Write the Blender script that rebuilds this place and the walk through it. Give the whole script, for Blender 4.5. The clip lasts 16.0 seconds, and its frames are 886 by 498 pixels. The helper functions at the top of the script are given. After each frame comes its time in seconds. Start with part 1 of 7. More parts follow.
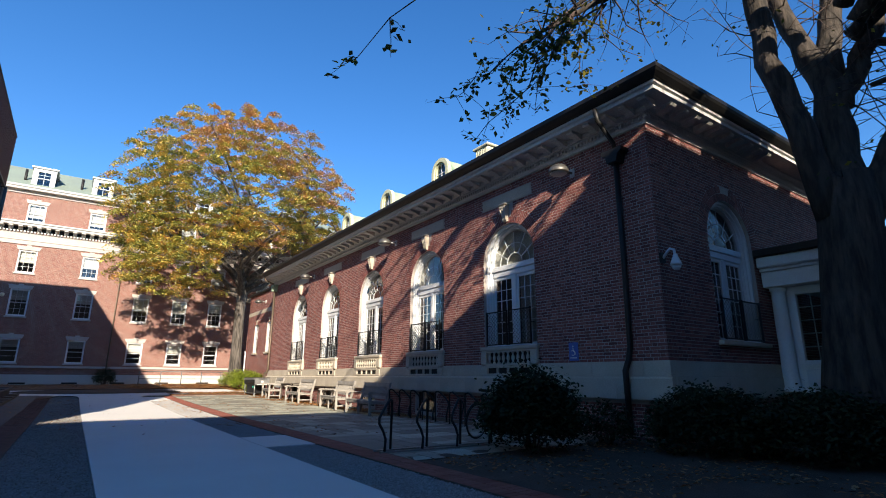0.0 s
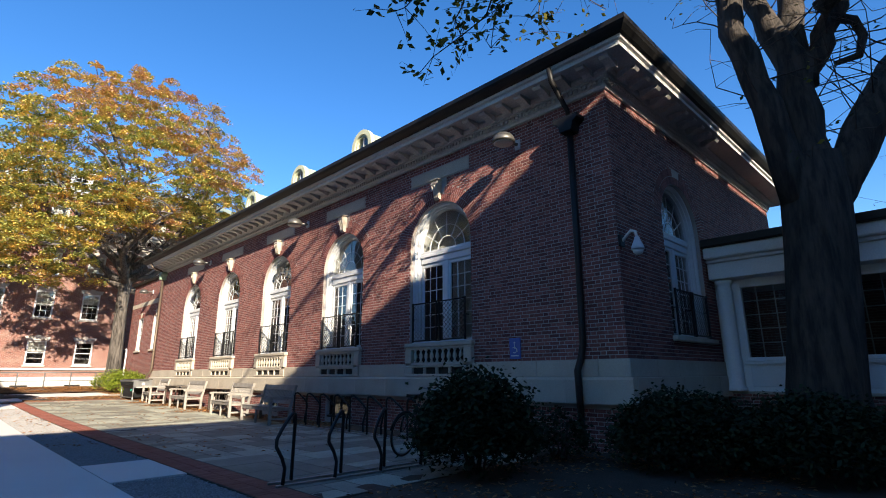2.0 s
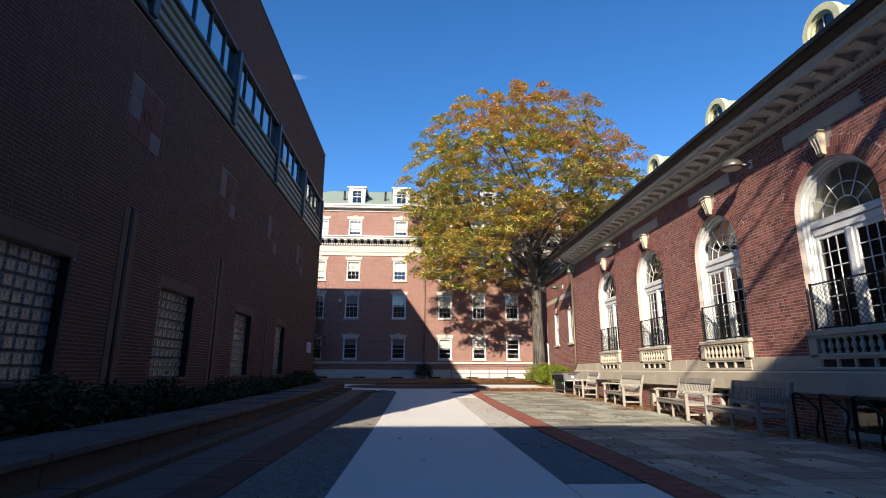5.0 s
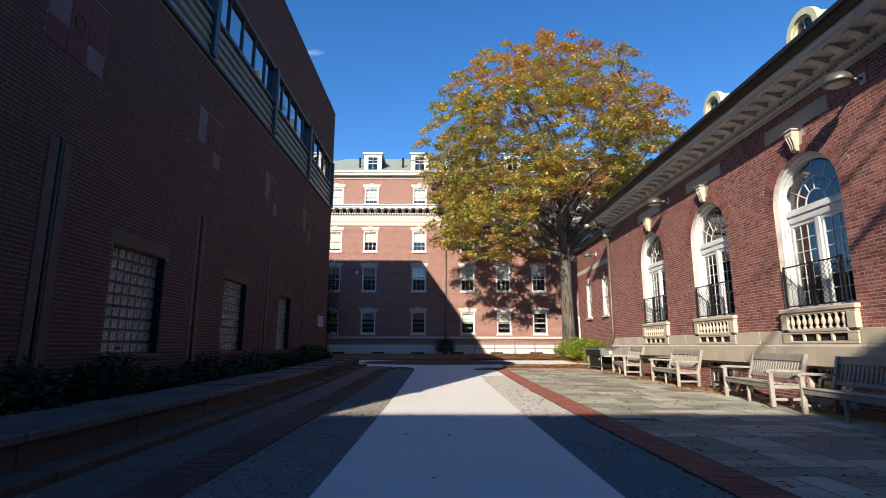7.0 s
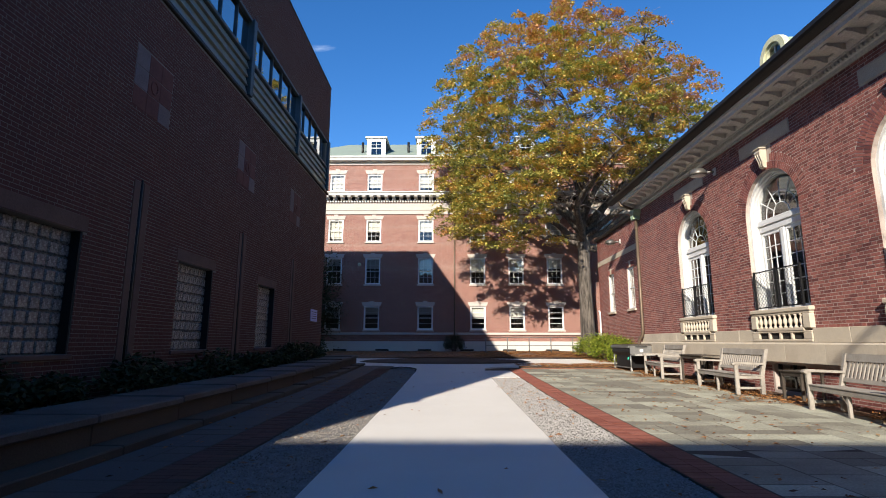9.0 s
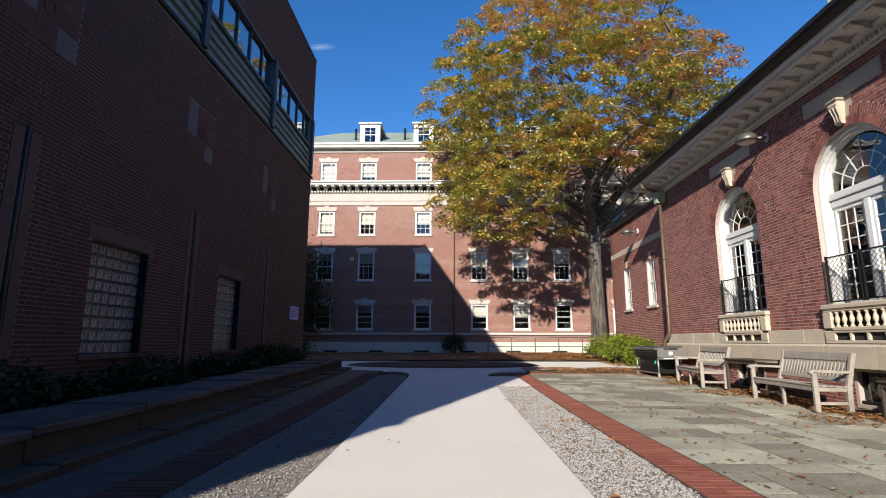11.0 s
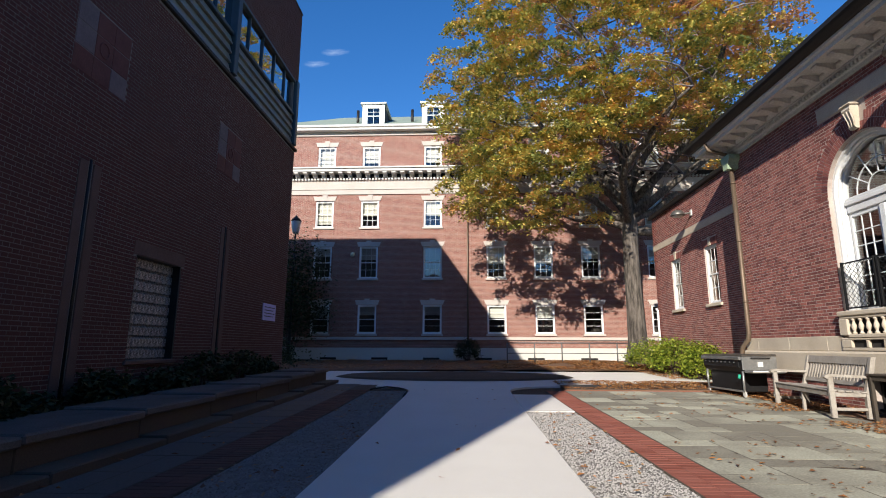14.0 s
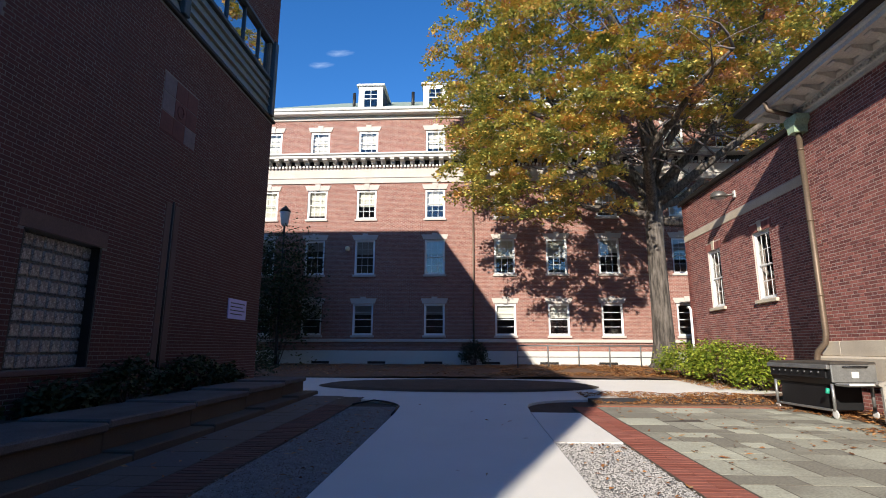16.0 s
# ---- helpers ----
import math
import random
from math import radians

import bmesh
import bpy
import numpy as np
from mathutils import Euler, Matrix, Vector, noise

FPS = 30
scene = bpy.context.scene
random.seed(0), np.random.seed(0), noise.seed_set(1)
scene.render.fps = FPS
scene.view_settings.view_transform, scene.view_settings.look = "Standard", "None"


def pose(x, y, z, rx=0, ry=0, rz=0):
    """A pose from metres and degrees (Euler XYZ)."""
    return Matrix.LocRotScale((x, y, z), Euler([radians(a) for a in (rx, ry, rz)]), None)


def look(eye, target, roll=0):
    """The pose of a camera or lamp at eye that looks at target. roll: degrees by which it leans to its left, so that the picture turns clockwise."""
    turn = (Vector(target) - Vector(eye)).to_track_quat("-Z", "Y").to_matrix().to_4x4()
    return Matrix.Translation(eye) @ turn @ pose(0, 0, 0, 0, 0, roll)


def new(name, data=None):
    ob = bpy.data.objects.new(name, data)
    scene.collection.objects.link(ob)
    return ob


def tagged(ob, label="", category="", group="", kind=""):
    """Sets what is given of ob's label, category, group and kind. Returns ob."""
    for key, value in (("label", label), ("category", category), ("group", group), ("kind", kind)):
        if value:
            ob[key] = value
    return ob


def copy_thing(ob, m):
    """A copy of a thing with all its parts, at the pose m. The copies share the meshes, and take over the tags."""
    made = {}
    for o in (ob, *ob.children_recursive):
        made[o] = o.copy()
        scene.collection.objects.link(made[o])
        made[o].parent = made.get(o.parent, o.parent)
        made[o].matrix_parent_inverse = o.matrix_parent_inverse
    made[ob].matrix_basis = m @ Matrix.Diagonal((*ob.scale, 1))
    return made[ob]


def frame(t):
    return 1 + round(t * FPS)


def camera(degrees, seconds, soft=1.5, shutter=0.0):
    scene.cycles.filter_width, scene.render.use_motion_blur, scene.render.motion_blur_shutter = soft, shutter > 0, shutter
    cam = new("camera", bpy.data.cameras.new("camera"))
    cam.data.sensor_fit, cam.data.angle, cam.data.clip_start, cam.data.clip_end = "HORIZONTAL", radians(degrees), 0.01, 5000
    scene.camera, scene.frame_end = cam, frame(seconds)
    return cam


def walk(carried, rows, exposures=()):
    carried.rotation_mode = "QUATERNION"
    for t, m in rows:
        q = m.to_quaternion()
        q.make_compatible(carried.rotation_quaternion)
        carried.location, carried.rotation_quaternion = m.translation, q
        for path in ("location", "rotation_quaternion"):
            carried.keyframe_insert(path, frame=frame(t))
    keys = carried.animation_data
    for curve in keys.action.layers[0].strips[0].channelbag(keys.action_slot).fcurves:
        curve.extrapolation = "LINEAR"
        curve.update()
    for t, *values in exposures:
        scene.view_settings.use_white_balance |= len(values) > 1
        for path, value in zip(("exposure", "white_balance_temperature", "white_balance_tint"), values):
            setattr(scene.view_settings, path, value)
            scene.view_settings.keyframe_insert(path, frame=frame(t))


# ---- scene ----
cam = camera(81.7, 16.0, soft=1.0)
# seconds, x, y, z, yaw, pitch, roll
PATH = [
    (0.0, 0.18, -0.011, 1.146, -35.0, 14.1, -0.32),
    (0.5, 0.526, 0.352, 1.181, -45.5, 14.13, -0.25),
    (1.0, 0.807, 0.754, 1.21, -49.3, 14.03, -0.06),
    (1.5, 1.025, 1.201, 1.231, -48.26, 13.92, 0.06),
    (2.0, 1.178, 1.68, 1.246, -44.65, 13.76, 0.24),
    (2.5, 1.221, 2.189, 1.241, -31.98, 13.72, 0.4),
    (3.0, 1.221, 2.716, 1.197, -19.87, 13.92, 0.29),
    (3.5, 1.214, 3.286, 1.193, -10.04, 13.97, 0.26),
    (4.0, 1.239, 3.871, 1.196, -6.15, 14.01, 0.01),
    (6.5, 1.523, 6.844, 1.155, -1.04, 11.18, -0.05),
    (7.0, 1.531, 7.475, 1.162, -0.44, 10.64, -0.08),
    (7.5, 1.589, 8.126, 1.178, 0.36, 10.47, -0.03),
    (8.0, 1.645, 8.767, 1.18, 0.8, 10.31, -0.05),
    (8.5, 1.74, 9.408, 1.186, 0.77, 10.25, -0.03),
    (9.0, 1.743, 10.062, 1.201, 0.82, 10.21, -0.1),
    (11.5, 1.855, 13.265, 1.235, 1.0, 10.26, -0.08),
    (12.0, 1.848, 13.895, 1.242, 1.16, 10.37, -0.11),
    (12.5, 1.886, 14.551, 1.233, 1.24, 10.39, -0.09),
    (13.0, 1.895, 15.203, 1.252, 1.71, 10.57, -0.13),
    (13.5, 1.937, 15.865, 1.246, 1.86, 10.71, -0.09),
    (14.0, 1.933, 16.512, 1.252, 2.59, 10.82, -0.16),
    (14.5, 1.967, 17.162, 1.254, 2.88, 10.79, -0.13),
    (15.0, 1.938, 17.812, 1.272, 3.16, 10.89, -0.21),
    (15.5, 1.948, 18.461, 1.27, 3.14, 10.95, -0.18),
    (16.0, 1.927, 19.099, 1.303, 3.2, 11.02, -0.21),
]
walk(cam, [(t, pose(x, y, z, 90 + pitch, roll, yaw)) for t, x, y, z, yaw, pitch, roll in PATH],
     exposures=[(0.0, 1.2, 7000, 10), (1.0, 1.17, 7000, 10), (1.5, 1.31, 7000, 10), (2.0, 1.44, 7100, 10), (2.5, 1.46, 7100, 10), (3.0, 1.33, 7000, 10), (4.0, 1.1, 7000, 10), (7.0, 1.0, 6900, 10), (9.0, 0.97, 6700, 10), (12.0, 0.78, 6550, 10), (14.0, 0.85, 6500, 10), (16.0, 0.98, 6500, 10)])

# ---- light ----
SUN_AZ, SUN_EL = 19.8, 25.6          # degrees west of south (-y), above the horizon
world = bpy.data.worlds.new("sky")
scene.world = world
world.use_nodes = True
wn = world.node_tree
bg = wn.nodes["Background"]
sky = wn.nodes.new("ShaderNodeTexSky")
sky.sky_type, sky.sun_disc = "NISHITA", False
sky.sun_elevation, sky.sun_rotation = radians(SUN_EL), radians(180 + SUN_AZ)
sky.air_density, sky.dust_density, sky.ozone_density, sky.altitude = 1.0, 0.0, 4.0, 300
bg.inputs["Strength"].default_value = 0.081
deep = wn.nodes.new("ShaderNodeHueSaturation")
deep.inputs["Saturation"].default_value = 1.25
deep.inputs["Hue"].default_value = 0.507
deep.inputs["Value"].default_value = 1.3
wn.links.new(sky.outputs[0], deep.inputs["Color"])
wn.links.new(deep.outputs[0], bg.inputs["Color"])
lamp = bpy.data.lights.new("sun", "SUN")
lamp.energy, lamp.angle, lamp.color = 4.4, radians(0.53), (1.0, 0.93, 0.82)
sun = new("sun", lamp)
ca = math.cos(radians(SUN_EL))
sun_from = Vector((-ca * math.sin(radians(SUN_AZ)), -ca * math.cos(radians(SUN_AZ)), math.sin(radians(SUN_EL))))
sun.matrix_world = look(sun_from * 60, (0, 0, 0))
sun.location = (0, 0, 60)


# ---- building mesh code ----
class Mesh:
    """Collects vertices and faces of one mesh."""

    def __init__(self):
        self.v, self.f, self.smooth = [], [], []

    def add(self, verts, faces, smooth=False):
        n = len(self.v)
        self.v.extend(tuple(p) for p in verts)
        self.f.extend(tuple(i + n for i in q) for q in faces)
        self.smooth.extend([smooth] * len(faces))
        return self

    def box(self, x0, x1, y0, y1, z0, z1):
        v = [(x, y, z) for z in (z0, z1) for y in (y0, y1) for x in (x0, x1)]
        return self.add(v, [(0, 2, 3, 1), (4, 5, 7, 6), (0, 1, 5, 4), (1, 3, 7, 5), (3, 2, 6, 7), (2, 0, 4, 6)])

    def cbox(self, x0, x1, y0, y1, z0, z1, c=0.01):
        """A box with chamfered edges."""
        lo, hi = (x0, y0, z0), (x1, y1, z1)
        c = min(c, 0.45 * min(b - a for a, b in zip(lo, hi)))
        v, ids = [], {}
        for sx in (0, 1):
            for sy in (0, 1):
                for sz in (0, 1):
                    s = (sx, sy, sz)
                    for k in range(3):
                        ids[s, k] = len(v)
                        v.append(tuple((hi[i] if s[i] else lo[i]) + (0 if i == k else (-c if s[i] else c)) for i in range(3)))
        faces = []
        for k in range(3):
            i, j = (k + 1) % 3, (k + 2) % 3
            for s in (0, 1):
                q = []
                for a, b in ((0, 0), (1, 0), (1, 1), (0, 1)):
                    t = [0, 0, 0]
                    t[k], t[i], t[j] = s, a, b
                    q.append(ids[tuple(t), k])
                faces.append(tuple(q) if s else tuple(reversed(q)))
            for a in (0, 1):
                for b in (0, 1):
                    p, r = [0, 0, 0], [0, 0, 0]
                    p[i], p[j], r[i], r[j] = a, b, a, b
                    p[k], r[k] = 0, 1
                    p, r = tuple(p), tuple(r)
                    q = (ids[p, i], ids[r, i], ids[r, j], ids[p, j])
                    faces.append(q if (a + b) % 2 else tuple(reversed(q)))
        for s in [(a, b, d) for a in (0, 1) for b in (0, 1) for d in (0, 1)]:
            q = (ids[s, 0], ids[s, 1], ids[s, 2])
            faces.append(q if sum(s) % 2 else tuple(reversed(q)))
        return self.add(v, faces)

    def prism(self, poly, along, a, b):
        """A flat outline, extruded along x, y or z from a to b. The outline's two coordinates are the other axes in order."""
        k = "xyz".index(along)
        n = len(poly)

        def put(p, w):
            q = list(p)
            q.insert(k, w)
            return tuple(q)
        v = [put(p, a) for p in poly] + [put(p, b) for p in poly]
        faces = [(i, (i + 1) % n, n + (i + 1) % n, n + i) for i in range(n)]
        return self.add(v, faces + [tuple(reversed(range(n))), tuple(range(n, 2 * n))])

    def tube(self, pts, radii, n=8, cap=True, smooth=True):
        """A round bar along points; radii: one number, or one for each point."""
        pts = [Vector(p) for p in pts]
        if not isinstance(radii, (list, tuple)):
            radii = [radii] * len(pts)
        v, faces, side = [], [], None
        for i, p in enumerate(pts):
            d = (pts[min(i + 1, len(pts) - 1)] - pts[max(i - 1, 0)]).normalized()
            if side is None:
                side = d.orthogonal().normalized()
            side = (side - d * side.dot(d)).normalized()
            up = d.cross(side)
            for k in range(n):
                a = 2 * math.pi * k / n
                v.append(tuple(p + (side * math.cos(a) + up * math.sin(a)) * radii[i]))
        for i in range(len(pts) - 1):
            for k in range(n):
                faces.append((i * n + k, i * n + (k + 1) % n, (i + 1) * n + (k + 1) % n, (i + 1) * n + k))
        if cap:
            faces += [tuple(reversed(range(n))), tuple(range((len(pts) - 1) * n, len(pts) * n))]
        return self.add(v, faces, smooth)

    def lathe(self, profile, x, y, n=16):
        """A turned shape: (radius, height) pairs about the upright through x, y."""
        v = [(x + r * math.cos(2 * math.pi * k / n), y + r * math.sin(2 * math.pi * k / n), z) for r, z in profile for k in range(n)]
        m = len(profile)
        faces = [(i * n + k, i * n + (k + 1) % n, (i + 1) * n + (k + 1) % n, (i + 1) * n + k) for i in range(m - 1) for k in range(n)]
        faces += [tuple(reversed(range(n))), tuple(range((m - 1) * n, m * n))]
        return self.add(v, faces, True)

    def weld(self):
        """Joins vertices that lie on one another."""
        ids, v, to = {}, [], []
        for p in self.v:
            k = tuple(round(c, 4) for c in p)
            if k not in ids:
                ids[k] = len(v)
                v.append(p)
            to.append(ids[k])
        self.v, self.f = v, [tuple(to[i] for i in q) for q in self.f]
        return self

    def data(self, name, mat):
        me = bpy.data.meshes.new(name)
        me.from_pydata(self.v, [], self.f)
        me.polygons.foreach_set("use_smooth", self.smooth)
        if mat:
            me.materials.append(mat)
        me.update()
        return me


def part(name, m, mat, parent, label="", kind=""):
    """Links a mesh as one object under a thing or a part."""
    ob = new(name, m if isinstance(m, bpy.types.Mesh) else m.data(name, mat))
    ob.parent = parent
    return tagged(ob, label=label, kind=kind)


def thing(name, label, category, group="", at=(0, 0, 0), turn=0, kind=""):
    """An empty at the base of a thing that holds its parts."""
    ob = new(name)
    ob.matrix_basis = pose(*at, 0, 0, turn)
    return tagged(ob, label, category, group, kind)


def solid(name, m, mat, label, category, group="", kind="", at=(0, 0, 0), turn=0):
    """A thing of one mesh."""
    ob = new(name, m.data(name, mat))
    ob.matrix_basis = pose(*at, 0, 0, turn)
    return tagged(ob, label, category, group, kind)


# ---- materials ----
def material(name, colour, rough=0.8, metal=0.0, vary=0.25, scale=6.0, fine=60.0, bump=0.15, island=0.0, tint=None, rand=0.0, spec=0.4):
    """Base colour with stains at a large and grain at a small scale, and relief. island: spread of brightness from piece to piece in one mesh,
    rand: from object to object; tint: a second colour that pieces or patches lean to."""
    mat = bpy.data.materials.new(name)
    mat.use_nodes = True
    nt = mat.node_tree
    b = nt.nodes["Principled BSDF"]
    link = nt.links.new

    def node(kind, **kw):
        nd = nt.nodes.new(kind)
        for k, w in kw.items():
            nd.inputs[k].default_value = w
        return nd
    co = node("ShaderNodeTexCoord").outputs["Object"] if not rand else node("ShaderNodeNewGeometry").outputs["Position"]
    big, small = node("ShaderNodeTexNoise", Scale=scale, Detail=5.0, Roughness=0.6), node("ShaderNodeTexNoise", Scale=fine, Detail=3.0)
    link(co, big.inputs["Vector"])
    link(co, small.inputs["Vector"])
    mix = node("ShaderNodeMix")
    mix.data_type = "RGBA"
    t = tint or tuple(c * 0.6 for c in colour)
    mix.inputs["A"].default_value, mix.inputs["B"].default_value = (*colour, 1), (*t, 1)
    ramp = node("ShaderNodeMapRange", **{"From Min": 0.35, "From Max": 0.72})
    link(big.outputs[0], ramp.inputs["Value"])
    fac = ramp.outputs[0]
    if island or rand:
        r = node("ShaderNodeNewGeometry").outputs["Random Per Island"] if island else node("ShaderNodeObjectInfo").outputs["Random"]
        m1 = node("ShaderNodeMath")
        m1.operation = "MULTIPLY_ADD"
        m1.inputs[1].default_value = max(island, rand)
        link(r, m1.inputs[0])
        m2 = node("ShaderNodeMath")
        m2.operation = "MULTIPLY"
        m2.inputs[1].default_value = vary
        link(fac, m2.inputs[0])
        link(m2.outputs[0], m1.inputs[2])
        fac = m1.outputs[0]
    else:
        m2 = node("ShaderNodeMath")
        m2.operation = "MULTIPLY"
        m2.inputs[1].default_value = min(1.0, vary * 2)
        link(fac, m2.inputs[0])
        fac = m2.outputs[0]
    link(fac, mix.inputs["Factor"])
    hsv = node("ShaderNodeHueSaturation")
    val = node("ShaderNodeMapRange", **{"From Min": 0.25, "From Max": 0.75, "To Min": 1 - vary * 0.6, "To Max": 1 + vary * 0.6})
    link(small.outputs[0], val.inputs["Value"])
    link(val.outputs[0], hsv.inputs["Value"])
    link(mix.outputs["Result"], hsv.inputs["Color"])
    link(hsv.outputs[0], b.inputs["Base Color"])
    b.inputs["Roughness"].default_value, b.inputs["Metallic"].default_value = rough, metal
    b.inputs["Specular IOR Level"].default_value = spec
    if bump:
        bp = node("ShaderNodeBump", Strength=bump, Distance=0.01)
        link(small.outputs[0], bp.inputs["Height"])
        link(bp.outputs[0], b.inputs["Normal"])
    return mat


def glass(name, clear=0.8, rough=0.015, ior=2.1):
    """Thin window glass: clear, with a mirror sheen that grows towards grazing view, slightly wavy."""
    mat = bpy.data.materials.new(name)
    mat.use_nodes = True
    nt = mat.node_tree
    nt.nodes.remove(nt.nodes["Principled BSDF"])
    tr, gl, mx, fr = (nt.nodes.new("ShaderNode" + k) for k in ("BsdfTransparent", "BsdfGlossy", "MixShader", "Fresnel"))
    tr.inputs["Color"].default_value = (clear, clear * 1.02, clear, 1)
    gl.inputs["Roughness"].default_value = rough
    fr.inputs["IOR"].default_value = ior
    nz, tc, bp = (nt.nodes.new("ShaderNode" + k) for k in ("TexNoise", "TexCoord", "Bump"))
    nz.inputs["Scale"].default_value = 1.9
    bp.inputs["Strength"].default_value, bp.inputs["Distance"].default_value = 0.1, 0.02
    nt.links.new(tc.outputs["Object"], nz.inputs["Vector"])
    nt.links.new(nz.outputs[0], bp.inputs["Height"])
    nt.links.new(bp.outputs[0], gl.inputs["Normal"])
    nt.links.new(fr.outputs[0], mx.inputs[0])
    nt.links.new(tr.outputs[0], mx.inputs[1])
    nt.links.new(gl.outputs[0], mx.inputs[2])
    nt.links.new(mx.outputs[0], nt.nodes["Material Output"].inputs["Surface"])
    return mat


def far_brick(name, c1, c2, mortar):
    """Brickwork too far off to show single bricks."""
    mat = material(name, c1, 0.9, vary=0.3, scale=0.5, fine=8.0, bump=0.0)
    nt = mat.node_tree
    tc = nt.nodes.new("ShaderNodeTexCoord")
    sep, com = nt.nodes.new("ShaderNodeSeparateXYZ"), nt.nodes.new("ShaderNodeCombineXYZ")
    add = nt.nodes.new("ShaderNodeMath")
    br = nt.nodes.new("ShaderNodeTexBrick")
    nt.links.new(tc.outputs["Object"], sep.inputs[0])
    nt.links.new(sep.outputs[0], add.inputs[0])
    nt.links.new(sep.outputs[1], add.inputs[1])
    nt.links.new(add.outputs[0], com.inputs[0])
    nt.links.new(sep.outputs[2], com.inputs[1])
    nt.links.new(com.outputs[0], br.inputs["Vector"])
    br.inputs["Scale"].default_value, br.inputs["Mortar Size"].default_value = 1.0, 0.006
    br.inputs["Brick Width"].default_value, br.inputs["Row Height"].default_value = 0.213, 0.0677
    br.inputs["Color1"].default_value, br.inputs["Color2"].default_value, br.inputs["Mortar"].default_value = (*c1, 1), (*c2, 1), (*mortar, 1)
    mix = [n for n in nt.nodes if n.bl_idname == "ShaderNodeHueSaturation"][0]
    nt.links.new(br.outputs["Color"], mix.inputs["Color"])
    bp = nt.nodes.new("ShaderNodeBump")
    bp.inputs["Strength"].default_value, bp.inputs["Distance"].default_value, bp.invert = 0.5, 0.006, True
    nt.links.new(br.outputs["Fac"], bp.inputs["Height"])
    nt.links.new(bp.outputs[0], nt.nodes["Principled BSDF"].inputs["Normal"])
    return mat


M_BRICK = material("brick", (0.335, 0.121, 0.097), 0.85, vary=0.35, scale=1.1, fine=90, bump=0.3, island=0.9, tint=(0.14, 0.045, 0.041))
M_BRICK_ONE = material("brick_single", (0.335, 0.121, 0.097), 0.85, vary=0.35, scale=1.1, fine=90, bump=0.3, rand=0.9, tint=(0.14, 0.045, 0.041))
# the block's dark red brick, darkened further to carry its wall's shade
M_BRICK_L = material("brick_dark_red_shaded", (0.095, 0.031, 0.024), 0.85, vary=0.3, scale=0.8, fine=90, bump=0.3, island=0.7, tint=(0.068, 0.023, 0.019))
M_MORTAR = material("mortar", (0.47, 0.395, 0.35), 0.95, vary=0.3, scale=1.5, fine=120, bump=0.3)
# grey mortar of the block, lowered with its brick for the same shade
M_MORTAR_D = material("mortar_grey_shaded", (0.2, 0.175, 0.15), 0.95, vary=0.3, scale=1.5, fine=120, bump=0.3)
M_FARBRICK = far_brick("brick_far", (0.27, 0.12, 0.093), (0.20, 0.083, 0.066), (0.36, 0.295, 0.25))
M_LIMESTONE = material("limestone", (0.54, 0.47, 0.37), 0.85, vary=0.3, scale=1.6, fine=70, bump=0.2, tint=(0.38, 0.31, 0.24))
M_WHITE = material("white_paint", (0.7, 0.71, 0.71), 0.45, vary=0.12, scale=2.0, fine=40, bump=0.06, tint=(0.6, 0.58, 0.53))
M_WINGWHITE = material("wing_paint", (0.8, 0.79, 0.77), 0.5, vary=0.15, scale=1.5, fine=40, bump=0.06, tint=(0.66, 0.64, 0.6))
M_GREYWHITE = material("cornice_paint", (0.60, 0.59, 0.56), 0.6, vary=0.25, scale=1.4, fine=30, bump=0.1, tint=(0.42, 0.40, 0.37))
M_DARKMETAL = material("dark_metal", (0.035, 0.033, 0.032), 0.5, 0.6, vary=0.3, scale=4, fine=50, bump=0.08)
# near-black paint for the shade inside the apron recesses and vents
M_RECESS_SHADE = material("recess_shade", (0.03, 0.027, 0.024), 0.9, vary=0.3, scale=5, fine=50, bump=0.1)
M_IRON = material("black_iron", (0.018, 0.018, 0.019), 0.42, 0.3, vary=0.3, scale=6, fine=80, bump=0.1)
M_SLATE = material("roof_slate", (0.075, 0.072, 0.07), 0.75, vary=0.35, scale=2, fine=25, bump=0.3)
M_GREENROOF = material("green_slate", (0.22, 0.27, 0.22), 0.8, vary=0.3, scale=0.7, fine=14, bump=0.2, tint=(0.19, 0.22, 0.2))
M_COPPER = material("weathered_copper", (0.36, 0.47, 0.33), 0.7, vary=0.35, scale=3, fine=30, bump=0.1, tint=(0.2, 0.27, 0.17))
M_DORMER = material("dormer_paint", (0.62, 0.62, 0.42), 0.65, vary=0.3, scale=3, fine=30, bump=0.1, tint=(0.4, 0.43, 0.26))
M_CREAM = material("cream_paint", (0.66, 0.60, 0.42), 0.6, vary=0.2, scale=4, fine=40, bump=0.08)
M_CONCRETE = material("pale_concrete", (0.67, 0.64, 0.59), 0.9, vary=0.16, scale=0.7, fine=160, bump=0.2, tint=(0.54, 0.505, 0.46))
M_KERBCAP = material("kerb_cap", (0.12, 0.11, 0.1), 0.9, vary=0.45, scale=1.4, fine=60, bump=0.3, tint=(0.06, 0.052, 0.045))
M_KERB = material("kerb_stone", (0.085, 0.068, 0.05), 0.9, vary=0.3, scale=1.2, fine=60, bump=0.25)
M_GRAVELBED = material("gravel_bed", (0.24, 0.225, 0.21), 0.95, vary=0.5, scale=9, fine=90, bump=0.8)
M_PEBBLE = material("gravel", (0.38, 0.36, 0.345), 0.9, vary=0.2, scale=3, fine=60, bump=0.1, island=0.8, tint=(0.27, 0.255, 0.24))
# darker gravel copy: dirt plus the left strip's shade, both in its colour
M_PEBBLE_SHADE = material("shaded_dirty_gravel", (0.35, 0.32, 0.28), 0.95, vary=0.35, scale=2, fine=60, bump=0.1, island=0.8, tint=(0.14, 0.12, 0.1))
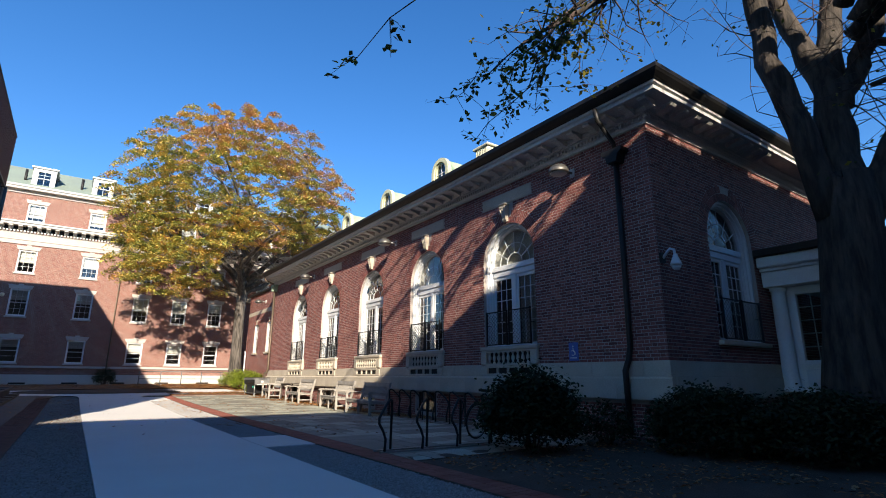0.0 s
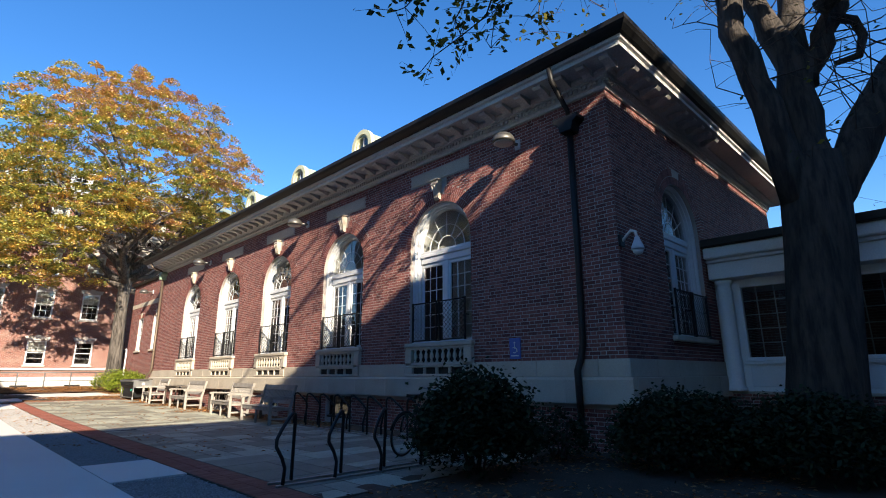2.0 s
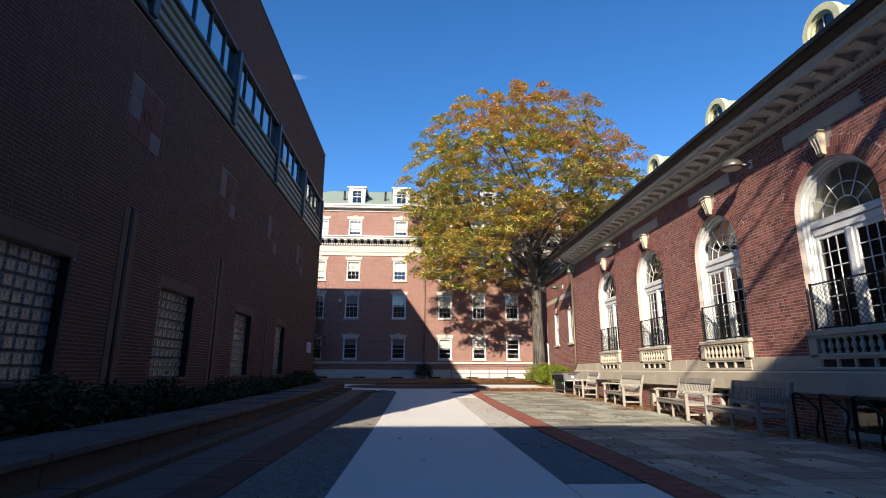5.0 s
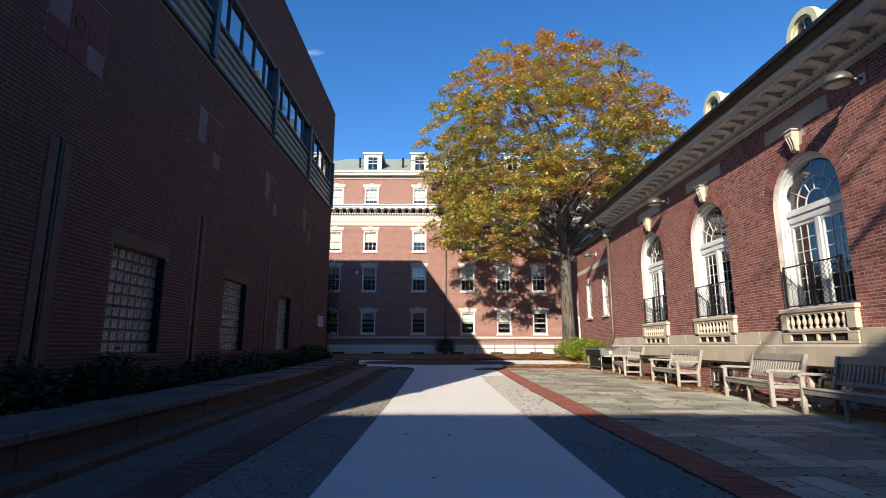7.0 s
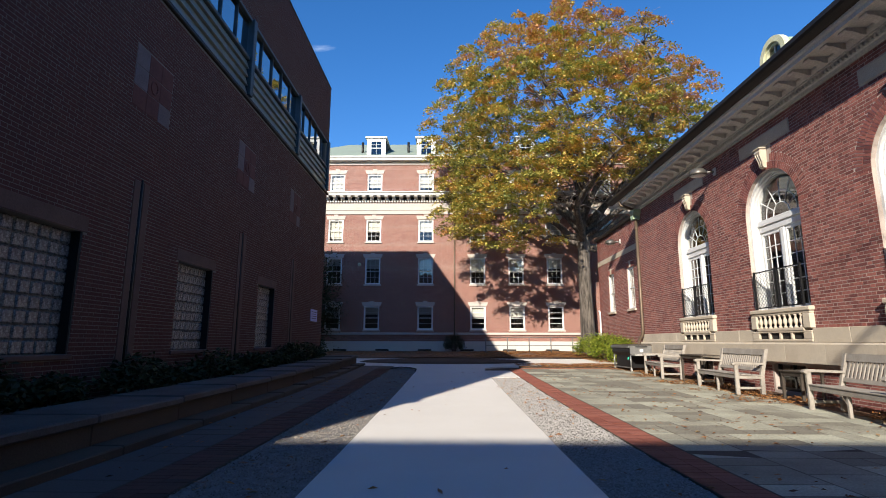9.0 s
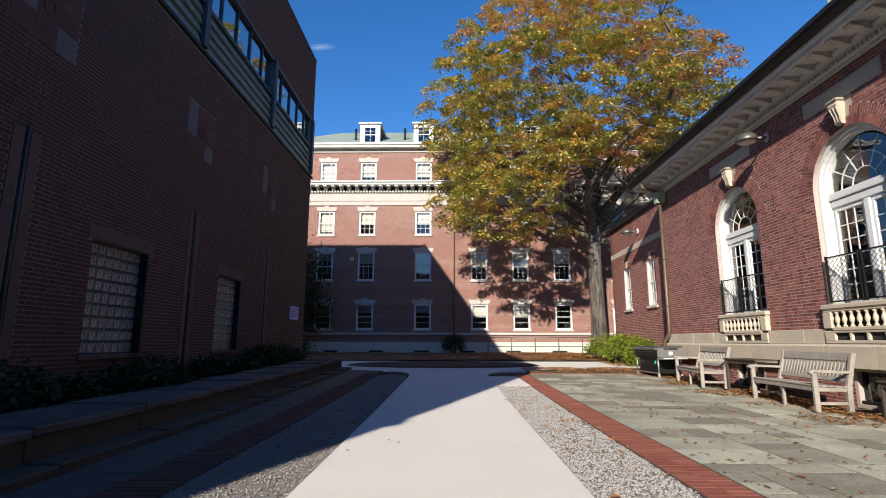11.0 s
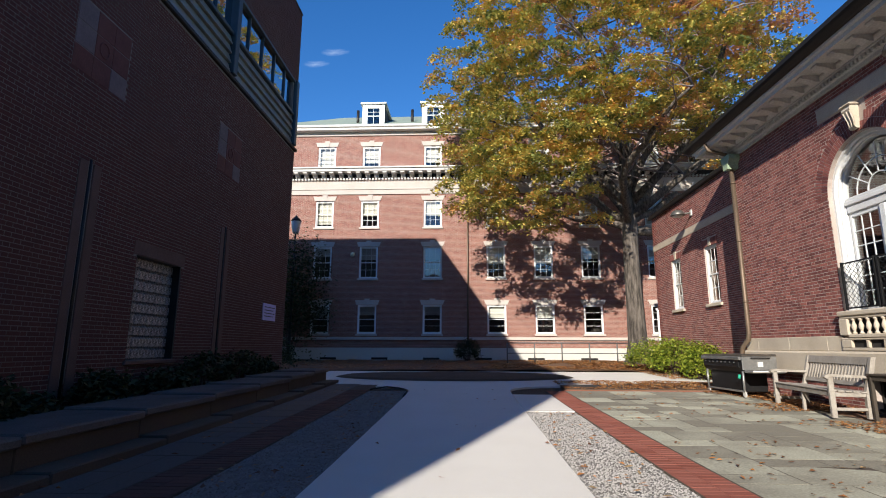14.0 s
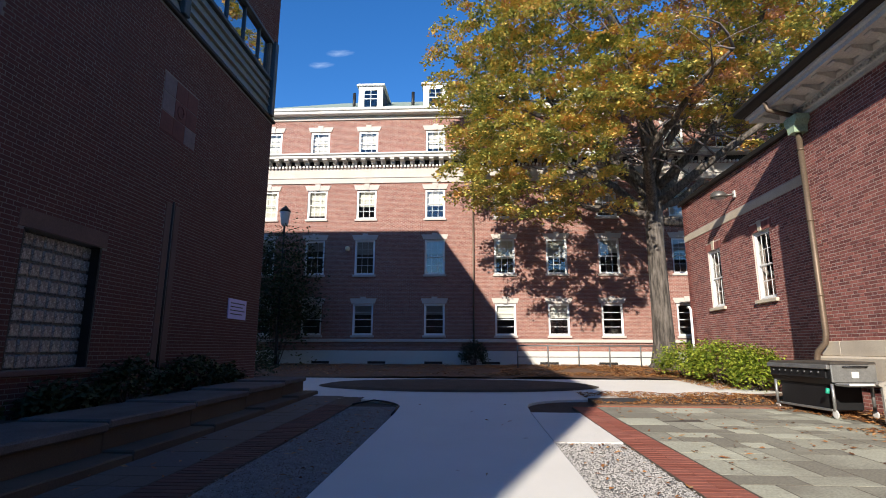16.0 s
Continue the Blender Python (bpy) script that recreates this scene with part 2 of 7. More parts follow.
M_FLAG = material("bluestone", (0.46, 0.455, 0.355), 0.8, vary=0.5, scale=1.1, fine=45, bump=0.25, rand=1.0, tint=(0.2, 0.185, 0.145))
# bluestone again, its colour lowered to hold the side walk's shade
M_FLAG_SHADE = material("shaded_bluestone", (0.095, 0.088, 0.074), 0.8, vary=0.4, scale=1.3, fine=45, bump=0.2, rand=0.9, tint=(0.08, 0.085, 0.085))
M_SAND = material("joint_sand", (0.09, 0.072, 0.057), 0.95, vary=0.4, scale=5, fine=100, bump=0.4)
M_PAVER = material("paver_brick", (0.28, 0.097, 0.07), 0.85, vary=0.3, scale=2, fine=80, bump=0.25, rand=0.8, tint=(0.2, 0.055, 0.035))
M_SOIL = material("soil", (0.075, 0.055, 0.04), 0.95, vary=0.5, scale=2.5, fine=40, bump=0.8)
M_MULCH = material("mulch", (0.13, 0.078, 0.05), 0.95, vary=0.5, scale=3, fine=55, bump=1.0, tint=(0.19, 0.1, 0.055))
M_ASPHALT = material("asphalt", (0.035, 0.035, 0.036), 0.9, vary=0.3, scale=3, fine=90, bump=0.4)
M_TEAK = material("weathered_teak", (0.34, 0.31, 0.27), 0.8, vary=0.35, scale=5, fine=70, bump=0.25, tint=(0.22, 0.19, 0.16))
M_GLASS = glass("window_glass", 0.7)
M_GLASS_BAND = glass("coated_glass", 0.2, 0.02, 14.0)
M_BLIND = material("roller_blind", (0.7, 0.69, 0.64), 0.8, vary=0.1, scale=3, fine=60, bump=0.05)
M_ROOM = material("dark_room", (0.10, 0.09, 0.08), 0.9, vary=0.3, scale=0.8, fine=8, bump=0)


def bark(name, dark, pale, fine=9.0):
    """Furrowed bark: ridges drawn out up the trunk, grey over dark cracks."""
    mat = bpy.data.materials.new(name)
    mat.use_nodes = True
    nt = mat.node_tree
    b = nt.nodes["Principled BSDF"]
    tc, mp, nz, big, ramp, bp, mul = (nt.nodes.new("ShaderNode" + s) for s in ("TexCoord", "Mapping", "TexNoise", "TexNoise", "ValToRGB", "Bump", "Mix"))
    mp.inputs["Scale"].default_value = (1, 1, 0.16)
    nt.links.new(tc.outputs["Object"], mp.inputs["Vector"])
    nt.links.new(mp.outputs[0], nz.inputs["Vector"])
    nt.links.new(tc.outputs["Object"], big.inputs["Vector"])
    nz.inputs["Scale"].default_value, nz.inputs["Detail"].default_value, nz.inputs["Roughness"].default_value = fine, 6, 0.62
    big.inputs["Scale"].default_value = 0.9
    ramp.color_ramp.elements[0].position, ramp.color_ramp.elements[1].position = 0.38, 0.62
    ramp.color_ramp.elements[0].color, ramp.color_ramp.elements[1].color = (*dark, 1), (*pale, 1)
    nt.links.new(nz.outputs[0], ramp.inputs["Fac"])
    mul.data_type, mul.blend_type = "RGBA", "MULTIPLY"
    mul.inputs["Factor"].default_value = 0.5
    nt.links.new(ramp.outputs[0], mul.inputs["A"])
    nt.links.new(big.outputs[0], mul.inputs["B"])
    nt.links.new(mul.outputs["Result"], b.inputs["Base Color"])
    b.inputs["Roughness"].default_value = 0.95
    bp.inputs["Strength"].default_value, bp.inputs["Distance"].default_value = 1.0, 0.05
    nt.links.new(nz.outputs[0], bp.inputs["Height"])
    nt.links.new(bp.outputs[0], b.inputs["Normal"])
    return mat


M_BARK_ELM = bark("elm_bark", (0.032, 0.026, 0.021), (0.105, 0.082, 0.066))
M_LIMB_OAK = bark("oak_limb_bark", (0.06, 0.05, 0.042), (0.22, 0.185, 0.155), 12.0)
M_TWIG_OAK = material("oak_twig", (0.2, 0.165, 0.155), 0.9, vary=0.3, scale=6, fine=40, bump=0.1)
M_BARK_OAK = bark("oak_bark", (0.045, 0.037, 0.03), (0.2, 0.17, 0.145), 8.0)


# ---- ground ----
STEPS = ((-60, 0.0), (16, 0.0), (22, 0.05), (28, 0.15), (32, 0.25), (38, 0.38), (45, 0.5), (400, 0.5))


def ground_z(y):
    for (ya, za), (yb, zb) in zip(STEPS, STEPS[1:]):
        if y <= yb:
            return za + (zb - za) * max(0.0, y - ya) / (yb - ya)
    return STEPS[-1][1]


def sheet(m, xs, ys, dz, rough=0.0, seed=0):
    """A sheet of ground over a grid of x and y that follows the court's slope."""
    rng = random.Random(seed)
    v = [(x, y, ground_z(y) + dz + (rng.uniform(-rough, rough) if rough else 0)) for y in ys for x in xs]
    n = len(xs)
    return m.add(v, [(j * n + i, j * n + i + 1, (j + 1) * n + i + 1, (j + 1) * n + i) for j in range(len(ys) - 1) for i in range(n - 1)], rough > 0)


def span(a, b, step):
    n = max(1, round((b - a) / step))
    return [a + (b - a) * i / n for i in range(n + 1)]


def strip(m, x0, x1, y0, y1, dz, thick=0.12, step=1.0):
    """A slab of pavement that follows the slope, with sides."""
    ys = span(y0, y1, step)
    for ya, yb in zip(ys, ys[1:]):
        za, zb = ground_z(ya) + dz, ground_z(yb) + dz
        v = [(x0, ya, za - thick), (x1, ya, za - thick), (x1, yb, zb - thick), (x0, yb, zb - thick), (x0, ya, za), (x1, ya, za), (x1, yb, zb), (x0, yb, zb)]
        m.add(v, [(4, 5, 6, 7), (0, 4, 7, 3), (1, 2, 6, 5)] + ([(0, 1, 5, 4)] if ya == y0 else []) + ([(2, 3, 7, 6)] if yb == y1 else []))
    return m


def outline_slab(m, pts, dz, thick=0.12):
    """A slab with a free outline that follows the slope."""
    n = len(pts)
    v = [(x, y, ground_z(y) + dz) for x, y in pts] + [(x, y, ground_z(y) + dz - thick) for x, y in pts]
    return m.add(v, [tuple(range(n))] + [(i, n + i, n + (i + 1) % n, (i + 1) % n) for i in range(n)])


m = sheet(Mesh(), [-900, -300, -80, -30, -12, -6, 0, 6, 12, 30, 80, 300, 900], [-900, -300, -60, -20, 0, 16, 22, 28, 32, 38, 45, 80, 300, 900], -0.05)
solid("ground", m, M_SOIL, "bare brown soil that carries the court", "ground", kind="structure")

# the concrete walk, in poured bays with open joints, and its cross walk
walkway = thing("pavement", "pale new concrete walk with sawn joints", "pavement", kind="structure")
PX0, PX1 = 0.53, 2.98
bays = [-6 + 2.45 * i for i in range(14)] + [28.6]
for ya, yb in zip(bays, bays[1:]):
    part("slab", strip(Mesh(), PX0, PX1, ya + 0.0002, yb - 0.0002, 0.0), M_CONCRETE, walkway)


def arc(cx, cy, r, a0, a1, n=8):
    return [(cx + r * math.cos(radians(a0 + (a1 - a0) * i / n)), cy + r * math.sin(radians(a0 + (a1 - a0) * i / n))) for i in range(n + 1)]


left_edge = [(-14, 31.2), (-3.0, 31.0)] + arc(-0.9, 29.2, 1.45, 100, 15, 9)
right_edge = arc(4.25, 29.6, 1.25, 185, 95, 8) + [(6.5, 31.4), (9.6, 32.6)]
pts = left_edge + [(PX0, 28.606), (PX1, 28.606)] + right_edge + [(9.9, 36.4), (-14, 36.4)]
part("slab", outline_slab(Mesh(), pts, -0.002), M_CONCRETE, walkway)
part("slab", strip(Mesh(), 2.99, 3.87, 9.2, 10.85, 0.0), M_CONCRETE, walkway)
part("slab", strip(Mesh(), 2.99, 3.87, 26.2, 28.9, 0.0), M_CONCRETE, walkway)
part("slab", strip(Mesh(), 2.99, 3.87, -6, -1.0, 0.0), M_CONCRETE, walkway)

# gravel strips
gravel = thing("gravel_strip", "loose grey crushed stone beside the concrete walk", "gravel", kind="structure")
m = Mesh()
for x0, x1, y0, y1 in ((2.985, 3.88, -0.99, 9.19), (2.985, 3.88, 10.86, 26.19), (-0.5, 0.525, -6, 29.6)):
    strip(m, x0, x1, y0, y1, -0.022, 0.05)
part("bed", m, M_GRAVELBED, gravel)
rng = random.Random(5)
m = Mesh()
shade_stones = Mesh()
clean = m
for x0, x1, y0, y1, n in ((2.99, 3.87, 2.0, 9.19, 9000), (2.99, 3.87, 10.86, 26.19, 30000), (-0.5, 0.52, 6, 29.5, 20000)):
    m = shade_stones if x0 < 0 else clean
    for _ in range(n):
        x, y = rng.uniform(x0, x1), y0 + (y1 - y0) * rng.random()
        s = rng.uniform(0.006, 0.016)
        z = ground_z(y) - 0.020 + rng.uniform(0, 0.012)
        a = rng.uniform(0, 6.3)
        c, d = math.cos(a) * s, math.sin(a) * s
        k = rng.uniform(0.5, 1.0)
        m.add([(x + c, y + d, z + s * rng.uniform(-.2, .2)), (x - d * k, y + c * k, z), (x - c, y - d, z + s * rng.uniform(-.2, .2)), (x + d * k, y - c * k, z), (x + s * rng.uniform(-.4, .4), y + s * rng.uniform(-.4, .4), z + s * 0.75)],
              [(0, 1, 4), (1, 2, 4), (2, 3, 4), (3, 0, 4)])
part("stones", clean, M_PEBBLE, gravel, kind="stuff")
part("stones", shade_stones, M_PEBBLE_SHADE, gravel, "brown-grey gravel, dirt and shade in its colour, with leaf litter", kind="stuff")

# black edging round the gravel's end
m = Mesh()
pts = [(-0.5, 29.75)] + arc(-0.9, 29.2, 1.42, 60, 15, 6) + [(0.51, 28.4)]
m.tube([(x, y, ground_z(y) + 0.005) for x, y in pts], 0.018, 6)
solid("edging", m, M_IRON, "black plastic edging round the gravel's end", "edging")

# beds
m = Mesh()
ring = 40
prev = None
for r, dz in ((1.0, 0.0), (0.93, 0.05), (0.6, 0.09), (0.2, 0.1)):
    cur = [(1.5 + 3.9 * r * math.cos(2 * math.pi * i / ring), 33.9 + 1.75 * r * math.sin(2 * math.pi * i / ring)) for i in range(ring)]
    cur = [(x, y, ground_z(y) + dz + 0.003) for x, y in cur]
    if prev:
        m.add(prev + cur, [(i, (i + 1) % ring, ring + (i + 1) % ring, ring + i) for i in range(ring)], True)
    prev = cur
m.add(prev, [tuple(range(ring))], True)
solid("planting_bed", m, M_SOIL, "low oval bed of dark soil within the concrete walk", "planting bed", kind="structure")
m = sheet(Mesh(), span(-30, 30, 0.6), [36.4, 36.6, 37.2, 38, 39, 40, 41, 42, 43, 44, 45.1], 0.04, 0.03, 3)
solid("mulch_bed", m, M_MULCH, "bed of red-brown mulch and fallen leaves below the hall", "planting bed", kind="structure")
m = outline_slab(Mesh(), [(4.4, 29.75), (9.9, 29.75), (9.9, 32.5), (6.6, 31.35), (4.45, 30.9)], 0.03, 0.1)
solid("mulch_bed", m, M_MULCH, "bed of red-brown mulch beside the patio's end", "planting bed", kind="structure")
m = outline_slab(Mesh(), [(4.6, 30.05), (8.1, 30.0), (8.2, 30.9), (6.4, 31.2), (4.7, 30.7)], 0.045, 0.05)
solid("asphalt_patch", m, M_ASPHALT, "black asphalt patch within the mulch", "asphalt", kind="structure")
m = sheet(Mesh(), span(4.36, 14.0, 0.35), span(-8, 6.9, 0.35), 0.0, 0.025, 8)
solid("soil_bed", m, M_SOIL, "shaded soil bed under the elm and shrubs", "planting bed", kind="structure")
m = sheet(Mesh(), span(8.35, 9.3, 0.3), span(6.9, 29.9, 0.3), -0.015, 0.012, 9)
solid("mulch_bed", m, M_MULCH, "narrow mulch strip with dry leaves along the brick wall", "planting bed", kind="structure")

# ---- brickwork ----
BL, BH, JOINT = 0.203, 0.0577, 0.010
CH, CL = BH + JOINT, BL + JOINT


def courses(u0, u1, v0, v1, holes):
    """Bricks in Flemish bond between u0..u1 and v0..v1, cut at the holes: holes(v) gives the stretches left open at that height."""
    out = []
    row = 0
    v = v0
    while v + BH <= v1 + 0.02:
        gaps = sorted(holes(v + BH / 2))
        free, start = [], u0
        for a, b in gaps:
            if a > start:
                free.append((start, min(a, u1)))
            start = max(start, b)
        if start < u1:
            free.append((start, u1))
        off = (row % 2) * 0.75 * CL
        for a, b in free:
            k = math.floor((a - u0 - off) / (1.5 * CL)) - 1
            ua = u0 + off + k * 1.5 * CL
            header = False
            while ua < b:
                ln = CL / 2 if header else CL
                lo, hi = max(ua, a), min(ua + ln - JOINT, b)
                if hi - lo > 0.035:
                    out.append((lo, hi, v, min(v + BH, v1)))
                ua += ln
                header = not header
        v += CH
        row += 1
    return out


def brick_skin(name, bricks, place, mat, parent, mirror=False):
    """All bricks of one face of a wall, standing a little proud of the mortar. place(u, v, d): the point d metres out."""
    v, f = [], []
    rng = random.Random(len(bricks))
    for a, b, c, d in bricks:
        n = len(v)
        p = 0.002 + rng.random() * 0.003
        e = 0.002
        v += [place(a, c, -0.004), place(b, c, -0.004), place(b, d, -0.004), place(a, d, -0.004),
              place(a + e, c + e, p), place(b - e, c + e, p), place(b - e, d - e, p), place(a + e, d - e, p)]
        q = [(4, 5, 6, 7), (0, 1, 5, 4), (1, 2, 6, 5), (2, 3, 7, 6), (3, 0, 4, 7)]
        f += [tuple(n + i for i in (reversed(t) if mirror else t)) for t in q]
    me = bpy.data.meshes.new(name)
    me.from_pydata(v, [], f)
    me.materials.append(mat)
    return part(name, me, mat, parent, kind="stuff")


def wall_grid(m, x0, x1, y0, y1, z0, z1, holes):
    """A wall with holes (y0, y1, z0, z1) as one closed skin, without inner faces."""
    us = sorted({y0, y1} | {h[k] for h in holes for k in (0, 1)})
    vs = sorted({z0, z1} | {h[k] for h in holes for k in (2, 3)})

    def full(i, j):
        if not (0 <= i < len(us) - 1 and 0 <= j < len(vs) - 1):
            return False
        u, v = (us[i] + us[i + 1]) / 2, (vs[j] + vs[j + 1]) / 2
        return not any(a < u < b and c < v < d for a, b, c, d in holes)

    for i in range(len(us) - 1):
        for j in range(len(vs) - 1):
            if not full(i, j):
                continue
            a, b, c, d = us[i], us[i + 1], vs[j], vs[j + 1]
            p = [(x, y, z) for z in (c, d) for y in (a, b) for x in (x0, x1)]
            f = [(0, 4, 6, 2), (1, 3, 7, 5)]
            f += [(0, 1, 5, 4)] * (not full(i - 1, j)) + [(2, 6, 7, 3)] * (not full(i + 1, j))
            f += [(0, 2, 3, 1)] * (not full(i, j - 1)) + [(4, 5, 7, 6)] * (not full(i, j + 1))
            m.add(p, f)
    return m.weld()


def wall_x(m, x0, x1, y0, y1, z0, z1, holes):
    """A wall along y with rectangular holes (ya, yb, za, zb), in boxes."""
    cuts = sorted({y0, y1, *[h[0] for h in holes], *[h[1] for h in holes]})
    for a, b in zip(cuts, cuts[1:]):
        mid = (a + b) / 2
        col = sorted((h[2], h[3]) for h in holes if h[0] < mid < h[1])
        z = z0
        for c, d in col:
            if c > z:
                m.box(x0, x1, a, b, z, c)
            z = max(z, d)
        if z < z1:
            m.box(x0, x1, a, b, z, z1)
    return m


def arch_block(m, along_y, c, p0, p1, r, zs, top, half, n=16):
    """The wall over a round arch: from the curve of radius r about (c, zs) up to top, half wide, between p0 and p1."""
    pts = [(-half, zs)] + [(-r * math.cos(math.pi * i / n), zs + r * math.sin(math.pi * i / n)) for i in range(n + 1)] + [(half, zs)]
    for (a, za), (b, zb) in zip(pts, pts[1:]):
        if abs(a - b) < 1e-6:
            continue
        poly = [(c + a, za), (c + b, zb), (c + b, top), (c + a, top)]
        m.prism(poly, "x" if along_y else "y", p0, p1)
    return m


# ---- the library: a one-storey brick hall with arched windows ----
LX, LS, LN = 9.3, 5.62, 30.45
WIN = [10.02 + 3.97 * i for i in range(5)]
SILL, SPRING, RAD, WTOP = 1.95, 4.25, 1.0, 6.39
SWX = 12.3
library = thing("library_building", "one-storey red-brick library with arched white windows and a deep cornice", "building")
m = wall_x(Mesh(), LX, LX + 0.4, LS, LN, 0.7, WTOP, [(y - RAD, y + RAD, SILL, 5.5) for y in WIN])
for y in WIN:
    arch_block(m, True, y, LX, LX + 0.4, RAD, SPRING, 5.5, RAD)
basement = [y for y in WIN]
wall_x(m, LX + 0.03, LX + 0.4, LS, LN, -0.3, 0.7, [(y - 0.55, y + 0.55, 0.12, 0.7) for y in basement])
part("wall", m, M_MORTAR, library)
m = Mesh()
for a, b in ((LX + 0.4, SWX - RAD), (SWX + RAD, 20.0)):
    m.box(a, b, LS, LS + 0.4, -0.3, WTOP)
m.box(SWX - RAD, SWX + RAD, LS, LS + 0.4, -0.3, SILL)
m.box(SWX - RAD, SWX + RAD, LS, LS + 0.4, 5.5, WTOP)
arch_block(m, False, SWX, LS, LS + 0.4, RAD, SPRING, 5.5, RAD)
part("wall", m, M_MORTAR, library)
m = Mesh().box(LX + 0.4, 20, LN - 0.4, LN, -0.3, WTOP).box(19.6, 20, LS + 0.4, LN - 0.4, -0.3, WTOP)
part("wall", m, M_FARBRICK, library)
m = Mesh().box(LX + 0.4, 19.6, LS + 0.4, LN - 0.4, 0.75, 0.8)
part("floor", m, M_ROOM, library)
m = Mesh().box(LX + 0.4, 19.6, LS + 0.4, LN - 0.4, WTOP, WTOP + 0.1)
part("ceiling", m, M_GREYWHITE, library)
m = Mesh().box(13.6, 13.8, LS + 0.4, LN - 0.4, 0.8, WTOP)
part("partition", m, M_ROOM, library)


def holes_w(v):
    g = [(6.0, 6.0)]
    for y in WIN:
        if 1.5 < v <= SPRING:
            g.append((y - RAD, y + RAD))
        elif SPRING < v < SPRING + 1.36:
            h = math.sqrt(1.36 ** 2 - (v - SPRING) ** 2)
            g.append((y - h, y + h))
        elif v < 0.7:
            g.append((y - 0.62, y + 0.62))
        if 5.81 < v < 6.14:
            g.append((y - 1.0, y + 1.0))
        if 5.2 < v < 5.82:
            g.append((y - 0.27, y + 0.27))
    return g


def holes_s(v):
    if 1.9 < v <= SPRING:
        return [(SWX - RAD, SWX + RAD)]
    if SPRING < v < SPRING + 1.36:
        h = math.sqrt(1.36 ** 2 - (v - SPRING) ** 2)
        return [(SWX - h, SWX + h)]
    return []


west = courses(LS, LN, 1.49, WTOP, holes_w) + courses(LS, LN, 0.0, 0.7, holes_w)
near = [b for b in west if 18.99 < b[0] < 20.9 and 2.4 < b[2] < 4.6 and abs(b[1] - b[0] - BL) < 1e-4][:300]
rest = set(near)
brick_skin("brickwork", [b for b in west if b not in rest], lambda u, v, d: (LX - d + (0.03 if v < 0.75 else 0), u, v), M_BRICK, library, True)
brick_skin("brickwork", courses(LX, 20, 1.49, WTOP, holes_s) + courses(LX, 20, 0.0, 0.7, lambda v: []), lambda u, v, d: (u, LS - d, v), M_BRICK, library)


# ---- the block across the walk: tall brick side with glass-block windows and a high window band ----
KX, KS, KN, KTOP = -4.1, 6.3, 33.35, 13.35
GB = [(16.2 - 4.65 * k, 17.95 - 4.65 * k) for k in (1, 0)] + [(20.87, 22.5), (25.5, 27.0)]
block = thing("brick_block", "tall dark red-brick building with glass-block windows and a high window band", "building")
m = wall_x(Mesh(), KX - 0.4, KX, KS, KN, -0.3, 8.0, [(a, b, 1.0, 2.9) for a, b in GB])
m.box(KX - 0.4, KX, KS, KN, 10.5, KTOP)
m.box(KX - 0.4, KX, KN - 0.5, KN, 8.0, 10.5).box(KX - 0.4, KX, KS, 9.54, 8.0, 10.5)
m.box(-26, KX - 0.4, KN - 0.4, KN, -0.3, KTOP).box(-26, KX - 0.4, KS, KS + 0.4, -0.3, KTOP).box(-26.4, -26, KS, KN, -0.3, KTOP)
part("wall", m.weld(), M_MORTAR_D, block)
# unseen ledge, added to notch the block's shadow edge on the walk
part("belt_course", Mesh().cbox(-26, KX + 0.02, KS - 0.32, KS, 7.3, 7.5, 0.02), M_MORTAR_D, block)
part("roof", Mesh().box(-26, KX - 0.4, KS + 0.4, KN - 0.4, KTOP - 0.4, KTOP - 0.2), M_SLATE, block)
part("coping", Mesh().cbox(-26.45, KX + 0.03, KS - 0.05, KN + 0.03, KTOP, KTOP + 0.06, 0.015), M_DARKMETAL, block)
m = Mesh().box(KX - 6, KX - 5.8, KS + 0.4, KN - 0.5, 0.2, 12.9)
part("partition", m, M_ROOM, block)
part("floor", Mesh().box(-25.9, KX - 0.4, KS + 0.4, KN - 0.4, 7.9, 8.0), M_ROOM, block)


def holes_k(v):
    g = []
    for a, b in GB:
        if 1.0 < v < 2.9:
            g.append((a, b))
        elif 2.9 <= v < 3.17:
            g.append((a - 0.1, b + 0.1))
    for y in PILASTER:
        if 0.7 < v < 4.17:
            g.append((y - 0.24, y + 0.24))
    for y in CROSS:
        if 5.5 < v < 6.7:
            g.append((y - 0.63, y + 0.63))
    return g


PILASTER = [10.1, 14.72, 19.32, 24.1, 28.8]
CROSS = [14.75, 19.37, 24.05, 28.7]
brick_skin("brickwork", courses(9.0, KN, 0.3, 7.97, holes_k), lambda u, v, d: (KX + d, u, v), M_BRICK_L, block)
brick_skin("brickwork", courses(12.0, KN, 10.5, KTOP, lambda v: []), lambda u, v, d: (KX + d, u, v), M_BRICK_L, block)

# ---- the far hall ----
FY = 45.2
FW = [-9.0, -6.32, -3.65, 0.02, 3.62, 6.28, 8.92, 12.6, 15.3, 18.0]
FROWS = [(1.96, 3.56), (5.06, 6.9), (8.04, 9.64), (11.7, 13.0)]
hall = thing("residence_hall", "four-storey red-brick residence hall with stone bands and roof dormers", "building")
m = Mesh()
holes = [(x - 0.53, x + 0.53, a, b) for x in FW for a, b in FROWS]
w = wall_grid(Mesh(), FY, FY + 0.4, -10.2, 24, 1.33, 14.0, holes)
m.add([(y, x, z) for x, y, z in w.v], [tuple(reversed(q)) for q in w.f])
m.box(-10.2, -9.8, FY + 0.4, FY + 12, 0, 14).box(23.6, 24, FY + 0.4, FY + 12, 0, 14).box(-10.2, 24, FY + 12, FY + 12.4, 0, 14)
